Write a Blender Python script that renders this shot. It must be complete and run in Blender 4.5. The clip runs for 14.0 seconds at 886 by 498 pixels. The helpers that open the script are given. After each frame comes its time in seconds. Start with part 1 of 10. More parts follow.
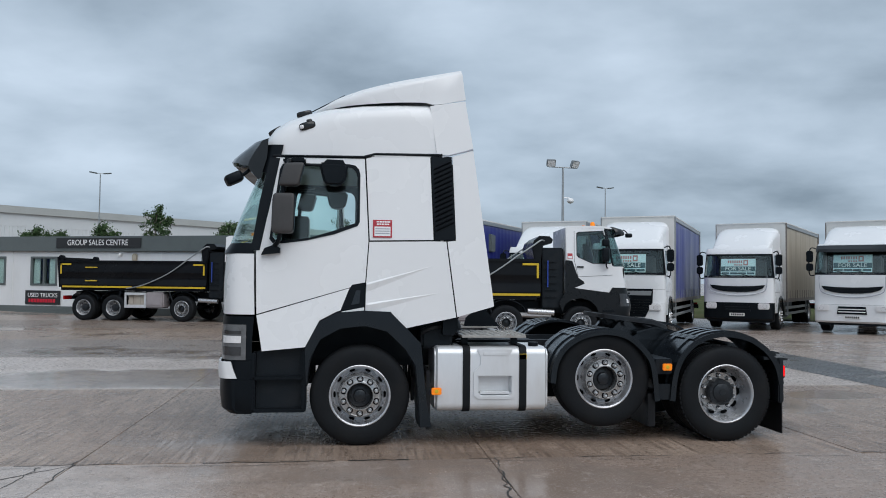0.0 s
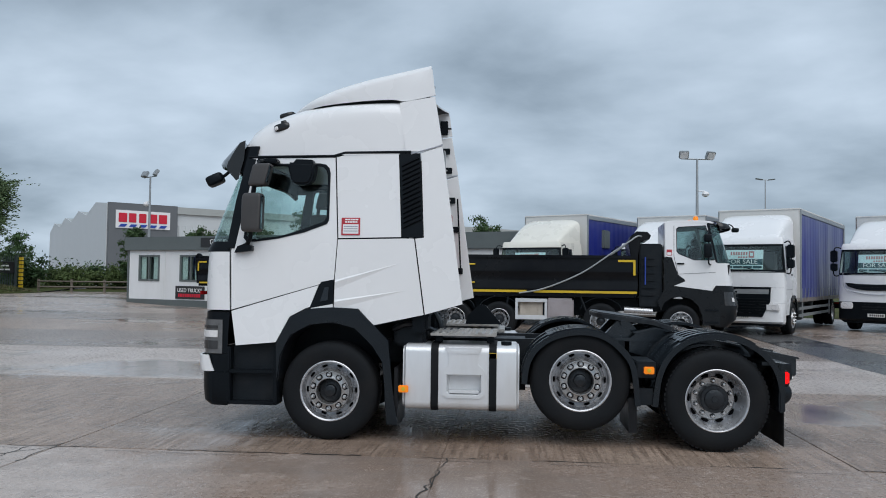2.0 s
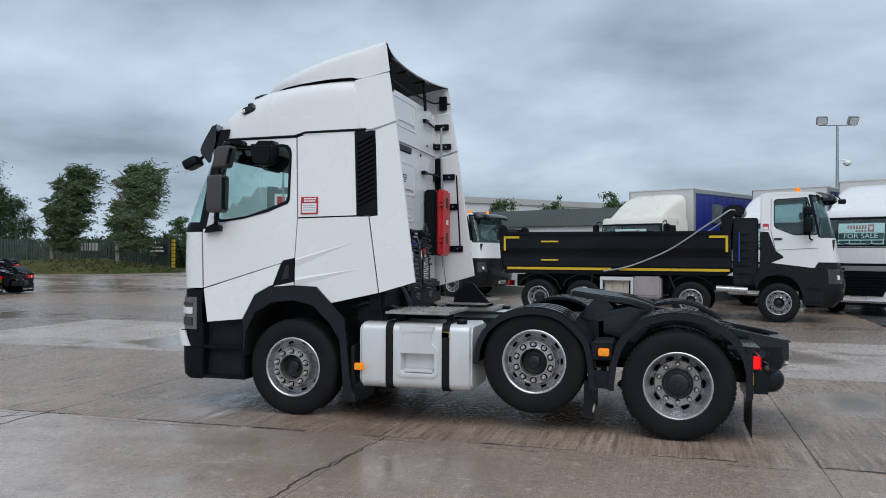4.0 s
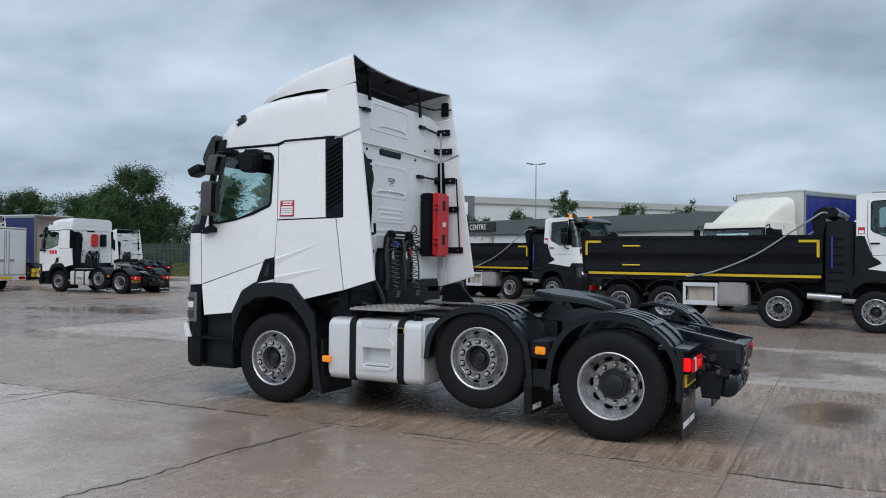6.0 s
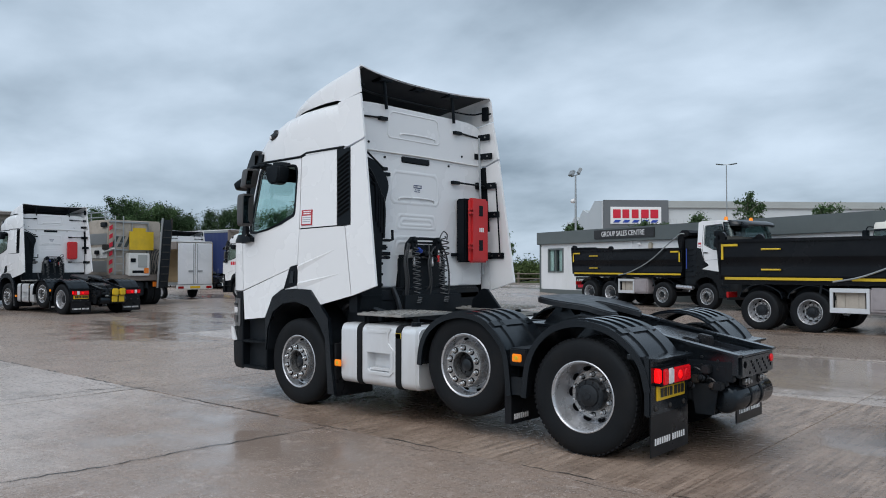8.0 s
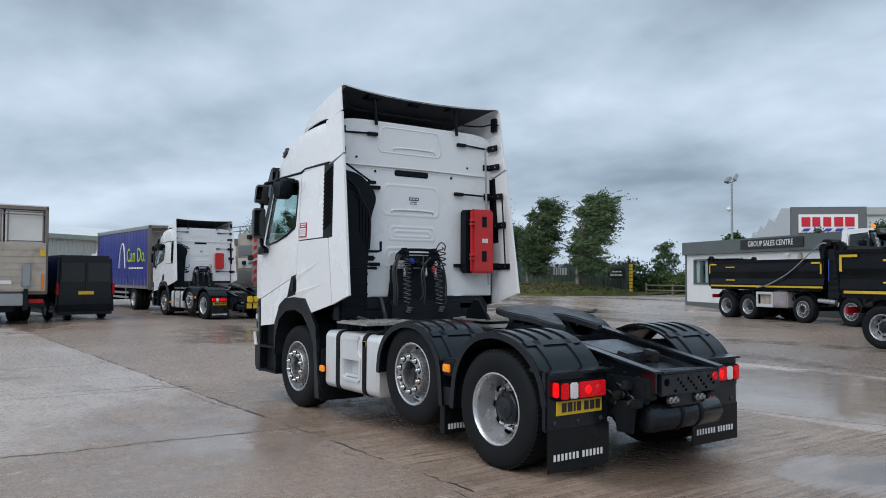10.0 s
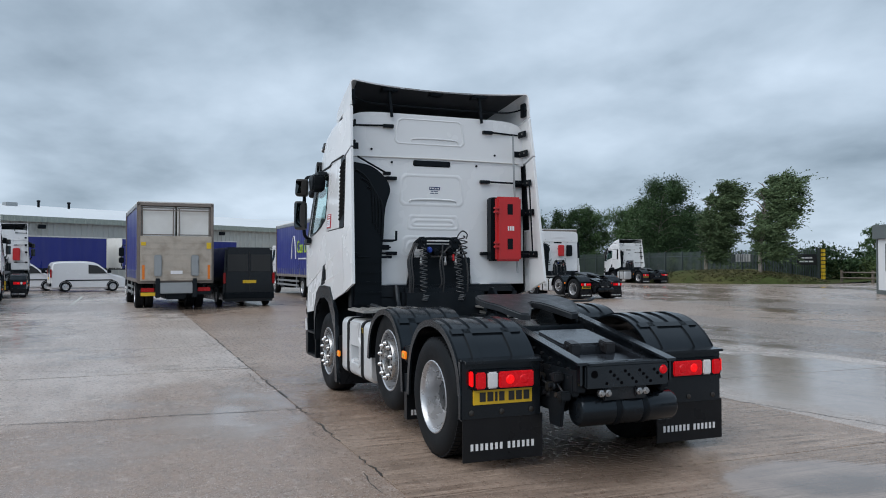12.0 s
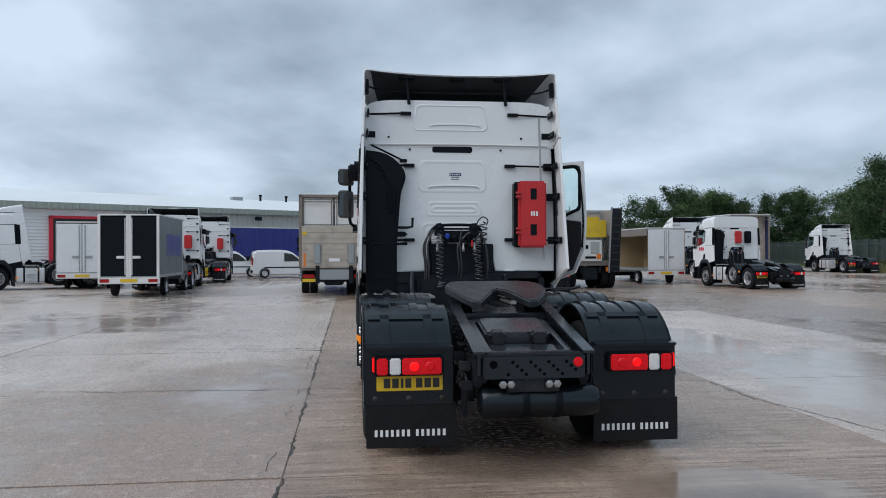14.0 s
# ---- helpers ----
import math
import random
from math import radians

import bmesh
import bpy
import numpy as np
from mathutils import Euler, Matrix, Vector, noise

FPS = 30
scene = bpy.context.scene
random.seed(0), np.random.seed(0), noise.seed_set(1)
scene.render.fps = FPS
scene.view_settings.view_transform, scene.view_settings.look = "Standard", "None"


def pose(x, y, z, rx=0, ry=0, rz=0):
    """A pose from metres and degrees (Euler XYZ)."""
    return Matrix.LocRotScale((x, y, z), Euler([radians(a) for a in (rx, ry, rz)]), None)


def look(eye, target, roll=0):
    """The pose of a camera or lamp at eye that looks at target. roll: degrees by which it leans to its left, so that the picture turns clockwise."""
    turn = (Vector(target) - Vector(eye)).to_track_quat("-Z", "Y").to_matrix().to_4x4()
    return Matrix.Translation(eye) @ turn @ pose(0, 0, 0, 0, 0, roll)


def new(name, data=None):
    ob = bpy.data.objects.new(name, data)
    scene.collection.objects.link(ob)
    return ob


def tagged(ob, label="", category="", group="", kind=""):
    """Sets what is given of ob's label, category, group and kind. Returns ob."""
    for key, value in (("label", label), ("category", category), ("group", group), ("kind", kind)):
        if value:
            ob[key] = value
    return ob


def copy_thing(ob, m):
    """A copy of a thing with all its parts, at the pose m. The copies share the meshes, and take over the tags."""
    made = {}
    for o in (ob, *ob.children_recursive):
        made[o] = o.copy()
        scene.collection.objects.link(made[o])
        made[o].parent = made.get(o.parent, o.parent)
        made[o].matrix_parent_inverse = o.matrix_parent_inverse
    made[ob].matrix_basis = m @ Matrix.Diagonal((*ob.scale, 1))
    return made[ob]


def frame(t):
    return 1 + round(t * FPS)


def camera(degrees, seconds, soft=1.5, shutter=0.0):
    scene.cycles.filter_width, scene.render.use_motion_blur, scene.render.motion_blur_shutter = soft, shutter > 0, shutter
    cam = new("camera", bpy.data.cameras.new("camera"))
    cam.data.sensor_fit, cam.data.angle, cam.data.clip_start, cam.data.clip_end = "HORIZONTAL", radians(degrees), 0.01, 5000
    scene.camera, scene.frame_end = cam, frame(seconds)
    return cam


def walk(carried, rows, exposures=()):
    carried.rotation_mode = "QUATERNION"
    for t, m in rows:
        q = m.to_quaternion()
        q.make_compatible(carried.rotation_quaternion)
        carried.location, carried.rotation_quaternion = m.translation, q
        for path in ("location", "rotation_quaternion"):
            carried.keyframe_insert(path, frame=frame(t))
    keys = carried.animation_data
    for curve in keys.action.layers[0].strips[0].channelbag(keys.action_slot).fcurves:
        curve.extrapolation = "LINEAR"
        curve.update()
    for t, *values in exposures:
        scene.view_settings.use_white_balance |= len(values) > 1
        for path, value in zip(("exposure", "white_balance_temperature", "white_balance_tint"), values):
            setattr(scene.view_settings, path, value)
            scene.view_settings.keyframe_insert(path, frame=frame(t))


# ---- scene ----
cam = camera(58.4, 14.0, soft=0.95)
PATH = [
    (0, (-0.136, 0.396, 1.65), (0.101, 2.38, 1.73), 0.6),
    (0.5, (0.319, 0.287, 1.659), (0.476, 2.279, 1.732), 0.7),
    (1, (0.784, 0.298, 1.671), (0.838, 2.296, 1.735), 0.8),
    (1.5, (1.31, 0.293, 1.683), (1.257, 2.292, 1.745), 0.9),
    (2, (1.805, 0.434, 1.674), (1.637, 2.426, 1.742), 0.7),
    (2.5, (2.317, 0.48, 1.673), (2.076, 2.465, 1.727), 0.7),
    (3, (2.8, 0.52, 1.674), (2.463, 2.491, 1.697), 0.9),
    (3.2, (2.984, 0.621, 1.682), (2.602, 2.584, 1.701), 0.9),
    (5.3, (5.03, 1.027, 1.643), (4.268, 2.876, 1.659), -0.4),
    (5.5, (5.237, 1.063, 1.62), (4.445, 2.899, 1.638), -0.2),
    (6, (5.672, 1.298, 1.628), (4.773, 3.085, 1.652), 0.6),
    (6.5, (6.102, 1.571, 1.638), (5.05, 3.271, 1.657), 0.7),
    (7, (6.52, 1.865, 1.637), (5.373, 3.503, 1.669), 0.4),
    (7.2, (6.7, 1.96, 1.632), (5.521, 3.575, 1.668), 0.4),
    (9.3, (8.385, 3.467, 1.594), (6.884, 4.787, 1.657), 0.0),
    (9.5, (8.571, 3.594, 1.611), (7.044, 4.883, 1.68), 0.3),
    (10, (8.971, 4.022, 1.614), (7.358, 5.203, 1.682), 0.3),
    (10.5, (9.271, 4.499, 1.603), (7.588, 5.577, 1.673), -0.0),
    (11, (9.691, 4.924, 1.611), (7.952, 5.912, 1.661), -0.6),
    (11.5, (9.93, 5.402, 1.602), (8.127, 6.266, 1.633), -0.5),
    (12, (10.09, 5.919, 1.616), (8.235, 6.665, 1.654), -0.1),
    (12.5, (10.264, 6.463, 1.629), (8.361, 7.077, 1.66), 0.4),
    (13, (10.34, 7.007, 1.62), (8.402, 7.497, 1.655), 0.7),
    (13.5, (10.523, 7.631, 1.616), (8.555, 7.984, 1.654), 0.7),
    (14, (10.607, 8.233, 1.588), (8.62, 8.465, 1.598), -0.2),
]
walk(cam, [(t, look(eye, target, roll)) for t, eye, target, roll in PATH],
     exposures=((0.0, 0.20), (3.0, 0.22), (5.5, 0.27), (9.5, 0.33), (14.0, 0.34)))

# world: an overcast sky of layered cloud, and one wide, weak sun
SUN_ELEV, SUN_AZ = 50.0, 158.0          # degrees; azimuth clockwise from +y
world = bpy.data.worlds.new("overcast_sky")
scene.world = world
world.use_nodes = True
wn, wl = world.node_tree.nodes, world.node_tree.links
wn.clear()


def wnode(kind, **inputs):
    n = wn.new(kind)
    for k, v in inputs.items():
        n.inputs[k.replace("_", " ")].default_value = v
    return n


w_out, w_bg = wn.new("ShaderNodeOutputWorld"), wn.new("ShaderNodeBackground")
w_sky = wn.new("ShaderNodeTexSky")
w_sky.sky_type, w_sky.sun_disc = "NISHITA", False
w_sky.sun_elevation, w_sky.sun_rotation = radians(SUN_ELEV), radians(SUN_AZ)
w_co, w_sep = wn.new("ShaderNodeTexCoord"), wn.new("ShaderNodeSeparateXYZ")
wl.new(w_co.outputs["Generated"], w_sep.inputs[0])
w_h = wn.new("ShaderNodeMath"); w_h.operation = "ABSOLUTE"
wl.new(w_sep.outputs["Z"], w_h.inputs[0])
w_h2 = wn.new("ShaderNodeMath"); w_h2.operation = "ADD"; w_h2.inputs[1].default_value = 0.30
wl.new(w_h.outputs[0], w_h2.inputs[0])
w_div = wn.new("ShaderNodeVectorMath"); w_div.operation = "DIVIDE"
w_cmb = wn.new("ShaderNodeCombineXYZ")
for i in range(3):
    wl.new(w_h2.outputs[0], w_cmb.inputs[i])
wl.new(w_co.outputs["Generated"], w_div.inputs[0]); wl.new(w_cmb.outputs[0], w_div.inputs[1])
w_map = wn.new("ShaderNodeMapping")
w_map.inputs["Location"].default_value = (3.1, 1.7, 0.0)
w_map.inputs["Rotation"].default_value = (0, 0, radians(25))
w_map.inputs["Scale"].default_value = (1.0, 1.15, 1.6)
wl.new(w_div.outputs[0], w_map.inputs["Vector"])
w_n1 = wnode("ShaderNodeTexNoise", Scale=1.9, Detail=7.0, Roughness=0.50, Distortion=0.10)
w_n2 = wnode("ShaderNodeTexNoise", Scale=0.85, Detail=3.0, Roughness=0.5)
for n in (w_n1, w_n2):
    wl.new(w_map.outputs[0], n.inputs["Vector"])
w_mix = wn.new("ShaderNodeMath"); w_mix.operation = "MULTIPLY_ADD"; w_mix.inputs[1].default_value = 0.55
w_m2 = wn.new("ShaderNodeMath"); w_m2.operation = "MULTIPLY"; w_m2.inputs[1].default_value = 0.45
wl.new(w_n2.outputs["Fac"], w_m2.inputs[0])
wl.new(w_n1.outputs["Fac"], w_mix.inputs[0]); wl.new(w_m2.outputs[0], w_mix.inputs[2])
w_ramp = wn.new("ShaderNodeValToRGB")
cr = w_ramp.color_ramp
cr.elements[0].position, cr.elements[0].color = 0.36, (0.208, 0.272, 0.342, 1)
cr.elements[1].position, cr.elements[1].color = 0.64, (0.54, 0.645, 0.765, 1)
e = cr.elements.new(0.50); e.color = (0.378, 0.468, 0.567, 1)
wl.new(w_mix.outputs[0], w_ramp.inputs[0])
w_scale = wn.new("ShaderNodeVectorMath"); w_scale.operation = "SCALE"; w_scale.inputs["Scale"].default_value = 0.06
wl.new(w_sky.outputs[0], w_scale.inputs[0])
w_blend = wn.new("ShaderNodeMix"); w_blend.data_type = "RGBA"; w_blend.inputs["Factor"].default_value = 0.93
wl.new(w_scale.outputs[0], w_blend.inputs["A"]); wl.new(w_ramp.outputs[0], w_blend.inputs["B"])
wl.new(w_blend.outputs["Result"], w_bg.inputs["Color"])
w_bg.inputs["Strength"].default_value = 1.0
wl.new(w_bg.outputs[0], w_out.inputs[0])

sun = new("sun", bpy.data.lights.new("sun", "SUN"))
sun.data.energy, sun.data.angle, sun.data.color = 1.5, radians(60), (1.0, 0.98, 0.97)
a, b = radians(SUN_AZ), radians(SUN_ELEV)
sun.matrix_world = look((40 * math.sin(a) * math.cos(b), 40 * math.cos(a) * math.cos(b), 40 * math.sin(b)), (0, 0, 0))


# ---- materials ----
def material(name, color, rough=0.5, metal=0.0, vary=0.08, scale=6.0, grain=0.0, grain_scale=120.0, dirt=None, dirt_amount=0.0,
             dirt_scale=1.5, coat=0.0, spec=0.5, random_tint=0.0, rough_vary=0.1, stretch=(1, 1, 1)):
    """A painted or natural surface: base colour broken up at two scales, stains, a little relief."""
    m = bpy.data.materials.new(name)
    m.use_nodes = True
    nt = m.node_tree
    n, l = nt.nodes, nt.links
    p = n["Principled BSDF"]
    p.inputs["Metallic"].default_value = metal
    p.inputs["Coat Weight"].default_value = coat
    p.inputs["Coat Roughness"].default_value = 0.06
    p.inputs["Specular IOR Level"].default_value = spec
    co = n.new("ShaderNodeTexCoord")
    mp = n.new("ShaderNodeMapping")
    mp.inputs["Scale"].default_value = stretch
    l.new(co.outputs["Object"], mp.inputs["Vector"])

    def noise_at(s, detail=4.0):
        t = n.new("ShaderNodeTexNoise")
        t.inputs["Scale"].default_value = s
        t.inputs["Detail"].default_value = detail
        l.new(mp.outputs[0], t.inputs["Vector"])
        return t.outputs["Fac"]

    def ranged(src, lo, hi, a0=0.25, a1=0.75):
        r = n.new("ShaderNodeMapRange")
        r.inputs["From Min"].default_value, r.inputs["From Max"].default_value = a0, a1
        r.inputs["To Min"].default_value, r.inputs["To Max"].default_value = lo, hi
        l.new(src, r.inputs["Value"])
        return r.outputs["Result"]

    big = noise_at(scale)
    fine = noise_at(scale * 9.0, 3.0)
    add = n.new("ShaderNodeMath"); add.operation = "MULTIPLY_ADD"; add.inputs[1].default_value = 0.6
    half = n.new("ShaderNodeMath"); half.operation = "MULTIPLY"; half.inputs[1].default_value = 0.4
    l.new(fine, half.inputs[0]); l.new(big, add.inputs[0]); l.new(half.outputs[0], add.inputs[2])
    val = ranged(add.outputs[0], 1 - vary, 1 + vary)
    hsv = n.new("ShaderNodeHueSaturation")
    hsv.inputs["Color"].default_value = (*color, 1)
    l.new(val, hsv.inputs["Value"])
    colour = hsv.outputs[0]
    if random_tint:
        info = n.new("ShaderNodeObjectInfo")
        h2 = n.new("ShaderNodeHueSaturation")
        l.new(colour, h2.inputs["Color"])
        l.new(ranged(info.outputs["Random"], 1 - random_tint, 1 + random_tint, 0, 1), h2.inputs["Value"])
        colour = h2.outputs[0]
    if dirt:
        mask = ranged(noise_at(dirt_scale, 6.0), 0.0, dirt_amount, 0.45, 0.75)
        mx = n.new("ShaderNodeMix"); mx.data_type = "RGBA"
        l.new(mask, mx.inputs["Factor"]); l.new(colour, mx.inputs["A"])
        mx.inputs["B"].default_value = (*dirt, 1)
        colour = mx.outputs["Result"]
    l.new(colour, p.inputs["Base Color"])
    l.new(ranged(big, max(0.02, rough - rough_vary), min(1, rough + rough_vary)), p.inputs["Roughness"])
    if grain:
        bp = n.new("ShaderNodeBump")
        bp.inputs["Strength"].default_value = grain
        bp.inputs["Distance"].default_value = 0.004
        l.new(noise_at(grain_scale, 3.0), bp.inputs["Height"])
        l.new(bp.outputs[0], p.inputs["Normal"])
    return m


def lens(name, color, glow=0.0):
    m = material(name, color, 0.25, vary=0.1, scale=30, coat=0.08, spec=0.25)
    if glow:
        p = m.node_tree.nodes["Principled BSDF"]
        p.inputs["Emission Color"].default_value = (*color, 1)
        p.inputs["Emission Strength"].default_value = glow
    return m


def glazing(name, tint, rough=0.0):
    m = bpy.data.materials.new(name)
    m.use_nodes = True
    n, l = m.node_tree.nodes, m.node_tree.links
    n.remove(n["Principled BSDF"])
    gl, tr, mx = n.new("ShaderNodeBsdfGlossy"), n.new("ShaderNodeBsdfTransparent"), n.new("ShaderNodeMixShader")
    fr, pw, sc = n.new("ShaderNodeLayerWeight"), n.new("ShaderNodeMath"), n.new("ShaderNodeMath")
    gl.inputs["Roughness"].default_value = 0.02
    gl.inputs["Color"].default_value = (0.9, 0.95, 0.95, 1)
    tr.inputs["Color"].default_value = (*tint, 1)
    fr.inputs["Blend"].default_value = 0.5
    pw.operation, sc.operation = "POWER", "MULTIPLY_ADD"
    pw.inputs[1].default_value, sc.inputs[1].default_value, sc.inputs[2].default_value = 4.0, 0.6, 0.045
    l.new(fr.outputs["Facing"], pw.inputs[0]); l.new(pw.outputs[0], sc.inputs[0]); l.new(sc.outputs[0], mx.inputs[0])
    l.new(tr.outputs[0], mx.inputs[1]); l.new(gl.outputs[0], mx.inputs[2])
    l.new(mx.outputs[0], n["Material Output"].inputs["Surface"])
    return m


M = {}
M["white"] = material("white_paint", (0.80, 0.81, 0.82), 0.26, vary=0.012, scale=1.2, dirt=(0.62, 0.62, 0.60), dirt_amount=0.02, dirt_scale=9, coat=0.35)
M["cream"] = material("cream_paint", (0.78, 0.76, 0.68), 0.3, vary=0.03, scale=1.2, dirt=(0.5, 0.48, 0.42), dirt_amount=0.2, coat=0.3)
M["offwhite"] = material("white_panel", (0.72, 0.72, 0.70), 0.45, vary=0.05, scale=0.9, dirt=(0.42, 0.38, 0.32), dirt_amount=0.35, dirt_scale=0.8)
M["plastic"] = material("black_plastic", (0.0060, 0.0078, 0.0100), 0.38, spec=0.16, vary=0.25, scale=5, grain=0.15, grain_scale=260)
M["satin"] = material("satin_black_paint", (0.0065, 0.0085, 0.0110), 0.24, spec=0.85, vary=0.2, scale=3, dirt=(0.028, 0.028, 0.028), dirt_amount=0.3)
M["fender"] = material("black_mudguard_plastic", (0.0060, 0.0080, 0.0105), 0.20, spec=0.48, vary=0.2, scale=4, grain=0.06, grain_scale=200, dirt=(0.022, 0.023, 0.024), dirt_amount=0.25)
M["chassis"] = material("dark_chassis_paint", (0.0105, 0.0130, 0.0160), 0.45, spec=0.22, vary=0.3, scale=8, grain=0.3, grain_scale=70, dirt=(0.026, 0.025, 0.025), dirt_amount=0.4, dirt_scale=5)
M["rubber"] = material("tyre_rubber", (0.0125, 0.0135, 0.0150), 0.6, spec=0.12, vary=0.2, scale=6, grain=0.3, grain_scale=150, dirt=(0.022, 0.02, 0.019), dirt_amount=0.4, dirt_scale=4)
M["alloy"] = material("silver_wheel_paint", (0.54, 0.55, 0.57), 0.30, metal=0.65, vary=0.05, scale=12, dirt=(0.26, 0.23, 0.21), dirt_amount=0.14, dirt_scale=9)
M["steel"] = material("worn_steel", (0.42, 0.42, 0.42), 0.35, metal=0.8, vary=0.2, scale=14, dirt=(0.14, 0.09, 0.06), dirt_amount=0.4, dirt_scale=14)
M["alu"] = material("brushed_aluminium_tank", (0.74, 0.76, 0.78), 0.36, metal=0.35, vary=0.05, scale=3, dirt=(0.40, 0.37, 0.33), dirt_amount=0.35, dirt_scale=3, stretch=(1, 1, 0.25))
M["tread"] = material("aluminium_tread_plate", (0.45, 0.44, 0.42), 0.4, metal=0.5, vary=0.2, scale=10, grain=0.5, grain_scale=90, dirt=(0.2, 0.17, 0.14), dirt_amount=0.5, dirt_scale=6)
M["grease"] = material("greasy_cast_iron", (0.013, 0.014, 0.016), 0.38, spec=0.5, vary=0.5, scale=9, grain=0.9, grain_scale=38, dirt=(0.035, 0.028, 0.026), dirt_amount=0.5, dirt_scale=4)
M["cover"] = material("wet_black_moulded_cover", (0.018, 0.020, 0.024), 0.20, spec=1.0, vary=0.2, scale=5, grain=0.2, grain_scale=60)
M["clearhose"] = material("grey_coiled_hose", (0.10, 0.105, 0.11), 0.28, vary=0.15, scale=10)
M["red"] = material("red_plastic", (0.55, 0.022, 0.025), 0.4, vary=0.08, scale=4)
M["sticker"] = material("red_sticker", (0.42, 0.025, 0.04), 0.4, vary=0.05)
M["paper"] = material("white_sticker", (0.78, 0.78, 0.80), 0.5, vary=0.03)
M["greyband"] = material("grey_print", (0.35, 0.37, 0.42), 0.5, vary=0.1)
M["blueprint"] = material("pale_blue_card", (0.72, 0.84, 0.88), 0.45, vary=0.05)
M["amber"] = lens("amber_lens", (0.85, 0.24, 0.015), 0.25)
M["redlens"] = lens("red_lens", (0.62, 0.006, 0.012), 0.16)
M["dullred"] = lens("unlit_red_lens", (0.36, 0.010, 0.012))
M["litlens"] = lens("lit_red_lens", (0.95, 0.006, 0.008), 0.55)
M["clear"] = lens("clear_lens", (0.75, 0.74, 0.74))
M["plate_y"] = material("yellow_number_plate", (0.72, 0.46, 0.02), 0.35, vary=0.04)
M["plate_w"] = material("white_number_plate", (0.75, 0.75, 0.72), 0.35, vary=0.04)
M["ink"] = material("black_print", (0.02, 0.02, 0.02), 0.45, vary=0.05)
M["glass"] = glazing("green_tinted_glass", (0.885, 0.965, 0.950))
M["darkglass"] = glazing("dark_tinted_glass", (0.42, 0.47, 0.47))
M["mirror"] = material("mirror_glass", (0.07, 0.09, 0.10), 0.03, metal=1.0, vary=0.0, rough_vary=0.0)
M["cabin"] = material("grey_cab_trim", (0.16, 0.165, 0.17), 0.8, vary=0.2, scale=8)
M["headliner"] = material("pale_cab_lining", (0.62, 0.63, 0.62), 0.85, vary=0.08)
M["yellow"] = material("yellow_marking", (0.68, 0.46, 0.02), 0.45, vary=0.1, scale=8, dirt=(0.2, 0.15, 0.06), dirt_amount=0.3)
M["tipper"] = material("gloss_black_steel_body", (0.005, 0.006, 0.008), 0.22, vary=0.3, scale=1.0, spec=0.20, dirt=(0.02, 0.02, 0.02), dirt_amount=0.3)
M["blue"] = material("blue_curtain_pvc", (0.014, 0.024, 0.21), 0.35, vary=0.12, scale=1.0, grain=0.25, grain_scale=6, dirt=(0.06, 0.07, 0.22), dirt_amount=0.4, stretch=(1, 1, 0.15))
M["navy"] = material("navy_curtain_pvc", (0.02, 0.035, 0.12), 0.45, vary=0.12, scale=1.0)
M["tan"] = material("weathered_cream_curtain", (0.46, 0.41, 0.33), 0.55, vary=0.12, scale=1.5, dirt=(0.22, 0.18, 0.13), dirt_amount=0.5, stretch=(1, 1, 0.2), grain=0.25, grain_scale=7)
M["ply"] = material("plywood_lining", (0.42, 0.30, 0.17), 0.6, vary=0.12, scale=3, stretch=(1, 1, 0.2))
M["taillift"] = material("dirty_tail_lift_aluminium", (0.46, 0.41, 0.35), 0.5, metal=0.1, vary=0.15, scale=4, dirt=(0.2, 0.15, 0.1), dirt_amount=0.5, dirt_scale=3)
M["orange"] = material("orange_marking", (0.75, 0.20, 0.02), 0.45, vary=0.08)
M["lime"] = material("lime_lettering", (0.42, 0.62, 0.03), 0.5, vary=0.05)
M["greyfascia"] = material("grey_coated_fascia", (0.115, 0.135, 0.135), 0.45, vary=0.07, scale=1.0, dirt=(0.08, 0.09, 0.09), dirt_amount=0.3)
M["whitewall"] = material("white_panel_wall", (0.78, 0.79, 0.80), 0.5, vary=0.04, scale=0.8, dirt=(0.5, 0.5, 0.47), dirt_amount=0.25, dirt_scale=0.6, stretch=(1, 1, 0.3))
M["charcoal"] = material("charcoal_sign_board", (0.02, 0.021, 0.023), 0.45, vary=0.1)
M["letter"] = material("white_lettering", (0.82, 0.82, 0.82), 0.5, vary=0.02)
M["clad"] = material("grey_wall_cladding", (0.38, 0.40, 0.39), 0.5, vary=0.06, scale=0.3, dirt=(0.28, 0.28, 0.26), dirt_amount=0.3, dirt_scale=0.2)
M["cladlight"] = material("pale_wall_cladding", (0.56, 0.59, 0.60), 0.5, vary=0.05, scale=0.2)
M["cladsilver"] = material("silver_wall_cladding", (0.50, 0.51, 0.48), 0.45, vary=0.06, scale=0.3)
M["cladgreen"] = material("green_grey_cladding", (0.33, 0.37, 0.33), 0.5, vary=0.06, scale=0.3)
M["roofwhite"] = material("white_roof_sheet", (0.70, 0.73, 0.75), 0.45, vary=0.05, scale=0.2)
M["clad_dark"] = material("dark_grey_cladding", (0.13, 0.14, 0.15), 0.5, vary=0.06, scale=0.3)
M["galv"] = material("galvanised_steel", (0.36, 0.38, 0.39), 0.45, metal=0.6, vary=0.1, scale=6)
M["timber"] = material("weathered_timber", (0.15, 0.13, 0.105), 0.8, vary=0.2, scale=4, grain=0.4, grain_scale=60)
M["palisade"] = material("green_grey_palisade_steel", (0.075, 0.095, 0.095), 0.5, metal=0.3, vary=0.15, scale=2)
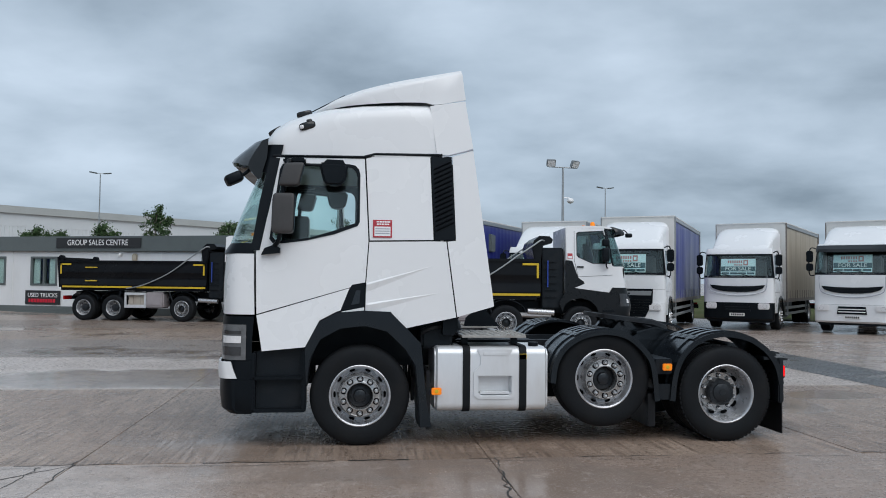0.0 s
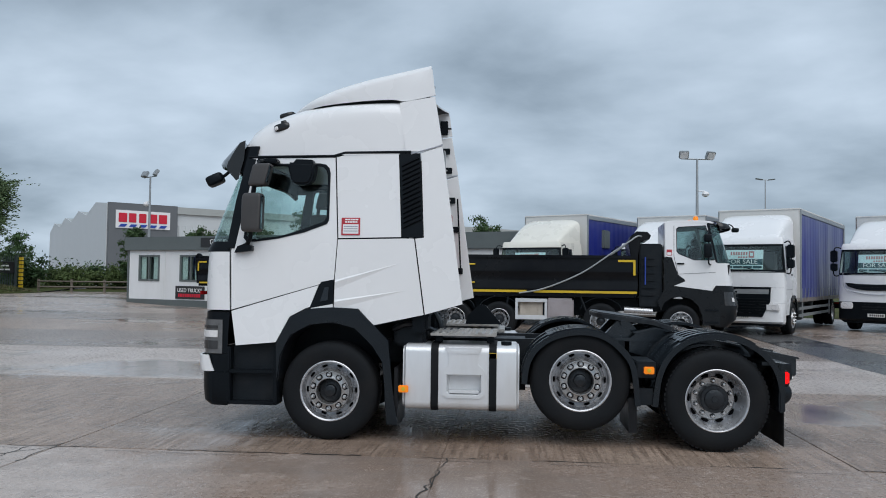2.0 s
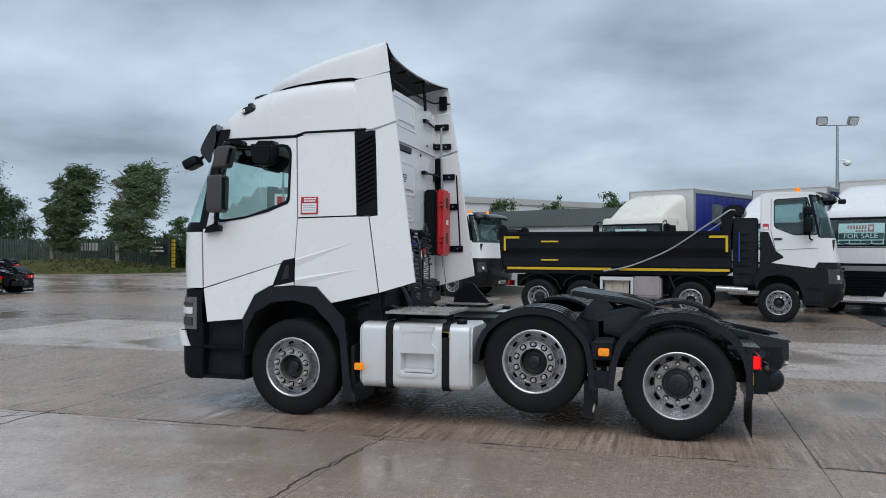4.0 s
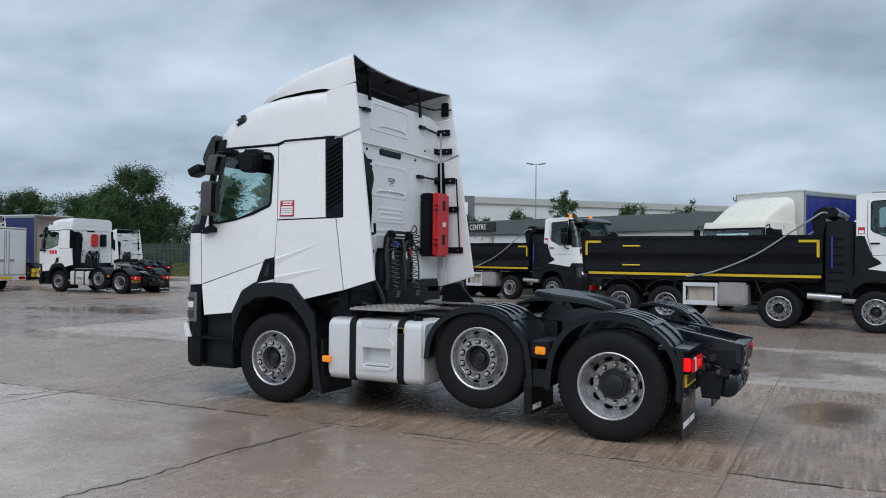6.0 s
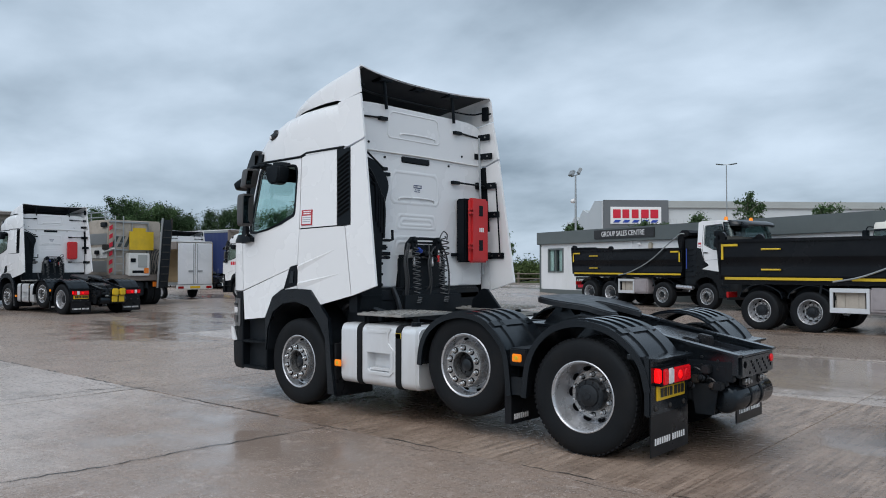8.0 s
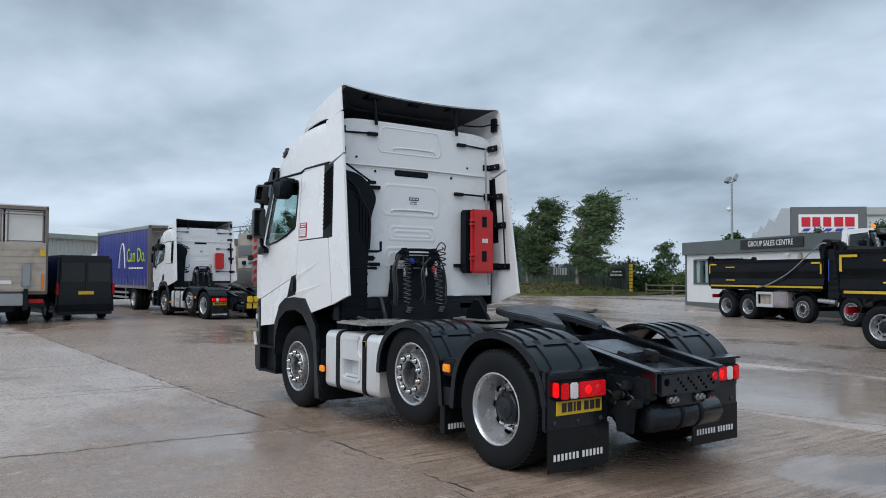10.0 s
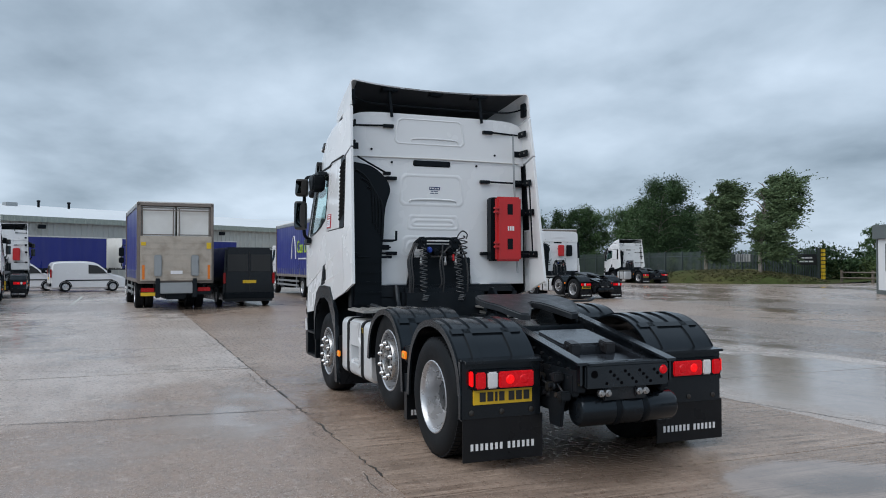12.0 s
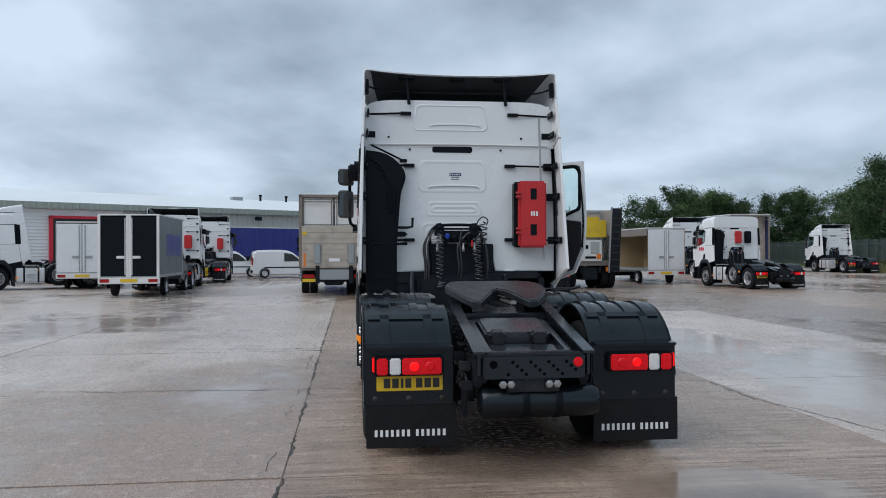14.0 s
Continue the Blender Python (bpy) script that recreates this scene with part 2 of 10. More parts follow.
M["bark"] = material("birch_bark", (0.20, 0.17, 0.14), 0.85, vary=0.35, scale=5, grain=0.6, grain_scale=30, dirt=(0.45, 0.43, 0.40), dirt_amount=0.7, dirt_scale=4)
M["blackpaint"] = material("black_car_paint", (0.006, 0.007, 0.009), 0.22, vary=0.15, scale=1.5, spec=0.3)
M["vanwhite"] = material("white_van_paint", (0.76, 0.77, 0.79), 0.25, vary=0.03, scale=1.5, coat=0.4, dirt=(0.5, 0.48, 0.45), dirt_amount=0.2)
M["boxbrown"] = material("weathered_box_frame", (0.20, 0.17, 0.15), 0.5, vary=0.2, scale=4)
M["signal_blue"] = material("signal_blue_print", (0.02, 0.06, 0.35), 0.5, vary=0.05)
M["navyprint"] = material("dark_blue_print", (0.015, 0.03, 0.11), 0.45, vary=0.05)
M["signred"] = material("sign_red", (0.60, 0.015, 0.04), 0.45, vary=0.04)


for k_ in ("plastic", "satin", "fender", "chassis", "rubber", "grease", "cover"):
    M[k_].node_tree.nodes["Principled BSDF"].inputs["Specular Tint"].default_value = (0.70, 0.80, 0.88, 1)


def leaves(name, color):
    m = material(name, color, 0.6, vary=0.3, scale=0.5, random_tint=0.15, spec=0.12)
    p = m.node_tree.nodes["Principled BSDF"]
    p.inputs["Subsurface Weight"].default_value = 0.0
    n, l = m.node_tree.nodes, m.node_tree.links
    geo = n.new("ShaderNodeNewGeometry")
    h = n.new("ShaderNodeHueSaturation")
    src = p.inputs["Base Color"].links[0].from_socket
    r = n.new("ShaderNodeMapRange")
    r.inputs["To Min"].default_value, r.inputs["To Max"].default_value = 0.65, 1.35
    l.new(geo.outputs["Random Per Island"], r.inputs["Value"])
    l.new(src, h.inputs["Color"]); l.new(r.outputs["Result"], h.inputs["Value"]); l.new(h.outputs[0], p.inputs["Base Color"])
    return m


M["leaf"] = leaves("green_foliage", (0.066, 0.112, 0.048))
M["leafpale"] = leaves("pale_birch_foliage", (0.092, 0.135, 0.066))
M["leafdark"] = leaves("dark_foliage", (0.048, 0.084, 0.038))
M["turf"] = leaves("rough_turf", (0.095, 0.092, 0.045))
M["hedge"] = leaves("hedge_foliage", (0.095, 0.135, 0.050))


def wet_ground(name, base, second, wet=0.5, tint=0.0, ridges=0.0, film_scale=0.16, films=(), silt=None, drips_and_shade=()):
    """Rain-wet concrete or asphalt: aggregate grain, tamped ridges across the bay, stains, and water films in broad uneven patches.
    films: (x, y, rx, ry) hollows where the water stands; silt: a brown washed over the bays past x = 1."""
    m = bpy.data.materials.new(name)
    m.use_nodes = True
    n, l = m.node_tree.nodes, m.node_tree.links
    p = n["Principled BSDF"]
    geo = n.new("ShaderNodeNewGeometry")

    def tex(s, detail=5.0, stretch=(1, 1, 1), rough=0.55, shift=(0, 0, 0)):
        mp = n.new("ShaderNodeMapping"); mp.inputs["Scale"].default_value = stretch; mp.inputs["Location"].default_value = shift
        t = n.new("ShaderNodeTexNoise")
        t.inputs["Scale"].default_value, t.inputs["Detail"].default_value, t.inputs["Roughness"].default_value = s, detail, rough
        l.new(geo.outputs["Position"], mp.inputs["Vector"]); l.new(mp.outputs[0], t.inputs["Vector"])
        return t.outputs["Fac"]

    def ranged(src, a0, a1, lo, hi):
        r = n.new("ShaderNodeMapRange")
        for k, v in zip(("From Min", "From Max", "To Min", "To Max"), (a0, a1, lo, hi)):
            r.inputs[k].default_value = v
        l.new(src, r.inputs["Value"])
        return r.outputs["Result"]

    def calc(op, a_, b_):
        x = n.new("ShaderNodeMath"); x.operation = op
        for k, v in enumerate((a_, b_)):
            if isinstance(v, (int, float)):
                x.inputs[k].default_value = v
            else:
                l.new(v, x.inputs[k])
        return x.outputs[0]

    def mixc(f, ca, cb):
        x = n.new("ShaderNodeMix"); x.data_type = "RGBA"
        for s, v in (("Factor", f), ("A", ca), ("B", cb)):
            if isinstance(v, (tuple, float)):
                x.inputs[s].default_value = (*v, 1) if isinstance(v, tuple) else v
            else:
                l.new(v, x.inputs[s])
        return x.outputs["Result"]

    dark = tuple(v * 0.42 for v in base)
    pale = tuple(min(1, v * 1.55) for v in second)
    c = mixc(ranged(tex(0.45), 0.36, 0.64, 0, 1), base, second)
    sep = n.new("ShaderNodeSeparateXYZ"); l.new(geo.outputs["Position"], sep.inputs[0])
    if silt:
        edge = calc("ADD", calc("ADD", sep.outputs["X"], calc("MULTIPLY", calc("SUBTRACT", sep.outputs["Y"], 6.3), 0.9)), ranged(tex(0.6, 6, shift=(2, 3, 0), rough=0.6), 0.25, 0.75, -1.7, 1.7))
        c = mixc(calc("MULTIPLY", ranged(edge, -1.3, 0.7, 0, 0.95), ranged(sep.outputs["Y"], 9.0, 11.0, 1, 0)), c, silt)
    c = mixc(ranged(tex(2.2, 9, rough=0.65), 0.48, 0.72, 0, 0.45), c, dark)
    c = mixc(ranged(tex(5.0, 8, shift=(4, 9, 0), rough=0.7), 0.56, 0.74, 0, 0.45), c, pale)
    # long drag marks of tyres and brooms
    c = mixc(ranged(tex(6.0, 5, (0.10, 1, 1)), 0.54, 0.70, 0, 0.30), c, dark)
    ridge = tex(26.0, 4, (1, 0.045, 1), 0.6)
    where = ranged(tex(1.1, 4, shift=(7, 2, 0)), 0.36, 0.58, 0.25, 1.0)
    if ridges:
        c = mixc(calc("MULTIPLY", ranged(ridge, 0.50, 0.66, 0, 0.75 * ridges), where), c, pale)
        c = mixc(calc("MULTIPLY", ranged(ridge, 0.50, 0.36, 0, 0.85 * ridges), where), c, dark)
    c = mixc(ranged(tex(85.0, 2), 0.58, 0.66, 0, 0.42), c, pale)
    c = mixc(ranged(tex(42.0, 2, shift=(8, 1, 2)), 0.60, 0.68, 0, 0.28), c, pale)
    c = mixc(ranged(tex(62.0, 3, shift=(3, 5, 1)), 0.56, 0.68, 0, 0.42), c, dark)
    c = mixc(ranged(tex(13.0, 5, shift=(1, 7, 1), rough=0.7), 0.55, 0.70, 0, 0.32), c, dark)
    if tint:
        info = n.new("ShaderNodeObjectInfo")
        h = n.new("ShaderNodeHueSaturation")
        l.new(c, h.inputs["Color"])
        l.new(ranged(info.outputs["Random"], 0, 1, 1 - tint, 1 + tint), h.inputs["Value"])
        c = h.outputs[0]
    film = calc("ADD", tex(film_scale, 5, (0.7, 1.3, 1), 0.5), ranged(tex(1.3, 6), 0.3, 0.7, -0.07, 0.07))
    film = calc("ADD", film, ranged(ridge, 0.3, 0.7, -0.05 * ridges, 0.05 * ridges))
    pool = ranged(film, 0.56 - 0.16 * wet, 0.66 - 0.12 * wet, 0, 1)
    wob = ranged(tex(0.9, 6, rough=0.6), 0.3, 0.7, -0.4, 0.4)
    wob = calc("ADD", wob, ranged(ridge, 0.3, 0.7, 0.25 * ridges, -0.25 * ridges))
    for fx, fy, rx, ry in films:
        dx = calc("DIVIDE", calc("SUBTRACT", sep.outputs["X"], fx), rx)
        dy = calc("DIVIDE", calc("SUBTRACT", sep.outputs["Y"], fy), ry)
        d2 = calc("ADD", calc("MULTIPLY", dx, dx), calc("MULTIPLY", dy, dy))
        pool = calc("MAXIMUM", pool, ranged(calc("ADD", d2, wob), 1.05, 0.7, 0, 1))
    c = mixc(calc("MULTIPLY", pool, 0.35), c, tuple(v * 0.6 for v in base))
    # dark ellipses: wet drips, plus shade under the tractor unit put into the colour
    for fx, fy, rx, ry in drips_and_shade:
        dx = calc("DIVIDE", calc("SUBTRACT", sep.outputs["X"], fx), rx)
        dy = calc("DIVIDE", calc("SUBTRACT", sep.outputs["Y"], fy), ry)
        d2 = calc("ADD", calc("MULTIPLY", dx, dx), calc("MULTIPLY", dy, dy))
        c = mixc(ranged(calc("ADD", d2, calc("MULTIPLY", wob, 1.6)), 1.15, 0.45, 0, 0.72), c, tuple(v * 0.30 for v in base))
    l.new(c, p.inputs["Base Color"])
    ro = n.new("ShaderNodeMix"); ro.data_type = "FLOAT"
    l.new(pool, ro.inputs["Factor"])
    l.new(ranged(tex(16.0, 4), 0.3, 0.7, 0.20, 0.40), ro.inputs["A"]); ro.inputs["B"].default_value = 0.12
    l.new(ro.outputs["Result"], p.inputs["Roughness"])
    p.inputs["IOR"].default_value = 1.42
    bp = n.new("ShaderNodeBump"); bp.inputs["Distance"].default_value = 0.010
    l.new(ranged(pool, 0, 1, 0.45, 0.05), bp.inputs["Strength"])
    ht = calc("ADD", tex(75.0, 4), calc("MULTIPLY", ridge, 0.4 + 1.6 * ridges))
    l.new(ht, bp.inputs["Height"])
    l.new(bp.outputs[0], p.inputs["Normal"])
    return m


# dark ellipses: drips and painted shade below the tractor, last the puddle's dark middle
M["concrete"] = wet_ground("wet_tamped_concrete", (0.262, 0.186, 0.142), (0.345, 0.262, 0.207), 0.22, tint=0.08, ridges=0.9, films=((5.75, 10.8, 0.7, 0.9), (7.0, 11.6, 0.8, 0.5)), drips_and_shade=((0.9, 9.3, 1.1, 0.9), (2.6, 9.4, 1.3, 0.8), (4.4, 9.5, 0.8, 0.9), (-0.5, 8.9, 0.7, 0.5), (5.75, 10.8, 0.3, 0.45)))
M["concrete_brown"] = wet_ground("wet_brown_concrete", (0.220, 0.168, 0.138), (0.275, 0.222, 0.188), 0.30, tint=0.06, ridges=0.12)
M["concrete_pale"] = wet_ground("wet_pale_concrete", (0.385, 0.318, 0.276), (0.505, 0.440, 0.400), 0.32, tint=0.06, ridges=0.10, silt=(0.262, 0.186, 0.142), films=((2.5, 15.2, 4.5, 2.2), (-3.5, 14.0, 3.0, 1.4)))
M["asphalt"] = wet_ground("wet_asphalt", (0.060, 0.060, 0.062), (0.085, 0.084, 0.085), 0.35, film_scale=0.3)
M["yardfar"] = wet_ground("wet_yard_surface", (0.30, 0.232, 0.192), (0.40, 0.33, 0.287), 0.50, ridges=0.2)
M["joint"] = material("dark_joint_sealant", (0.03, 0.027, 0.024), 0.6, vary=0.3, scale=3)
M["void"] = material("wheel_slot_shade", (0.004, 0.004, 0.005), 0.9, spec=0.02, vary=0.1)
M["grass"] = material("mown_grass", (0.052, 0.068, 0.022), 0.9, spec=0.1, vary=0.3, scale=0.8, grain=1.0, grain_scale=14, dirt=(0.16, 0.12, 0.06), dirt_amount=0.6, dirt_scale=0.25)
M["puddle"] = material("puddle_water", (0.14, 0.108, 0.09), 0.06, vary=0.2, scale=1, rough_vary=0.03)
M["paintline"] = material("worn_white_road_paint", (0.55, 0.54, 0.50), 0.5, vary=0.2, scale=3, dirt=(0.2, 0.17, 0.14), dirt_amount=0.8, dirt_scale=2)
M["lining"] = material("dark_grey_moulded_lining", (0.040, 0.043, 0.048), 0.6, vary=0.2, scale=5, spec=0.2)
M["nut"] = material("chromed_wheel_nut", (0.62, 0.63, 0.64), 0.22, metal=0.85, vary=0.15, scale=30)
M["disc"] = material("polished_wheel_disc", (0.42, 0.42, 0.42), 0.26, metal=0.85, vary=0.1, scale=14, dirt=(0.2, 0.17, 0.14), dirt_amount=0.4, dirt_scale=11)
M["lampglass"] = material("clear_headlamp_glass", (0.12, 0.125, 0.13), 0.10, spec=0.6, vary=0.4, scale=9, coat=0.4)
M["headlamp"] = material("smoked_headlamp_glass", (0.03, 0.032, 0.035), 0.10, spec=0.6, vary=0.4, scale=9, coat=0.3)
M["mirrorcase"] = material("dusty_mirror_plastic", (0.050, 0.048, 0.048), 0.5, vary=0.2, scale=8, grain=0.2, grain_scale=200)
M["darkplastic"] = material("smoked_visor_plastic", (0.008, 0.009, 0.010), 0.12, vary=0.1, scale=3)
M["steelgrime"] = material("grimy_steel", (0.035, 0.033, 0.030), 0.45, metal=0.2, vary=0.4, scale=16, dirt=(0.05, 0.035, 0.025), dirt_amount=0.6, dirt_scale=14)
M["hose"] = material("black_rubber_hose", (0.03, 0.031, 0.033), 0.35, vary=0.2, scale=10)
M["flap"] = material("black_rubber_flap", (0.009, 0.010, 0.012), 0.32, spec=0.22, vary=0.2, scale=5, dirt=(0.026, 0.024, 0.022), dirt_amount=0.3)
M["seatcloth"] = material("grey_seat_cloth", (0.26, 0.27, 0.28), 0.9, vary=0.15, scale=12)
M["tealprint"] = material("dark_teal_print", (0.035, 0.085, 0.105), 0.45, vary=0.05)
M["fadedred"] = material("faded_red_print", (0.50, 0.20, 0.20), 0.45, vary=0.05)
M["locker"] = material("pinkish_grey_locker_plastic", (0.33, 0.30, 0.31), 0.4, vary=0.08, scale=4, dirt=(0.16, 0.13, 0.12), dirt_amount=0.35, dirt_scale=3)
M["darkcabin"] = material("dark_cab_trim", (0.030, 0.031, 0.033), 0.8, vary=0.2, scale=8, spec=0.15)
M["tippertrim"] = material("black_lower_cladding", (0.007, 0.009, 0.011), 0.30, spec=0.28, vary=0.2, scale=4)
M["screen"] = glazing("lorry_cab_glass", (0.66, 0.76, 0.76))

# ---- building kit ----
def finish(bm, name, angle=38):
    bmesh.ops.recalc_face_normals(bm, faces=bm.faces)
    me = bpy.data.meshes.new(name)
    bm.to_mesh(me)
    bm.free()
    me.shade_smooth()
    me.set_sharp_from_angle(angle=radians(angle))
    return me


def part(name, bm, mat, parent, label="", m=None):
    """Links a bmesh, or a mesh made before, as one object under a thing or a part."""
    me = finish(bm, name) if isinstance(bm, bmesh.types.BMesh) else bm
    if not me.materials:
        me.materials.append(M[mat])
    ob = new(name, me)
    ob.parent = parent
    if m is not None:
        ob.matrix_basis = m
    return tagged(ob, label)


def thing(name, m, label, category, group="", kind=""):
    ob = new(name)
    ob.empty_display_size = 0.2
    ob.matrix_basis = m
    return tagged(ob, label, category, group, kind)


def solid(name, bm, mat, label, category, group="", kind="", m=None):
    return tagged(part(name, bm, mat, None, label, m), label, category, group, kind)


def B():
    return bmesh.new()


def bevelled(bm, geom, r, seg=2):
    if r > 0:
        edges = [e for e in geom if isinstance(e, bmesh.types.BMEdge)]
        bmesh.ops.bevel(bm, geom=edges, offset=r, segments=seg, affect="EDGES", clamp_overlap=True)


def box(bm, x0, x1, y0, y1, z0, z1, r=0.0, m=None, seg=2):
    co = [(x, y, z) for x in (x0, x1) for y in (y0, y1) for z in (z0, z1)]
    if m is not None:
        co = [m @ Vector(c) for c in co]
    v = [bm.verts.new(c) for c in co]
    fs = [bm.faces.new([v[i] for i in f]) for f in ((0, 1, 3, 2), (4, 6, 7, 5), (0, 4, 5, 1), (2, 3, 7, 6), (0, 2, 6, 4), (1, 5, 7, 3))]
    if r > 0:
        bevelled(bm, list({e for f in fs for e in f.edges}), r, seg)
    return bm


def blob(bm, x0, x1, y0, y1, z0, z1, e=0.35, m=None, seg=24, rings=14):
    """A moulded case: a box with deeply rounded edges."""
    cx, cy, cz, rx, ry, rz = (x0 + x1) / 2, (y0 + y1) / 2, (z0 + z1) / 2, (x1 - x0) / 2, (y1 - y0) / 2, (z1 - z0) / 2
    sg = lambda v: math.copysign(abs(v) ** e, v)
    rows = []
    for i in range(1, rings):
        a_ = -math.pi / 2 + math.pi * i / rings
        row = []
        for k in range(seg):
            t_ = 2 * math.pi * k / seg
            p = Vector((cx + rx * sg(math.cos(a_)) * sg(math.cos(t_)), cy + ry * sg(math.cos(a_)) * sg(math.sin(t_)), cz + rz * sg(math.sin(a_))))
            row.append(m @ p if m is not None else p)
        rows.append(row)
    vs = sheet(bm, rows, closed=True)
    bm.faces.new(vs[0][::-1]); bm.faces.new(vs[-1])
    return bm


def prism(bm, poly, axis, a, b, r=0.0, holes=(), seg=2, shear=None):
    """A plate: an outline in the two other axes, with holes, from a to b along the axis."""
    def at(u, v, w):
        return {"x": (w, u, v), "y": (u, w, v), "z": (u, v, w)}[axis]
    if holes:
        edges = []
        for loop in (poly, *holes):
            vs = [bm.verts.new(at(u, v, a)) for u, v in loop]
            edges += [bm.edges.new((vs[i], vs[(i + 1) % len(vs)])) for i in range(len(vs))]
        res = bmesh.ops.triangle_fill(bm, edges=edges, use_beauty=True)
        faces = [g for g in res["geom"] if isinstance(g, bmesh.types.BMFace)]
    else:
        faces = [bm.faces.new([bm.verts.new(at(u, v, a)) for u, v in poly])]
    ex = bmesh.ops.extrude_face_region(bm, geom=faces)
    moved = [g for g in ex["geom"] if isinstance(g, bmesh.types.BMVert)]
    d = Vector(at(0, 0, b - a))
    bmesh.ops.translate(bm, verts=moved, vec=d)
    if r > 0 and not holes:
        top = [g for g in ex["geom"] if isinstance(g, bmesh.types.BMFace)]
        bevelled(bm, list({e for f in top for e in f.edges}), r, seg)
    return bm


def frame_of(axis):
    ax = Vector(axis).normalized()
    up = Vector((0, 0, 1)) if abs(ax.z) < 0.9 else Vector((1, 0, 0))
    u = ax.cross(up).normalized()
    return ax, u, ax.cross(u)


def lathe(bm, profile, base, axis, seg=32):
    """Turns (radius, height) pairs round an axis."""
    ax, u, w = frame_of(axis)
    rings = []
    for r, h in profile:
        c = Vector(base) + ax * h
        if r < 1e-5:
            rings.append([bm.verts.new(c)])
        else:
            rings.append([bm.verts.new(c + (u * math.cos(2 * math.pi * i / seg) + w * math.sin(2 * math.pi * i / seg)) * r) for i in range(seg)])
    for p, q in zip(rings, rings[1:]):
        for i in range(seg):
            j = (i + 1) % seg
            if len(p) == 1 and len(q) > 1:
                bm.faces.new((p[0], q[j], q[i]))
            elif len(q) == 1 and len(p) > 1:
                bm.faces.new((p[i], p[j], q[0]))
            elif len(p) > 1:
                bm.faces.new((p[i], p[j], q[j], q[i]))
    return bm


def rod(bm, p0, p1, r, seg=8, r1=None):
    d = Vector(p1) - Vector(p0)
    return lathe(bm, [(0, 0), (r, 0), (r if r1 is None else r1, d.length), (0, d.length)], p0, d, seg)


def tube(bm, pts, r, seg=6, smooth=True):
    """A hose or pipe through points."""
    pts = [Vector(p) for p in pts]
    if smooth and len(pts) > 2:
        fine = []
        for i in range(len(pts) - 1):
            p0, p1, p2, p3 = pts[max(i - 1, 0)], pts[i], pts[i + 1], pts[min(i + 2, len(pts) - 1)]
            for k in range(5):
                t = k / 5
                fine.append(0.5 * ((2 * p1) + (p2 - p0) * t + (2 * p0 - 5 * p1 + 4 * p2 - p3) * t * t + (3 * p1 - p0 - 3 * p2 + p3) * t ** 3))
        pts = fine + [pts[-1]]
    rings, u = [], None
    for i, p in enumerate(pts):
        d = (pts[min(i + 1, len(pts) - 1)] - pts[max(i - 1, 0)]).normalized()
        if u is None:
            _, u, _ = frame_of(d)
        u = (u - d * u.dot(d)).normalized()
        w = d.cross(u)
        rad = r[i] if isinstance(r, list) else r
        rings.append([bm.verts.new(p + (u * math.cos(2 * math.pi * k / seg) + w * math.sin(2 * math.pi * k / seg)) * rad) for k in range(seg)])
    for p, q in zip(rings, rings[1:]):
        for k in range(seg):
            bm.faces.new((p[k], p[(k + 1) % seg], q[(k + 1) % seg], q[k]))
    bm.faces.new(rings[0][::-1]); bm.faces.new(rings[-1])
    return bm


def curve_pts(pts, n=5):
    """A smooth line through 2D points."""
    out = []
    for i in range(len(pts) - 1):
        p0, p1, p2, p3 = (Vector(pts[max(0, min(len(pts) - 1, i + k))]) for k in (-1, 0, 1, 2))
        for k in range(n):
            t = k / n
            out.append(tuple(0.5 * ((2 * p1) + (p2 - p0) * t + (2 * p0 - 5 * p1 + 4 * p2 - p3) * t * t + (3 * p1 - p0 - 3 * p2 + p3) * t ** 3)))
    return out + [tuple(pts[-1])]


def sheet(bm, rows, closed=False):
    """Skins rows of points into a quad sheet."""
    vs = [[bm.verts.new(p) for p in row] for row in rows]
    for a_, b_ in zip(vs, vs[1:]):
        n = len(a_)
        for i in range(n if closed else n - 1):
            j = (i + 1) % n
            bm.faces.new((a_[i], a_[j], b_[j], b_[i]))
    return vs


def thicken(bm, t):
    bmesh.ops.recalc_face_normals(bm, faces=bm.faces)
    bmesh.ops.solidify(bm, geom=list(bm.faces), thickness=t)
    return bm


def warp(bm, fn):
    for v in bm.verts:
        v.co = fn(v.co)
    return bm


def mirrored(bm):
    for v in bm.verts:
        v.co.y = -v.co.y
    bmesh.ops.reverse_faces(bm, faces=bm.faces)
    return bm


def writing(text, size, depth=0.004, spacing=1.0):
    """The mesh of a line of text, in the xy plane, centred."""
    cu = bpy.data.curves.new("writing", "FONT")
    cu.body, cu.size, cu.extrude, cu.align_x, cu.align_y, cu.space_character = text, size, depth, "CENTER", "CENTER", spacing
    cu.resolution_u = 3
    tmp = bpy.data.objects.new("writing", cu)
    scene.collection.objects.link(tmp)
    me = bpy.data.meshes.new_from_object(tmp.evaluated_get(bpy.context.evaluated_depsgraph_get()))
    bpy.data.objects.remove(tmp)
    bpy.data.curves.remove(cu)
    me.materials.clear()
    return me


def bars(bm, widths, x, y, z, h, gap, axis="x", depth=0.004):
    """Unreadable writing: a row of plain bars, in a plane facing the axis; x, y, z is the first bar's lower corner."""
    for w in widths:
        if axis == "x":
            box(bm, x, x + depth, y, y + w, z, z + h)
            y += w + gap
        else:
            box(bm, x, x + w, y - depth, y, z, z + h)
            x += w + gap
    return bm

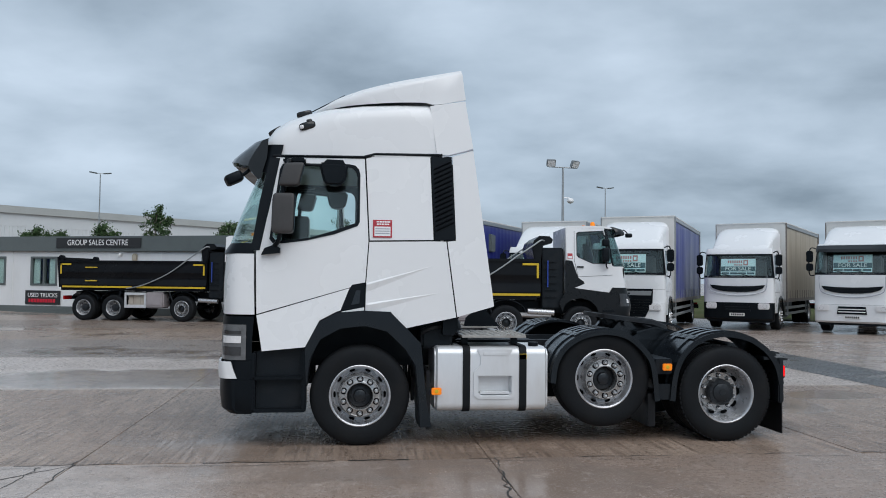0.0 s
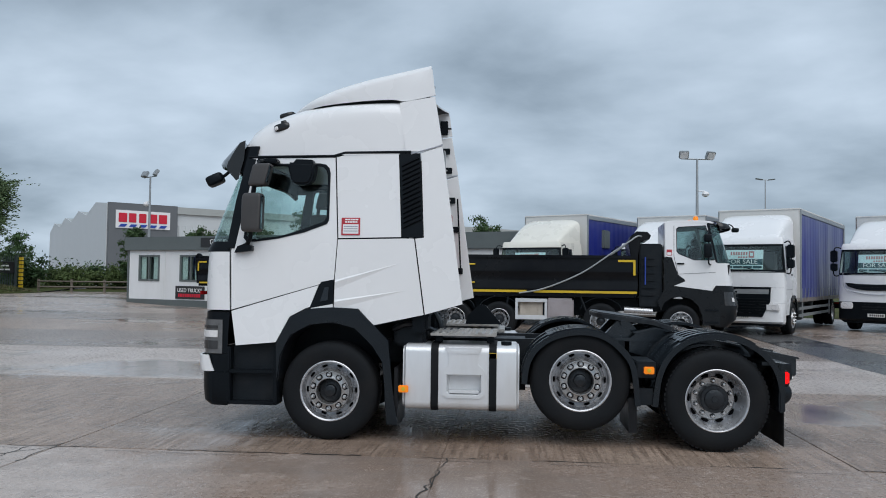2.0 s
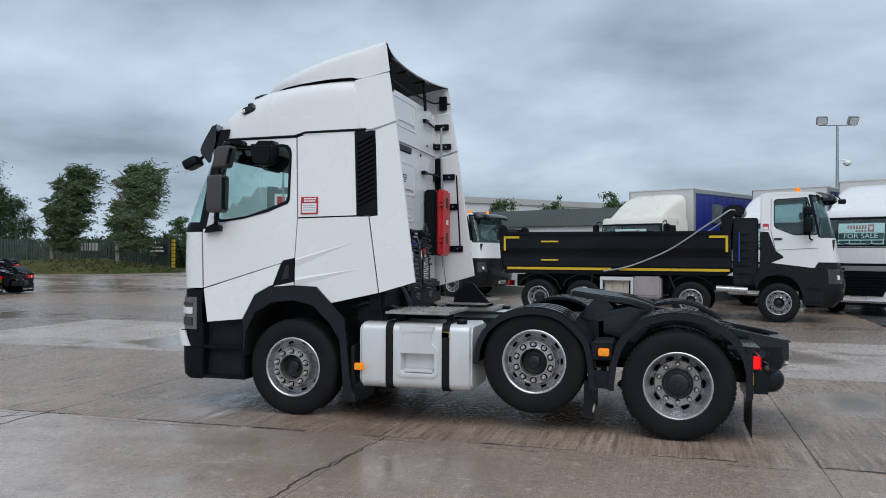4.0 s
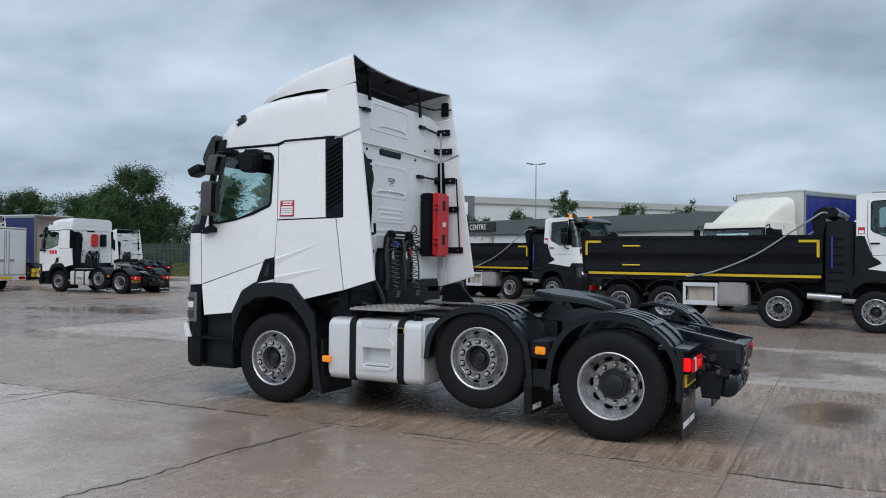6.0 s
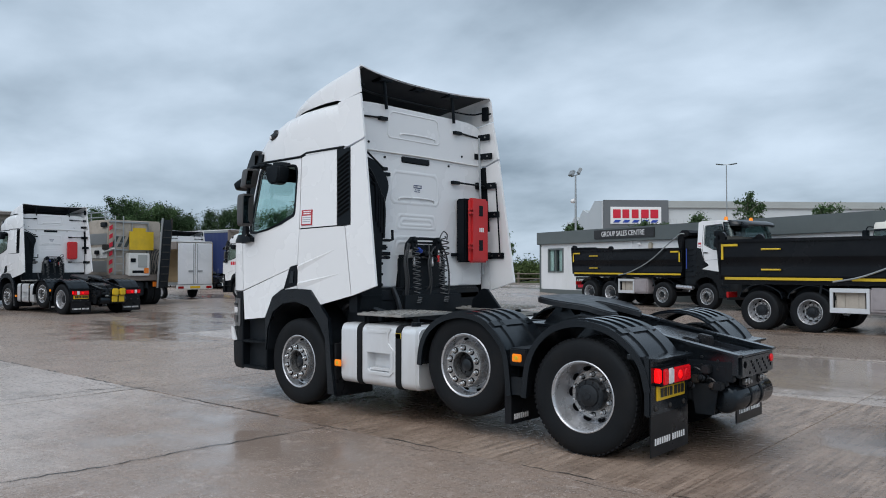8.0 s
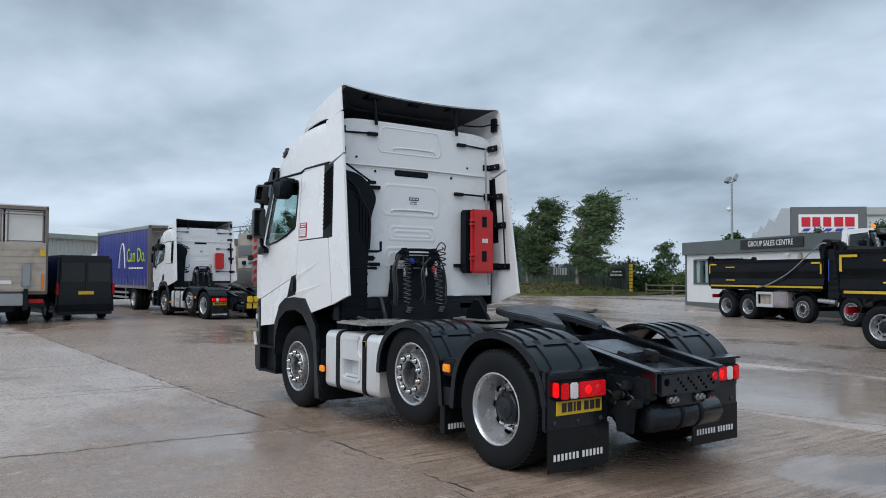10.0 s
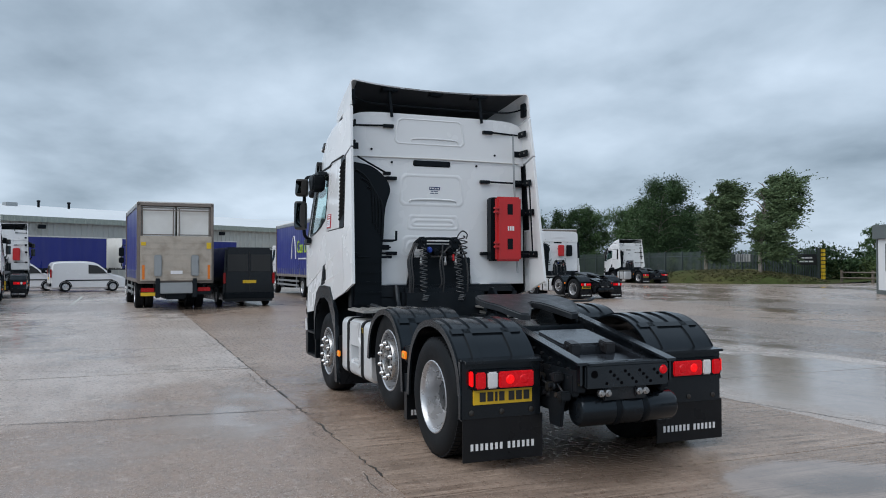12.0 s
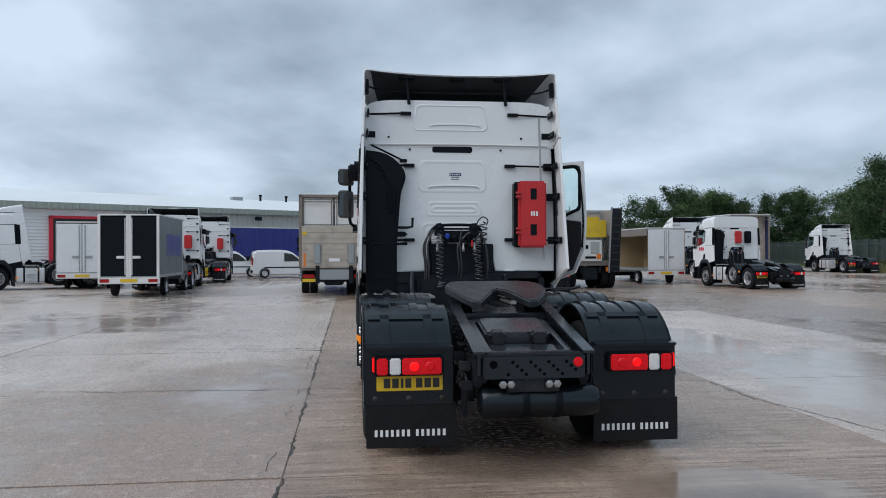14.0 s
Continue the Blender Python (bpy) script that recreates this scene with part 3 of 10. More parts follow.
# ---- ground ----
def bank(x, y):
    """The land's height: a level yard, a rise to the entrance, a grass mound in front of the fence."""
    w = -0.66 * x + 0.75 * (y - 8.0)
    t = min(1, max(0, (w - 31.0) / 10.0))
    return 0.30 * t * t * (3 - 2 * t) - 0.012


bm = B()
xs = [-3000, -900, -300, -160] + [-110 + 4 * i for i in range(41)] + [70, 160, 300, 900, 3000]
ys = [-3000, -900, -300, -120] + [-60 + 4 * i for i in range(46)] + [140, 220, 400, 900, 3000]
sheet(bm, [[(x, y, bank(x, y)) for y in ys] for x in xs])
ground = solid("ground", bm, "yardfar", "rain-wet brown concrete yard running to the horizon", "ground", kind="structure")

# cast bays of the yard, each a slab with its own edges
BAY_X, BAY_Y, X0, Y0 = 3.7, 4.88, 1.2, 7.75
floor = thing("floor", Matrix(), "wet concrete yard cast in jointed bays", "yard floor", kind="structure")


def slab_mesh(w, d, mat):
    b = B()
    box(b, 0.003, w - 0.003, 0.003, d - 0.003, -0.10, 0.0)
    up = [e for e in b.edges if all(v.co.z > -0.05 for v in e.verts)]
    bevelled(b, up, 0.004, 2)
    me = finish(b, "slab", 30)
    me.materials.append(M[mat])
    return me


SLABS = {k: slab_mesh(BAY_X, BAY_Y, k) for k in ("concrete", "concrete_brown", "concrete_pale")}
rng = random.Random(4)
for i in range(-9, 5):
    for j in range(-4, 6):
        x, y = X0 + i * BAY_X, Y0 + j * BAY_Y
        w = -0.66 * (x + 1.8) + 0.75 * (y + 2.4 - 8.0)
        if w > 27 or (x > 7.5 and y > 12.0):
            continue
        sort = "concrete" if j in (0, 3) else "concrete_pale" if j < 0 or (j == 1 and i > -4) else "concrete_brown"
        ob = new("slab", SLABS[sort])
        ob.parent = floor
        ob.matrix_basis = pose(x, y, rng.uniform(-0.0015, 0.0015), rng.uniform(-0.02, 0.02), rng.uniform(-0.02, 0.02))

# hairline cracks, as thin sunk-looking ribbons of dirt
def crack(pts, width, seed, name="crack"):
    r = random.Random(seed)
    line = []
    for (x0, y0), (x1, y1) in zip(pts, pts[1:]):
        n = max(2, int(math.hypot(x1 - x0, y1 - y0) / 0.09))
        for k in range(n):
            t = k / n
            line.append((x0 + (x1 - x0) * t + r.uniform(-0.025, 0.025), y0 + (y1 - y0) * t + r.uniform(-0.025, 0.025)))
    line.append(pts[-1])
    b = B()
    rows = []
    for k, (x, y) in enumerate(line):
        x2, y2 = line[min(k + 1, len(line) - 1)]
        x1, y1 = line[max(k - 1, 0)]
        d = Vector((y1 - y2, x2 - x1, 0)).normalized() * (width * r.uniform(0.35, 1.0))
        rows.append([(x - d.x, y - d.y, 0.0035), (x, y, 0.0045), (x + d.x, y + d.y, 0.0035)])
    sheet(b, rows)
    return tagged(part(name, b, "joint", floor))


crack([(1.26, 7.74), (1.19, 7.04), (1.13, 6.4), (1.10, 5.5), (0.97, 4.6)], 0.010, 1)
crack([(-2.95, 7.2), (-2.72, 7.5), (-2.5, 7.72)], 0.010, 2)
crack([(-3.4, 4.6), (-2.9, 5.6), (-2.75, 7.7)], 0.007, 3)
crack([(1.4, 12.6), (2.4, 12.55), (3.3, 12.75), (4.3, 12.95), (5.6, 13.3)], 0.010, 4)
crack([(-9.5, 3.0), (-7.4, 2.8), (-6.1, 2.9)], 0.010, 5)
# broken arrises and silt along the joints, here and there
r0 = random.Random(9)
for k in range(16):
    xa = -13 + 1.25 * k + r0.uniform(0, 0.5)
    ln = r0.uniform(0.5, 1.2)
    crack([(xa + ln * i / 4, 7.75 + r0.uniform(-0.012, 0.012)) for i in range(5)], r0.uniform(0.008, 0.016), 20 + k, "joint_silt")
for k in range(10):
    xa = -9 + 1.6 * k + r0.uniform(0, 0.9)
    ln = r0.uniform(0.4, 1.4)
    crack([(xa, 7.62), (xa + ln, 7.62 + r0.uniform(-0.01, 0.01))], r0.uniform(0.003, 0.007), 60 + k, "joint_silt")
for k in range(22):
    bx = X0 + BAY_X * (k % 4 - 3)
    ya = -6 + 2.4 * (k // 4) * 1.2 + r0.uniform(0, 2)
    crack([(bx, ya), (bx + r0.uniform(-0.01, 0.01), ya + r0.uniform(0.5, 1.6))], r0.uniform(0.004, 0.009), 90 + k, "joint_silt")

# dark asphalt strip past the ends of the bays
b = B()
pts = [(8.45, -30), (10.1, -30), (10.1, 15), (10.25, 19), (10.35, 24.5), (10.6, 30), (9.0, 30), (8.7, 23), (8.5, 17)]
b.faces.new([b.verts.new((x, y, 0.003)) for x, y in pts])
road = solid("road", b, "asphalt", "dark wet asphalt strip across the end of the concrete bays", "road", kind="structure")

# worn bay lines at the far row
b = B()
for k in range(3):
    box(b, -34, -24.5, 3.9 + 0.0, 4.02, 0.001, 0.005) if k == 0 else box(b, -33, -26, 9.2 + 12 * (k - 1), 9.3 + 12 * (k - 1), 0.001, 0.005)
solid("parking_line", b, "paintline", "worn white painted parking bay lines", "road marking", kind="structure")

# ---- the tractor unit and its kin; local x runs to the tail, -y is the near side, the front axle is over the origin ----
WHEELS = {}


def wheel_meshes(kind):
    """Rim, nuts, hub and tyre of a lorry wheel; its face looks to -y, its centre is the origin of the outer face plane."""
    if kind in WHEELS:
        return WHEELS[kind]
    ax = (0, 1, 0)
    R = 0.497
    tyre = B()
    lathe(tyre, [(0.295, 0.03), (0.30, 0.012), (0.34, 0.0), (0.40, -0.006), (0.445, 0.0), (0.475, 0.014), (0.492, 0.035), (R, 0.06), (R, 0.10), (R - 0.012, 0.104), (R - 0.012, 0.112),
                 (R, 0.116), (R, 0.155), (R - 0.012, 0.159), (R - 0.012, 0.167), (R, 0.171), (R, 0.21), (R - 0.012, 0.214), (R - 0.012, 0.222), (R, 0.226), (R, 0.265), (0.488, 0.29), (0.46, 0.305), (0.40, 0.31), (0.30, 0.30)], (0, 0, 0), ax, 56)
    if kind == "rear":
        # tread blocks on the drive axle's shoulders
        for k in range(64):
            a_ = 2 * math.pi * k / 64
            mm = Matrix.Rotation(a_, 4, "Y")
            box(tyre, R - 0.016, R + 0.004, 0.030, 0.095, -0.016, 0.016, 0, mm)
    rim, nuts, hub, disc = B(), B(), B(), B()
    if kind == "front":
        lathe(rim, [(0.300, 0.030), (0.306, 0.008), (0.298, 0.004), (0.286, 0.012), (0.281, 0.06), (0.272, 0.115), (0.248, 0.128), (0.224, 0.085), (0.200, 0.03)], (0, 0, 0), ax, 56)
        lathe(disc, [(0.225, 0.087), (0.213, 0.020), (0.208, -0.012), (0.203, -0.020), (0.195, -0.021), (0.191, -0.017), (0.148, -0.017), (0.140, -0.022), (0.130, -0.021), (0.125, -0.010), (0.123, 0.10)], (0, 0, 0), ax, 56)
        lathe(hub, [(0, 0.020), (0.044, 0.020), (0.058, 0.028), (0.064, 0.060), (0.105, 0.066), (0.118, 0.075), (0.124, 0.10)], (0, 0, 0), ax, 28)
        for k in range(6):
            rod(hub, (0.086 * math.cos(k * 1.047), 0.07, 0.086 * math.sin(k * 1.047)), (0.086 * math.cos(k * 1.047), 0.052, 0.086 * math.sin(k * 1.047)), 0.009, 6)
        nr, ny = 0.170, -0.016
    else:
        lathe(rim, [(0.300, 0.030), (0.306, 0.006), (0.298, 0.002), (0.286, 0.012), (0.278, 0.05), (0.266, 0.14), (0.254, 0.215), (0.242, 0.236), (0.215, 0.205)], (0, 0, 0), ax, 56)
        lathe(disc, [(0.218, 0.208), (0.212, 0.196), (0.204, 0.189), (0.196, 0.190), (0.140, 0.192)], (0, 0, 0), ax, 56)
        lathe(hub, [(0, 0.086), (0.03, 0.086), (0.034, 0.092), (0.072, 0.092), (0.094, 0.100), (0.100, 0.112), (0.126, 0.114), (0.138, 0.126), (0.142, 0.20)], (0, 0, 0), ax, 32)
        for k in range(10):
            c, s = math.cos(k * 0.628), math.sin(k * 0.628)
            rod(hub, (0.114 * c, 0.135, 0.114 * s), (0.114 * c, 0.106, 0.114 * s), 0.011, 6)
        nr, ny = 0.174, 0.190
    nut, hole, seat, seats = B(), B(), B(), B()
    prof = [(0.022, 0.004), (0.022, -0.012), (0.020, -0.014), (0.0185, -0.034), (0.012, -0.042), (0, -0.044)]
    cw = 0.034 if kind == "front" else 0.025
    cup = [(cw, 0.003), (cw, -0.0035), (cw - 0.005, -0.005), (0.018, -0.003)]
    for k in range(10):
        c, s = math.cos(2 * math.pi * (k + 0.5) / 10), math.sin(2 * math.pi * (k + 0.5) / 10)
        for one, every, pr in ((nut, nuts, prof), (seat, seats, cup)):
            if k == 0:
                lathe(one, pr, (nr * c, ny, nr * s), ax, 12)
            lathe(every, pr, (nr * c, ny, nr * s), ax, 12)
    holes = B()
    for k in range(10):
        a_ = 2 * math.pi * k / 10
        if kind == "front":
            mm = Matrix.Rotation(a_, 4, "Y") @ Matrix.Translation((0.256, 0.124, 0)) @ Matrix.Rotation(radians(10), 4, "Z")
            lathe_h = [(0, -0.006), (0.017, -0.006), (0.022, 0.002), (0.016, 0.01)]
        else:
            mm = Matrix.Rotation(a_, 4, "Y") @ Matrix.Translation((0.226, 0.212, 0)) @ Matrix.Rotation(radians(-60), 4, "Z")
            lathe_h = [(0, -0.008), (0.022, -0.008), (0.028, 0.0), (0.022, 0.01)]
        tmp = B()
        lathe(tmp, lathe_h, (0, 0, 0), ax, 14)
        for v in tmp.verts:
            v.co.z *= 1.45
        me_t = bpy.data.meshes.new("t")
        tmp.transform(mm); tmp.to_mesh(me_t); tmp.free()
        holes.from_mesh(me_t)
        if k == 0:
            hole.from_mesh(me_t)
        bpy.data.meshes.remove(me_t)
    out = {}
    for nm, b_, mt in (("rim", rim, "alloy"), ("tyre", tyre, "rubber"), ("disc", disc, "disc"), ("hub", hub, "grease"), ("wheel_nut", nuts, "nut"), ("vent_hole", holes, "void"), ("nut", nut, "nut"), ("hole", hole, "void"), ("seat", seat, "void"), ("nut_seat", seats, "void")):
        out[nm] = finish(b_, nm, 40)
        out[nm].materials.append(M[mt])
    WHEELS[kind] = out
    return out


FINE = [True]


def wheel(parent, x, y, z, kind, side, twin=False, scale=1.0):
    ms = wheel_meshes(kind)
    m = pose(x, y, z, 0, 0, 0 if side < 0 else 180) @ Matrix.Scale(scale, 4)
    w = part("wheel", ms["rim"], "", parent, "", m)
    for nm in ("tyre", "disc", "hub"):
        part(nm, ms[nm], "", w)
    if FINE[0]:
        for k in range(10):
            turn_ = pose(0, 0, 0, 0, 36 * k, 0)
            part("wheel_nut", ms["nut"], "", w, "", turn_)
            part("nut_seat", ms["seat"], "", w, "", turn_)
            part("vent_hole", ms["hole"], "", w, "", turn_)
    else:
        for nm in ("wheel_nut", "nut_seat", "vent_hole"):
            tagged(part(nm, ms[nm], "", w), kind="stuff")
    if twin:
        part("inner_tyre", ms["tyre"], "", w, "", pose(0, 0.33, 0))
    return w


HW = 1.255


def tumble(co):
    """Leans the cab's side in above the waist, more towards the front."""
    f = min(1, max(0, (0.7 - co.x) / 1.6))
    k = max(0, co.z - 2.0) / 0.9
    s = 1 if co.y > 0 else -1
    return Vector((co.x, co.y - s * k * (0.035 + 0.085 * f), co.z))


def arc_shell(bm, pts, t, y0, y1):
    """A bent sheet that follows a line of (x, z) points, t thick, from y0 to y1."""
    inner = []
    for i, (x, z) in enumerate(pts):
        xa, za = pts[max(i - 1, 0)]
        xb, zb = pts[min(i + 1, len(pts) - 1)]
        d = Vector((xb - xa, zb - za)).normalized()
        inner.append((x + d.y * t, z - d.x * t))
    loop = list(pts) + inner[::-1]
    rows = [[(x, y, z) for x, z in loop] for y in (y0, y1)]
    vs = sheet(bm, rows, closed=True)
    n = len(pts)
    for row in vs:
        for i in range(n - 1):
            bm.faces.new((row[i], row[i + 1], row[2 * n - 2 - i], row[2 * n - 1 - i]))
    return bm


MIDF = [(1.93, 0.62), (1.96, 0.82), (2.06, 0.99), (2.25, 1.115), (2.51, 1.165), (2.76, 1.115), (2.96, 0.95), (3.05, 0.78), (3.09, 0.43)]
REARF = [(3.20, 0.43), (3.24, 0.72), (3.34, 0.93), (3.53, 1.085), (3.80, 1.145), (4.07, 1.10), (4.28, 0.97), (4.405, 0.80), (4.455, 0.60)]


def mudguard(root, pts, side, name="mudguard", rear=False):
    pts = curve_pts(pts, 4)
    ya, yb = (-HW, -0.56) if side < 0 else (0.56, HW)
    b = B()
    arc_shell(b, pts, 0.018, ya, yb)
    # the deep outer lip
    lo = -HW - 0.004 if side < 0 else HW - 0.016
    arc_shell(b, pts, 0.055, lo, lo + 0.020)
    g = part(name, b, "fender", root)
    # raised bands across the crown, and grooved flanks
    n = len(pts)
    w = yb - ya

    def raised(f0, f1, u0, u1, up=0.014):
        b_ = B()
        line = []
        for k in range(int(f0 * n), min(n, int(f1 * n) + 1)):
            xa, za = pts[max(k - 1, 0)]
            xb, zb = pts[min(k + 1, n - 1)]
            d = Vector((xb - xa, zb - za)).normalized()
            line.append((pts[k][0] - d.y * up, pts[k][1] + d.x * up))
        arc_shell(b_, line, 0.016, ya + w * u0, ya + w * u1)
        part("rib", b_, "fender", g)

    for u in (0.10, 0.33, 0.56, 0.79):
        raised(0.36, 0.66, u, u + 0.10)
    for u in (0.20, 0.70):
        raised(0.66, 0.93, u, u + 0.10)
        raised(0.08, 0.34, u, u + 0.10)
    raised(0.645, 0.668, 0.06, 0.94)
    raised(0.345, 0.365, 0.06, 0.94)
    return g


def lamp_cluster(parent, y0, mirror=False):
    """A rear lamp: housing with a clear lens and red lenses, one lit."""
    b = B()
    box(b, 4.43, 4.515, y0 - 0.02, y0 + 0.52, 0.640, 0.792, 0.012)
    h = part("tail_lamp", b, "plastic", parent)
    spans = [(0.0, 0.085, "redlens"), (0.10, 0.185, "clear"), (0.195, 0.50, "redlens")]
    for a_, c_, mt in spans:
        if mirror:
            a_, c_ = 0.5 - c_, 0.5 - a_
        b = B()
        box(b, 4.505, 4.53, y0 + a_, y0 + c_, 0.652, 0.780, 0.010)
        part("lens", b, mt, h, "lit red lens" if mt == "redlens" else "clear lens")
    for k in ((0.29, "litlens"), (0.41, "redlens")):
        yy = 0.5 - k[0] if mirror else k[0]
        b = B()
        lathe(b, [(0, 0.012), (0.030, 0.010), (0.040, 0.0)], (4.527, y0 + yy, 0.716), (1, 0, 0), 20)
        part("bulb_lens", b, k[1], h)
    b = B()
    ys = y0 + 0.52 if mirror else y0 - 0.02
    box(b, 4.445, 4.512, ys - 0.012, ys + 0.012, 0.668, 0.785, 0.010)
    part("side_lens", b, "litlens", h, "lit red lens")
    return h


def coil(bm, top, bottom, r, turns, wire):
    t, b_ = Vector(top), Vector(bottom)
    n = turns * 12
    pts = []
    for i in range(n + 1):
        f = i / n
        c = t.lerp(b_, f)
        rr = r * min(1, 6 * f + 0.2, 6 * (1 - f) + 0.2)
        pts.append((c.x + rr * math.cos(2 * math.pi * turns * f), c.y + rr * math.sin(2 * math.pi * turns * f), c.z))
    return tube(bm, pts, wire, 5, smooth=False)


SIDE_WINDOW = ((-0.80, 2.72), (-0.775, 2.772), (-0.73, 2.785), (-0.17, 2.785), (-0.105, 2.772), (-0.07, 2.735), (-0.055, 2.68), (-0.055, 2.255), (-0.075, 2.215), (-0.30, 2.130), (-0.52, 2.062), (-0.76, 2.028), (-0.85, 2.032), (-0.882, 2.07))


def cab_side(root, side, main):
    """The side of the cab: outer panels with open joints over a dark carcass, window, intake grille, deflector."""
    def put(name, b, mt, par=root, label=""):
        if side > 0:
            mirrored(b)
        return part(name, b, mt, par, label)

    y0, y1 = -HW, -HW + 0.022
    win = list(SIDE_WINDOW)
    # dark carcass behind the joints
    core = [(-1.02, 1.32), (-0.96, 0.97), (-0.55, 1.0), (-0.42, 1.24), (0.30, 1.34), (0.46, 1.18), (0.80, 1.26), (0.79, 2.0), (0.77, 2.92), (-0.86, 2.89), (-0.99, 2.20), (-1.03, 1.9)]
    b = B()
    prism(b, core, "y", y1 + 0.004, y1 + 0.014, holes=[win])
    warp(b, tumble)
    put("carcass", b, "plastic")
    closed = main is None or side < 0
    door = [(0.015, 2.872), (0.062, 2.04), (0.035, 1.625), (-0.095, 1.60), (-0.11, 1.575), (-1.02, 1.305), (-1.035, 1.9), (-0.99, 2.22), (-0.865, 2.872)]
    if closed:
        b = B()
        prism(b, door, "y", y0, y1, holes=[win])
        warp(b, tumble)
        d = put("door", b, "white")
        # black A-pillar strip and window rubber
        b = B()
        prism(b, [(-1.085, 1.93), (-1.0, 1.93), (-0.945, 2.22), (-0.905, 2.42), (-0.828, 2.862), (-0.925, 2.868), (-1.015, 2.42)], "y", y0 - 0.004, y0 + 0.004)
        warp(b, tumble)
        put("pillar_trim", b, "plastic", d)
        b = B()
        out = [(x * 1.0 + (0.028 if x > -0.45 else -0.028), z + (0.028 if z > 2.45 else -0.028)) for x, z in win]
        prism(b, out, "y", y0 - 0.005, y0 + 0.010, holes=[win])
        warp(b, tumble)
        put("window_rubber", b, "plastic", d)
        b = B()
        prism(b, win, "y", y0 + 0.010, y0 + 0.015)
        warp(b, tumble)
        g = put("window", b, "glass", d)
        g.visible_shadow = False
    # lower door panel flares out to the wheel arch
    b = B()
    prism(b, [(-1.02, 1.292), (-0.12, 1.565), (-0.205, 1.345), (-0.25, 1.33), (-0.41, 1.245), (-0.545, 0.985), (-0.96, 0.945)], "y", y0, y1, 0.004)
    warp(b, lambda c: Vector((c.x, c.y - 0.030 * max(0, (1.50 + 0.30 * c.x - c.z)) / 0.35, c.z)))
    put("sill_panel", b, "white")
    # fuel-filler style black vent behind the door
    b = B()
    prism(b, [(-0.205, 1.345), (-0.095, 1.595), (0.03, 1.618), (0.028, 1.385)], "y", y0 - 0.006, y1, 0.008)
    sv = put("side_vent", b, "plastic")
    b = B()
    prism(b, [(-0.10, 1.40), (-0.055, 1.545), (-0.01, 1.55), (-0.02, 1.415)], "y", y0 - 0.018, y0, 0.006)
    put("vent_blade", b, "satin", sv)
    b = B()
    prism(b, [(-0.19, 1.335), (0.028, 1.378), (0.028, 1.345), (-0.2, 1.325)], "y", y0, y1, 0.003)
    put("arch_lip_panel", b, "white")
    # rear upper panel, its lower neighbour with pressed creases
    b = B()
    prism(b, [(0.03, 2.875), (0.14, 2.905), (0.675, 2.905), (0.715, 2.06), (0.075, 2.045)], "y", y0, y1, 0.005)
    warp(b, tumble)
    put("upper_panel", b, "white")
    b = B()
    prism(b, [(0.072, 2.03), (0.725, 2.045), (0.845, 2.045), (0.952, 1.282), (0.45, 1.172), (0.29, 1.335), (0.04, 1.345), (0.045, 1.62)], "y", y0, y1, 0.005)
    lp = put("lower_panel", b, "white")
    for zl, zr, x1, h in ((1.60, 1.80, 0.72, 0.07), (1.40, 1.53, 0.80, 0.075)):
        b = B()
        v = [b.verts.new(c) for c in ((0.05, y0, zl - h), (0.05, y0 - 0.016, zl), (0.05, y0, zl + 0.02), (x1, y0, zr))]
        b.faces.new((v[0], v[3], v[1])); b.faces.new((v[1], v[3], v[2])); b.faces.new((v[0], v[1], v[2])); b.faces.new((v[0], v[2], v[3]))
        put("crease", b, "white", lp)
    # louvred air intake
    b = B()
    prism(b, [(0.685, 2.91), (0.795, 2.91), (0.895, 2.91), (0.938, 2.10), (0.925, 2.06), (0.73, 2.055)], "y", y0 - 0.004, y1, 0.006)
    warp(b, tumble)
    intake = put("air_intake", b, "plastic")
    for k in range(14):
        z = 2.14 + k * 0.048
        xa = 0.740 - (z - 2.1) * 0.042
        xb = 0.918 - (z - 2.1) * 0.045
        b = B()
        v = [(xa, y0 - 0.004, z), (xb, y0 - 0.004, z + 0.085), (xb, y0 - 0.024, z + 0.100), (xa, y0 - 0.024, z + 0.015), (xa, y0 - 0.004, z + 0.024), (xb, y0 - 0.004, z + 0.109)]
        q = [b.verts.new(c) for c in v]
        for f in ((0, 1, 2, 3), (3, 2, 5, 4), (0, 3, 4), (1, 5, 2)):
            b.faces.new([q[i] for i in f])
        warp(b, tumble)
        put("louvre", b, "plastic", intake)
    # black roof gutter
    b = B()
    tube(b, [(-0.90, y0 - 0.002, 2.885), (0.0, y0 - 0.002, 2.889), (0.12, y0 - 0.002, 2.922), (0.80, y0 - 0.002, 2.925)], 0.014, 6, smooth=False)
    warp(b, tumble)
    put("gutter", b, "plastic")
    # wheel arch, its bright inner lip in shade, and the entry steps
    arch_o = [(-0.545, 0.975), (-0.41, 1.235), (-0.24, 1.325), (0.02, 1.345), (0.285, 1.335), (0.46, 1.165), (0.60, 1.02), (0.66, 0.45), (0.71, 0.19)]
    arch_i = [(-0.53, 0.60), (-0.50, 0.86), (-0.40, 1.06), (-0.20, 1.17), (0.04, 1.195), (0.26, 1.14), (0.44, 0.97), (0.55, 0.80), (0.585, 0.42), (0.60, 0.19)]
    b = B()
    prism(b, arch_o + arch_i[::-1], "y", y0 - 0.022, y0 + 0.03, 0.008)
    arch = put("wheel_arch", b, "fender")
    b = B()
    arc_shell(b, curve_pts(arch_i, 3), 0.012, y0, y0 + 0.42)
    put("arch_liner", b, "chassis", arch)
    b = B()
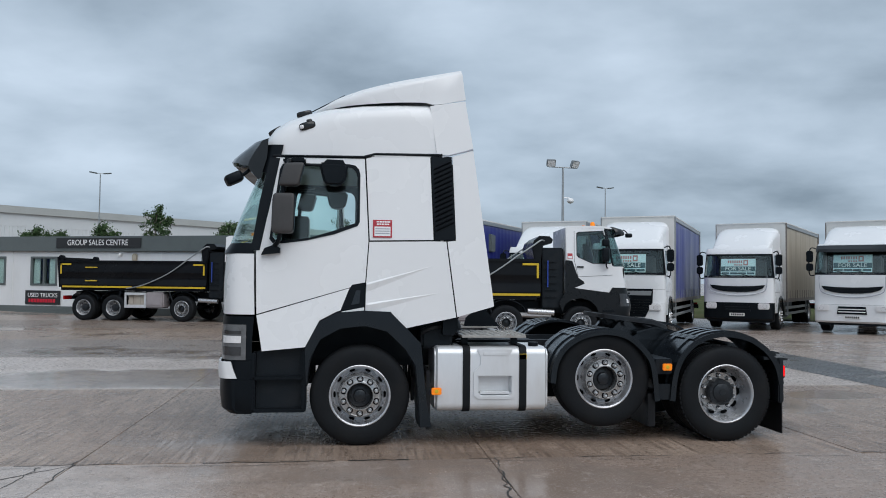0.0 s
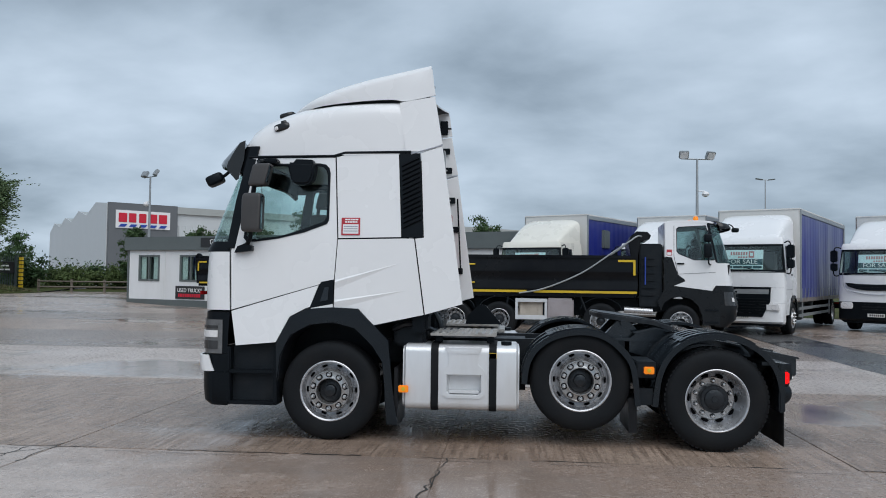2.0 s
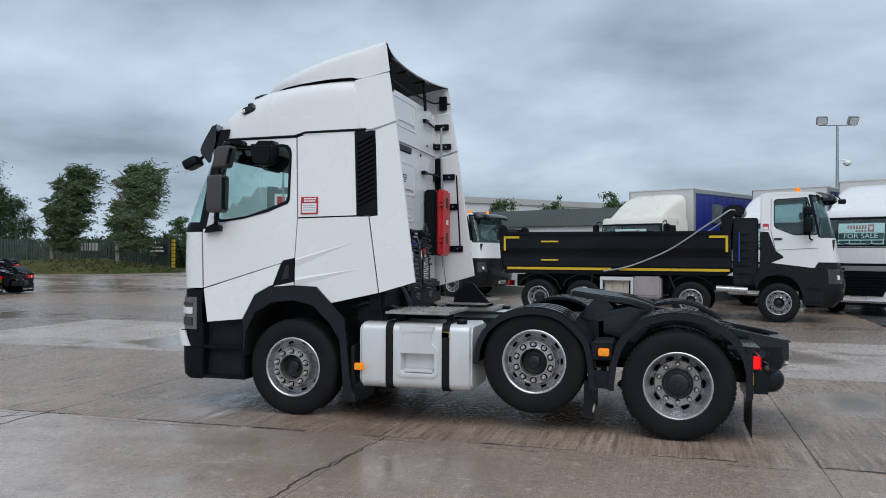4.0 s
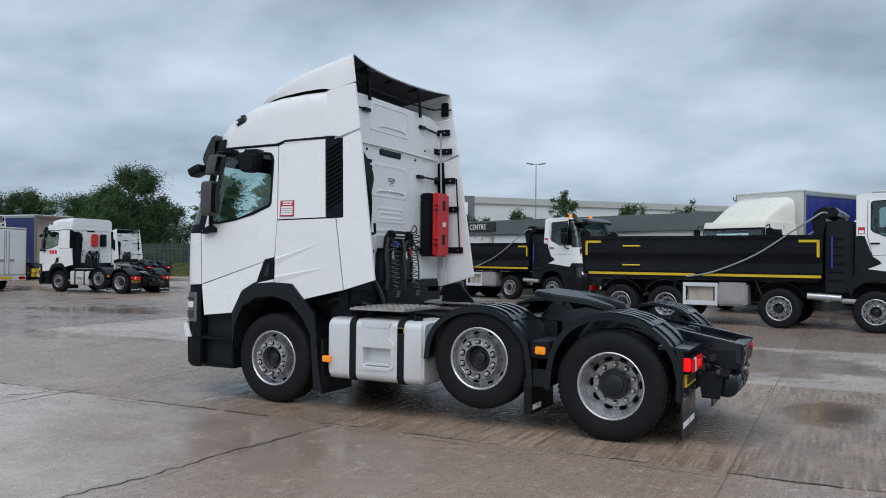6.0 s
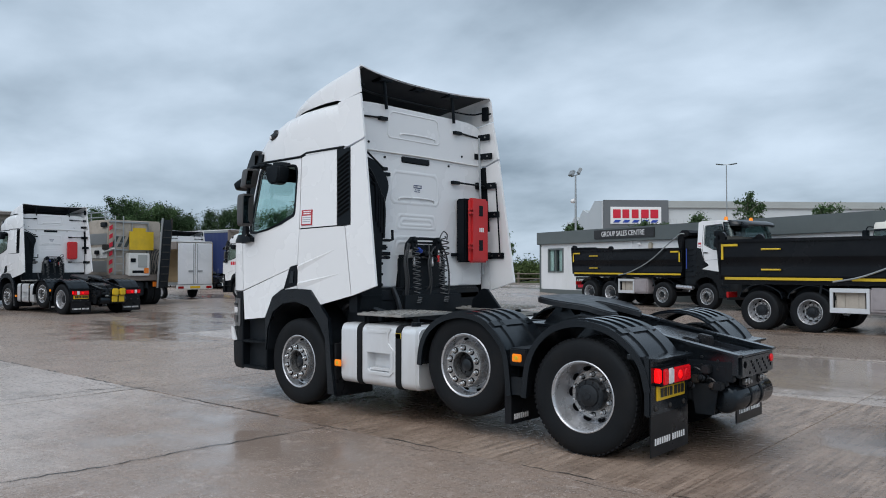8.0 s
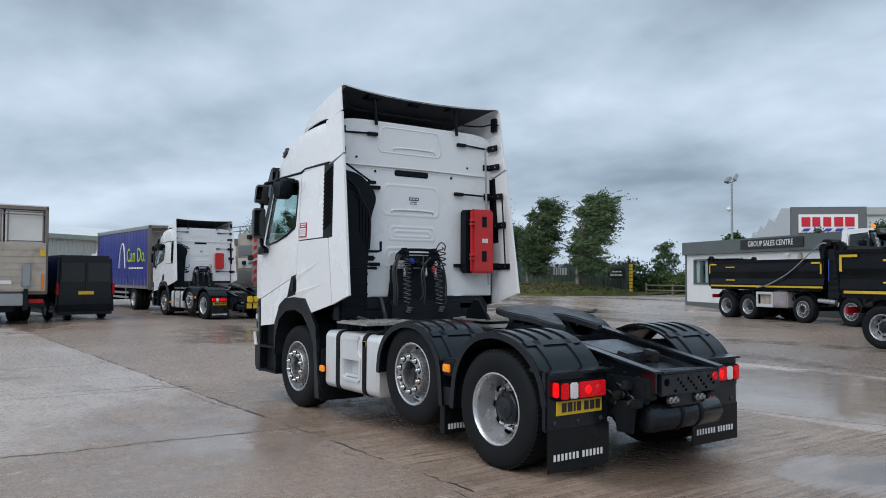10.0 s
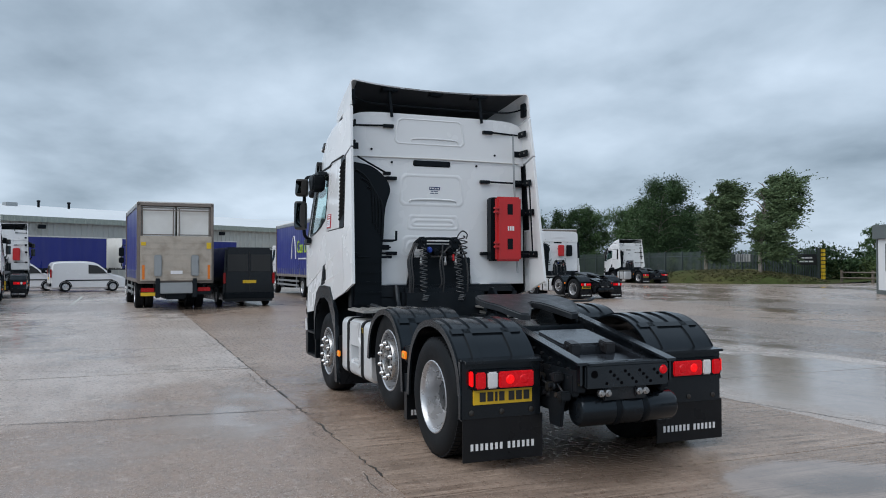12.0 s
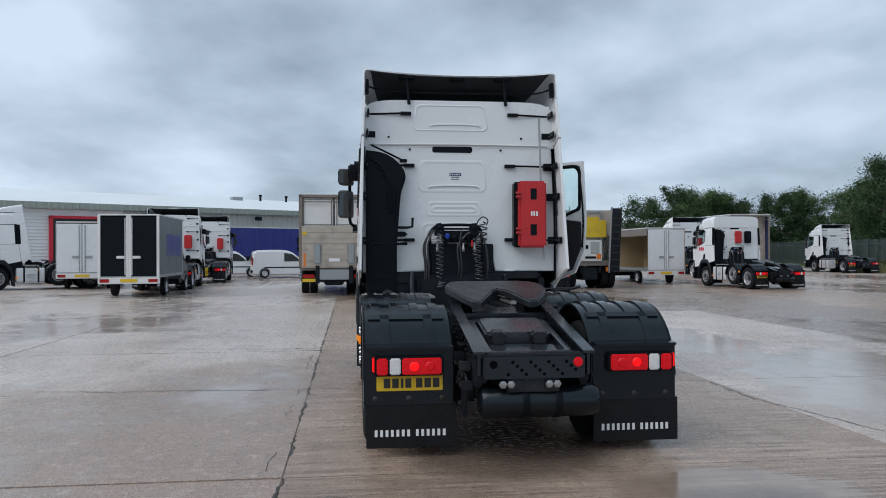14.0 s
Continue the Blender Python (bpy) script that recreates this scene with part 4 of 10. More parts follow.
    prism(b, [(-1.04, 0.92), (-0.96, 0.945), (-0.545, 0.985), (-0.535, 0.60), (-0.56, 0.345), (-1.05, 0.35)], "y", y0 + 0.10, y0 + 0.30)
    st = put("step_well", b, "chassis")
    for z in (0.345, 0.66):
        b = B()
        box(b, -1.05, -0.55, y0 + 0.0, y0 + 0.2, z, z + 0.035, 0.008)
        put("step", b, "plastic", st)
    for xa, xb, zt in ((-0.575, -0.53, 0.96), (-1.06, -1.02, 0.93)):
        b = B()
        box(b, xa, xb, y0, y0 + 0.2, 0.345, zt, 0.01)
        put("step_side", b, "plastic", st)
    # corner of bumper and headlamp
    b = B()
    prism(b, [(-1.24, 0.40), (-1.20, 0.345), (-1.05, 0.345), (-1.05, 0.67), (-1.25, 0.665)], "y", y0 + 0.02, y0 + 0.2, 0.02)
    put("bumper_corner", b, "plastic")
    # side deflector: upper and lower leaf
    if main is None or main != "low":
        b = B()
        prism(b, [(0.672, 3.428), (0.72, 3.440), (1.035, 3.492), (1.118, 3.005), (0.898, 2.930), (0.745, 2.930)], "y", y0 - 0.002, y0 + 0.030, 0.006)
        warp(b, tumble)
        up = put("upper_deflector", b, "white")
        b = B()
        prism(b, [(0.905, 2.912), (1.118, 2.985), (1.34, 1.395), (0.965, 1.285), (0.858, 2.045), (0.945, 2.055)], "y", y0, y0 + 0.032, 0.006)
        warp(b, lambda c: tumble(c) if c.z > 2 else c)
        put("side_deflector", b, "white")
        b = B()
        tube(b, [(0.80, y0, 2.905), (1.118, y0, 2.992)], 0.008, 6, smooth=False)
        warp(b, tumble)
        put("deflector_seal", b, "greyband", up)
        # brackets that carry the deflector
        for z, yi, L in ((3.30, 0.62, 1), (3.05, 0, 0), (2.66, 0.66, 1), (2.28, 0, 0), (1.74, 0.66, 1)):
            b = B()
            xb = 1.03 + (3.0 - z) * 0.115
            yy = y0 + 0.045 + max(0, z - 2) / 0.9 * 0.045
            box(b, xb - 0.24, xb + 0.02, yy, yy + 0.022, z - 0.04, z + 0.04, 0.006, pose(0, 0, 0))
            box(b, xb - 0.24, xb - 0.19, yy, yy + 0.12, z - 0.045, z + 0.045, 0.006)
            br = put("bracket", b, "plastic", root)
            b = B()
            for dx in (-0.17, -0.05):
                lathe(b, [(0.011, 0), (0.011, 0.008), (0, 0.009)], (xb + dx, yy + 0.022, z), (0, 1, 0), 8)
            tagged(put("bolt", b, "steel", br), kind="stuff")
            if L:
                b = B()
                rod(b, (xb - 0.17, yy + 0.03, z), (0.86, y0 + yi - 0.08, z + 0.012), 0.012, 8)
                box(b, 0.825, 0.875, y0 + yi - 0.10, y0 + yi + 0.03, z - 0.012, z + 0.03, 0.004)
                put("stay", b, "plastic", br)
    return core


def mirrors(root, side):
    def put(name, b, mt, par=root):
        if side > 0:
            mirrored(b)
        return part(name, b, mt, par)
    y = -HW + 0.075
    b = B()
    tube(b, [(-0.70, y + 0.08, 2.835), (-0.72, y - 0.10, 2.82), (-0.74, y - 0.17, 2.77), (-0.78, y - 0.18, 2.50), (-0.80, y - 0.18, 2.08), (-0.85, y - 0.12, 1.98), (-0.89, y + 0.01, 1.95)], 0.024, 8)
    prism(b, [(-0.98, 1.885), (-0.80, 1.905), (-0.80, 1.955), (-0.86, 1.985), (-0.95, 1.95)], "y", y - 0.14, y + 0.01, 0.012)
    box(b, -0.79, -0.57, y - 0.09, y + 0.10, 2.805, 2.855, 0.015)
    arm = put("mirror_arm", b, "plastic")
    for xa, xb, z0, z1, rake in ((-0.79, -0.59, 2.55, 2.775, 0.24), (-0.875, -0.655, 2.09, 2.48, 0.02)):
        zc = (z0 + z1) / 2
        b = B()
        blob(b, xa, xb, y - 0.285, y - 0.115, z0, z1, 0.26)
        warp(b, lambda c: Vector((c.x + rake * (c.z - zc), c.y - 0.30 * (c.x - xa), c.z)))
        hs = put("mirror_housing", b, "mirrorcase", arm)
        b = B()
        box(b, -0.003, 0.003, -0.080, 0.080, -(z1 - z0) / 2 + 0.03, (z1 - z0) / 2 - 0.03, 0.002, pose(xb - 0.004 + rake * 0.0, y - 0.262, zc, 0, math.degrees(math.atan(rake)), 6))
        put("mirror_face", b, "mirror", hs)
    # kerb mirror over the door
    b = B()
    prism(b, [(-0.435, 2.80), (-0.15, 2.79), (-0.165, 2.66), (-0.195, 2.595), (-0.235, 2.575), (-0.35, 2.575), (-0.385, 2.60), (-0.41, 2.68)], "y", y - 0.20, y - 0.03, 0.0)
    bevelled(b, list(b.edges), 0.022, 3)
    prism(b, [(-0.40, 2.80), (-0.18, 2.795), (-0.20, 2.835), (-0.36, 2.84)], "y", y - 0.12, y + 0.05, 0.006)
    k = put("kerb_mirror", b, "plastic")
    b = B()
    rod(b, (-0.66, y - 0.03, 2.80), (-0.40, y - 0.05, 2.785), 0.014, 8)
    put("kerb_mirror_arm", b, "plastic", k)


def front_shell(bm, zs, side_x, front_x, hw, grow=0.0, a0=0.0, a1=180.0, n=26):
    """Wraps a band round the cab's nose: for each height, from the side line round the rounded corner."""
    rows = []
    for z, sx, fx, w in zip(zs, side_x, front_x, hw):
        row = []
        for k in range(n + 1):
            a_ = radians(a0 + (a1 - a0) * k / n)
            c, s = math.cos(a_), math.sin(a_)
            e_ = 0.52
            row.append((sx - (sx - fx + grow) * abs(s) ** e_, -(w + grow) * math.copysign(abs(c) ** e_, c), z))
        rows.append(row)
    return sheet(bm, rows)


def cab_front(root):
    W = HW - 0.006
    def band(name, mt, zs, sx, fx, hw, t=0.02, par=root, grow=0.0):
        b = B()
        front_shell(b, zs, sx, fx, hw, grow)
        thicken(b, t)
        return part(name, b, mt, par)
    band("front_bumper", "plastic", (0.33, 0.37, 0.52, 0.66), (-1.05,) * 4, (-1.36, -1.42, -1.44, -1.44), (W - 0.02, W, W, W))
    band("bumper_corner", "plastic", (0.662, 0.76, 0.852), (-1.055,) * 3, (-1.42, -1.42, -1.41), (W - 0.022,) * 3)
    band("bumper_trim", "white", (0.675, 0.76, 0.84), (-1.20, -1.235, -1.26), (-1.44, -1.44, -1.43), (W - 0.01,) * 3)
    band("grille", "plastic", (0.855, 1.05, 1.28), (-1.06, -1.06, -1.045), (-1.43, -1.43, -1.42), (W - 0.02, W - 0.02, W - 0.02))
    band("front_panel", "white", (1.30, 1.6, 1.895), (-1.04, -1.05, -1.055), (-1.42, -1.42, -1.40), (W, W, W))
    band("scuttle", "plastic", (1.90, 1.93, 2.0), (-1.055, -1.06, -1.05), (-1.42, -1.41, -1.36), (W, W, W - 0.01))
    g = band("windscreen", "glass", (2.0, 2.25, 2.5, 2.74), (-1.035, -0.97, -0.91, -0.86), (-1.36, -1.28, -1.18, -1.08), (W - 0.01, W - 0.04, W - 0.08, W - 0.11), 0.006)
    g.visible_shadow = False
    band("header", "plastic", (2.72, 2.83, 2.90, 3.00), (-0.86, -0.83, -0.82, -0.80), (-1.10, -1.09, -1.08, -1.05), (W - 0.10, W - 0.105, W - 0.11, W - 0.12))
    # headlamps at the corners
    for s in (-1, 1):
        b = B()
        front_shell(b, (0.855, 1.0, 1.20), (-1.06,) * 3, (-1.432,) * 3, (W - 0.016,) * 3, 0.006, 1.5 if s < 0 else 138, 42 if s < 0 else 178.5, 12)
        thicken(b, 0.012)
        hl = part("headlamp", b, "lampglass", root)
        for q, (z0, z1) in enumerate(((0.90, 0.985), (1.02, 1.09), (1.11, 1.14))):
            b = B()
            front_shell(b, (z0, (z0 + z1) / 2, z1), (-1.07,) * 3, (-1.432,) * 3, (W - 0.016,) * 3, 0.014, 4 if s < 0 else 146, 34 if s < 0 else 176, 8)
            thicken(b, 0.006)
            part("lamp_element", b, ("headlamp", "clear", "headlamp")[q], hl)
    # sun visor and its downward mirror
    b = B()
    sec = [(0.0, 3.06), (-0.09, 3.035), (-0.20, 2.92), (-0.275, 2.83), (-0.297, 2.78), (-0.28, 2.735), (-0.20, 2.66), (-0.14, 2.605), (-0.095, 2.63), (-0.08, 2.72), (-0.02, 2.86)]
    rows = []
    for k in range(33):
        f = -1 + 2 * k / 32
        bow = 0.17 * (1 - abs(f) ** 2.6)
        wing = max(0, abs(f) - 0.80) / 0.20
        size = 1 - 0.34 * abs(f) ** 5
        rows.append([(-0.945 - bow + x * size, 1.145 * f, 3.06 + 0.03 * (1 - f * f) - (3.06 - (z if z > 2.73 else 2.735 + (z - 2.735) * wing * 0.8 + 0.015 * (1 - wing))) * (0.62 + 0.36 * f * f)) for x, z in sec])
    vs = sheet(b, rows, closed=True)
    b.faces.new(vs[0]); b.faces.new(vs[-1][::-1])
    v = part("sun_visor", b, "darkplastic", root)
    b = B()
    blob(b, -0.09, 0.09, -0.12, 0.12, -0.055, 0.055, 0.42, pose(-1.29, -1.06, 2.655, 0, -26, 12))
    tube(b, [(-1.23, -1.06, 2.68), (-1.18, -1.06, 2.71), (-1.12, -1.05, 2.77)], 0.018, 8)
    part("front_mirror", b, "plastic", v)


def roof(root, spoiler=True, dark=False):
    st = [(-1.06, 2.93, 0.70, 2.4), (-1.03, 3.06, 0.93, 2.6), (-0.98, 3.17, 1.03, 2.9), (-0.90, 3.27, 1.085, 3.3), (-0.76, 3.345, 1.12, 4.0), (-0.56, 3.40, 1.145, 5.0),
          (-0.35, 3.43, 1.165, 7.0), (0.0, 3.46, 1.19, 9.0), (0.35, 3.475, 1.205, 10.0), (0.66, 3.48, 1.212, 10.0), (0.83, 3.48, 1.20, 8.0)]
    b = B()
    rows = []
    for x, zt, w, n in st:
        row = []
        for k in range(41):
            a_ = math.pi * k / 40
            c, s = math.cos(a_), math.sin(a_)
            row.append((x, -w * math.copysign(abs(c) ** (2 / n), c), 2.898 + (zt - 2.898) * abs(s) ** (2 / n)))
        rows.append(row)
    vs = sheet(b, rows)
    b.faces.new(vs[0]); b.faces.new(vs[-1][::-1])
    rf = part("high_roof", b, "white", root)
    for s in (-1, 1):
        turn_ = pose(-0.565, s * 1.122, 3.20, 0, -16, 0)
        b = B()
        blob(b, -0.085, 0.085, -0.034, 0.034, -0.040, 0.040, 0.55, turn_, 16, 10)
        blob(b, 0.0, 0.06, -0.026, 0.026, 0.02, 0.062, 0.5, turn_, 12, 8)
        mk = part("marker_lamp", b, "darkplastic", rf)
        b = B()
        blob(b, -0.080, -0.030, -0.040, 0.040, -0.026, 0.022, 0.6, turn_, 12, 8)
        part("lens", b, "clear", mk)
        for x, y, z in ((-0.90, 0.62, 3.215), (-0.60, 0.72, 3.385)):
            b = B()
            blob(b, -0.10, 0.07, -0.09, 0.09, -0.02, 0.045, 0.5, pose(x, s * y, z, 0, -32 if x < -0.8 else -14, 0), 16, 8)
            part("roof_marker", b, "darkplastic", rf)
    b = B()
    rod(b, (-0.76, -0.62, 3.33), (-0.20, -0.66, 3.63), 0.006, 6)
    lathe(b, [(0.035, 0), (0.025, 0.03), (0, 0.035)], (-0.76, -0.62, 3.30), (0, 0, 1), 10)
    part("aerial", b, "plastic", rf)
    if not spoiler:
        return
    top = curve_pts([(-0.50, 3.418), (-0.394, 3.457), (-0.254, 3.531), (-0.028, 3.612), (0.316, 3.697), (0.605, 3.752), (0.897, 3.808), (0.992, 3.822)], 4)
    low = curve_pts([(-0.50, 3.385), (-0.345, 3.408), (-0.19, 3.432), (0.05, 3.450), (0.345, 3.468), (0.60, 3.470), (0.74, 3.452), (1.040, 3.508)], 4)
    wid = [w for _, w in curve_pts(list(enumerate((0.84, 0.95, 1.03, 1.10, 1.145, 1.17, 1.185, 1.195))), 4)]
    n_s = len(top)

    def section(i, inset):
        """Half the spoiler's cross-section, from its lower edge to the crest; the trailing edge bows forward and sags in the middle."""
        (xt, zt), (xl, zl), w = top[i], low[i], wid[i] - inset
        f = i / (n_s - 1)
        zt -= inset
        rr = min(0.055 + 0.09 * (1 - f), 0.8 * (zt - zl))
        half = [(xl, -w, zl), (xl + (xt - xl) * 0.35, -w, zl + (zt - rr - zl) * 0.4), (xl + (xt - xl) * 0.75, -w, max(zl + 0.004, zt - rr))]
        for k in range(1, 6):
            a_ = math.pi / 2 * k / 5
            half.append((xt, -w + rr * (1 - math.cos(a_)), max(zl + 0.006, zt - rr + rr * math.sin(a_))))
        for q in (0.92, 0.85, 0.75, 0.6, 0.4, 0.2, 0.0):
            bow = (1 - q ** 2.2)
            half.append((xt - 0.13 * f ** 3 * bow, -(w - rr) * q, zt - 0.035 * f ** 2 * bow))
        return half

    for name, mt, inset in (("roof_spoiler", "white", 0.0), ("spoiler_lining", "lining", 0.024)):
        b = B()
        rows = []
        for i in range(n_s):
            if inset and i < 6:
                continue
            half = section(i, inset)
            if inset:
                half = half[7:]
            rows.append(half + [(x_, -y_, z_) for x_, y_, z_ in half[:-1]][::-1])
        sheet(b, rows)
        thicken(b, 0.016 if not inset else 0.004)
        sp = part(name, b, mt, root if not inset else sp)
    # stays and rail inside the spoiler
    b = B()
    tube(b, [(0.90, -1.14, 3.63), (0.87, -0.95, 3.58), (0.83, -0.6, 3.575), (0.81, 0.0, 3.575), (0.83, 0.6, 3.575), (0.87, 0.95, 3.58), (0.90, 1.14, 3.63)], 0.011, 6)
    part("rail", b, "plastic", sp)
    for y in (-0.66, 0.55):
        b = B()
        rod(b, (0.86, y, 3.74), (0.87, y + 0.03, 3.42), 0.020, 8)
        box(b, 0.74, 0.90, y - 0.10, y + 0.10, 3.735, 3.775, 0.01)
        part("strut", b, "plastic", sp)
    for s in (-1, 1):
        b = B()
        box(b, 0.885, 0.985, s * 1.145 - 0.02, s * 1.145 + 0.02, 3.52, 3.70, 0.008)
        rod(b, (0.985, s * 1.14, 3.60), (1.03, s * 1.14, 3.60), 0.011, 8)
        part("corner_bracket", b, "plastic", sp)
    b = B()
    box(b, 0.72, 0.85, -0.12, 0.06, 3.735, 3.768, 0.01)
    part("latch", b, "plastic", sp)


def rear_wall(root):
    b = B()
    outline = [(-1.20, 1.36), (-0.42, 1.36), (-0.37, 1.66), (-0.33, 1.69), (0.33, 1.69), (0.38, 1.66), (0.45, 1.36), (1.20, 1.36), (1.20, 2.0), (1.17, 2.915), (-1.17, 2.915), (-1.20, 2.0)]
    prism(b, outline, "x", 0.76, 0.825, 0.012)
    wall = part("cab_rear_wall", b, "white", root)
    c = -0.07

    def ribbed(y0, y1, z0, z1, chamfer=0.05, t=0.0055, w=0.055):
        o = [(y0 + chamfer, z0), (y1 - chamfer, z0), (y1, z0 + chamfer), (y1 - 0.02, z1 - chamfer), (y1 - 0.02 - chamfer, z1), (y0 + 0.02 + chamfer, z1), (y0 + 0.02, z1 - chamfer), (y0, z0 + chamfer)]
        cy, cz = (y0 + y1) / 2, (z0 + z1) / 2
        sy, sz = 1 - 2 * w / (y1 - y0), 1 - 2 * w / (z1 - z0)
        i_ = [(cy + (y - cy) * sy, cz + (z - cz) * sz) for y, z in o]
        b_ = B()
        n = len(o)
        rows = []
        for f, h in ((0.0, -0.002), (0.35, t), (0.65, t), (1.0, -0.002)):
            rows.append([(0.825 + h, y + (y2 - y) * f, z + (z2 - z) * f) for (y, z), (y2, z2) in zip(o, i_)])
        sheet(b_, rows, closed=True)
        part("pressed_rib", b_, "white", wall)

    ribbed(c - 0.46, c + 0.42, 2.33, 2.75)
    ribbed(c - 0.36, c + 0.36, 2.03, 2.24, 0.03)
    ribbed(c - 0.30, c + 0.30, 2.07, 2.19, 0.03)
    ribbed(c - 0.44, c + 0.44, 1.70, 1.98, 0.05)
    ribbed(c - 0.38, c + 0.38, 1.74, 1.92, 0.04)
    for y0, z0 in ((c - 0.28, 2.40), (c - 0.26, 3.16)):
        b = B()
        tube(b, [(0.828, y0 - 0.03, z0 - 0.02), (0.832, y0, z0 + 0.015), (0.834, y0 + 0.30, z0 + 0.025), (0.832, y0 + 0.56, z0 + 0.015), (0.828, y0 + 0.59, z0 - 0.02)], 0.010, 6)
        part("pressed_rib", b, "white", wall)
    # roof panel's own pressing and its lower joint
    b = B()
    rows = []
    o = [(-0.55, 3.10), (0.32, 3.10), (0.36, 3.14), (0.33, 3.40), (0.28, 3.43), (-0.50, 3.43), (-0.55, 3.40), (-0.59, 3.14)]
    i_ = [(-0.115 + (y + 0.115) * 0.93, 3.265 + (z - 3.265) * 0.86) for y, z in o]
    for f, h in ((0.0, -0.003), (0.35, 0.005), (0.65, 0.005), (1.0, -0.003)):
        rows.append([(0.832 + h, y + (y2 - y) * f, z + (z2 - z) * f) for (y, z), (y2, z2) in zip(o, i_)])
    sheet(b, rows, closed=True)
    part("pressed_rib", b, "white", wall)
    b = B()
    tube(b, [(0.835, -1.12, 2.925), (0.84, 0, 2.935), (0.835, 1.12, 2.925)], 0.010, 6)
    part("joint_lip", b, "offwhite", wall)
    for y, z in ((-0.88, 3.02), (0.78, 3.02), (-0.62, 2.87), (0.52, 2.87)):
        b = B()
        lathe(b, [(0.014, 0), (0.014, 0.014), (0, 0.016)], (0.825, y, z), (1, 0, 0), 10)
        part("plug", b, "plastic", wall)
    b = B()
    box(b, 0.815, 0.838, -0.34, 0.16, 2.835, 2.92, 0.012)
    part("rear_vent", b, "plastic", wall)
    for y in (-0.76, 0.62):
        b = B()
        box(b, 0.77, 0.86, y - 0.07, y + 0.07, 1.30, 1.37, 0.008)
        part("foot", b, "white", wall)
    b = B()
    box(b, 0.8255, 0.829, -0.125, 0.02, 2.545, 2.585, 0.001)
    badge = part("dealer_badge", b, "navyprint", wall, "small dark blue printed badge")
    b = B()
    bars(b, (0.012,) * 6, 0.829, -0.115, 2.555, 0.02, 0.010, depth=0.001)
    tagged(part("printed_bar", b, "letter", badge), kind="stuff")
    b = B()
    bars(b, (0.03, 0.05), 0.8255, -0.10, 2.523, 0.009, 0.010, depth=0.002); bars(b, (0.05, 0.04), 0.8255, -0.11, 2.500, 0.009, 0.010, depth=0.002)
    tagged(part("printed_bar", b, "navyprint", badge), kind="stuff")
    # black moulded intake trunk beside the wall
    b = B()
    prism(b, curve_pts([(-1.165, 2.84), (-0.93, 2.80), (-0.76, 2.68), (-0.68, 2.52), (-0.74, 2.30), (-0.77, 1.95), (-0.79, 1.70)], 4) + [(-0.79, 1.10), (-1.165, 1.10)], "x", 0.83, 0.985, 0.03)
    trunk = part("intake_trunk", b, "plastic", root)
    for k in range(4):
        f = k / 4
        b = B()
        tube(b, [(0.99, -1.12 + 0.07 * k, 2.74 - 0.10 * k), (0.995, -1.0 + 0.06 * k, 2.66 - 0.09 * k), (0.995, -0.92 + 0.045 * k, 2.50 - 0.09 * k), (0.99, -0.90 + 0.035 * k, 2.1 - 0.06 * k)], 0.016, 6)
        part("trunk_rib", b, "plastic", trunk)
    for z in (1.62, 1.5, 1.38, 1.26):
        b = B()
        box(b, 0.97, 1.0, -1.14, -0.80, z, z + 0.03, 0.008)
        part("trunk_rib", b, "plastic", trunk)
    b = B()
    rod(b, (0.99, -1.10, 2.90), (0.90, -0.72, 2.73), 0.012, 8); box(b, 0.87, 0.93, -0.75, -0.66, 2.70, 2.74, 0.006)
    part("stay", b, "plastic", root)
    # grab rail and pegs
    b = B()
    tube(b, [(0.93, -1.12, 1.90), (0.95, -1.0, 1.90), (0.95, -0.66, 1.90), (0.94, -0.60, 1.91), (0.93, -0.595, 2.02)], 0.016, 8, smooth=False)
    part("grab_rail", b, "plastic", root)
    b = B()
    rod(b, (0.99, -1.10, 1.70), (0.95, -0.72, 1.70), 0.014, 8); box(b, 0.92, 0.97, -0.74, -0.66, 1.685, 1.72, 0.008)
    box(b, 0.86, 0.94, -0.80, -0.66, 1.79, 1.85, 0.02)
    part("peg", b, "plastic", root)


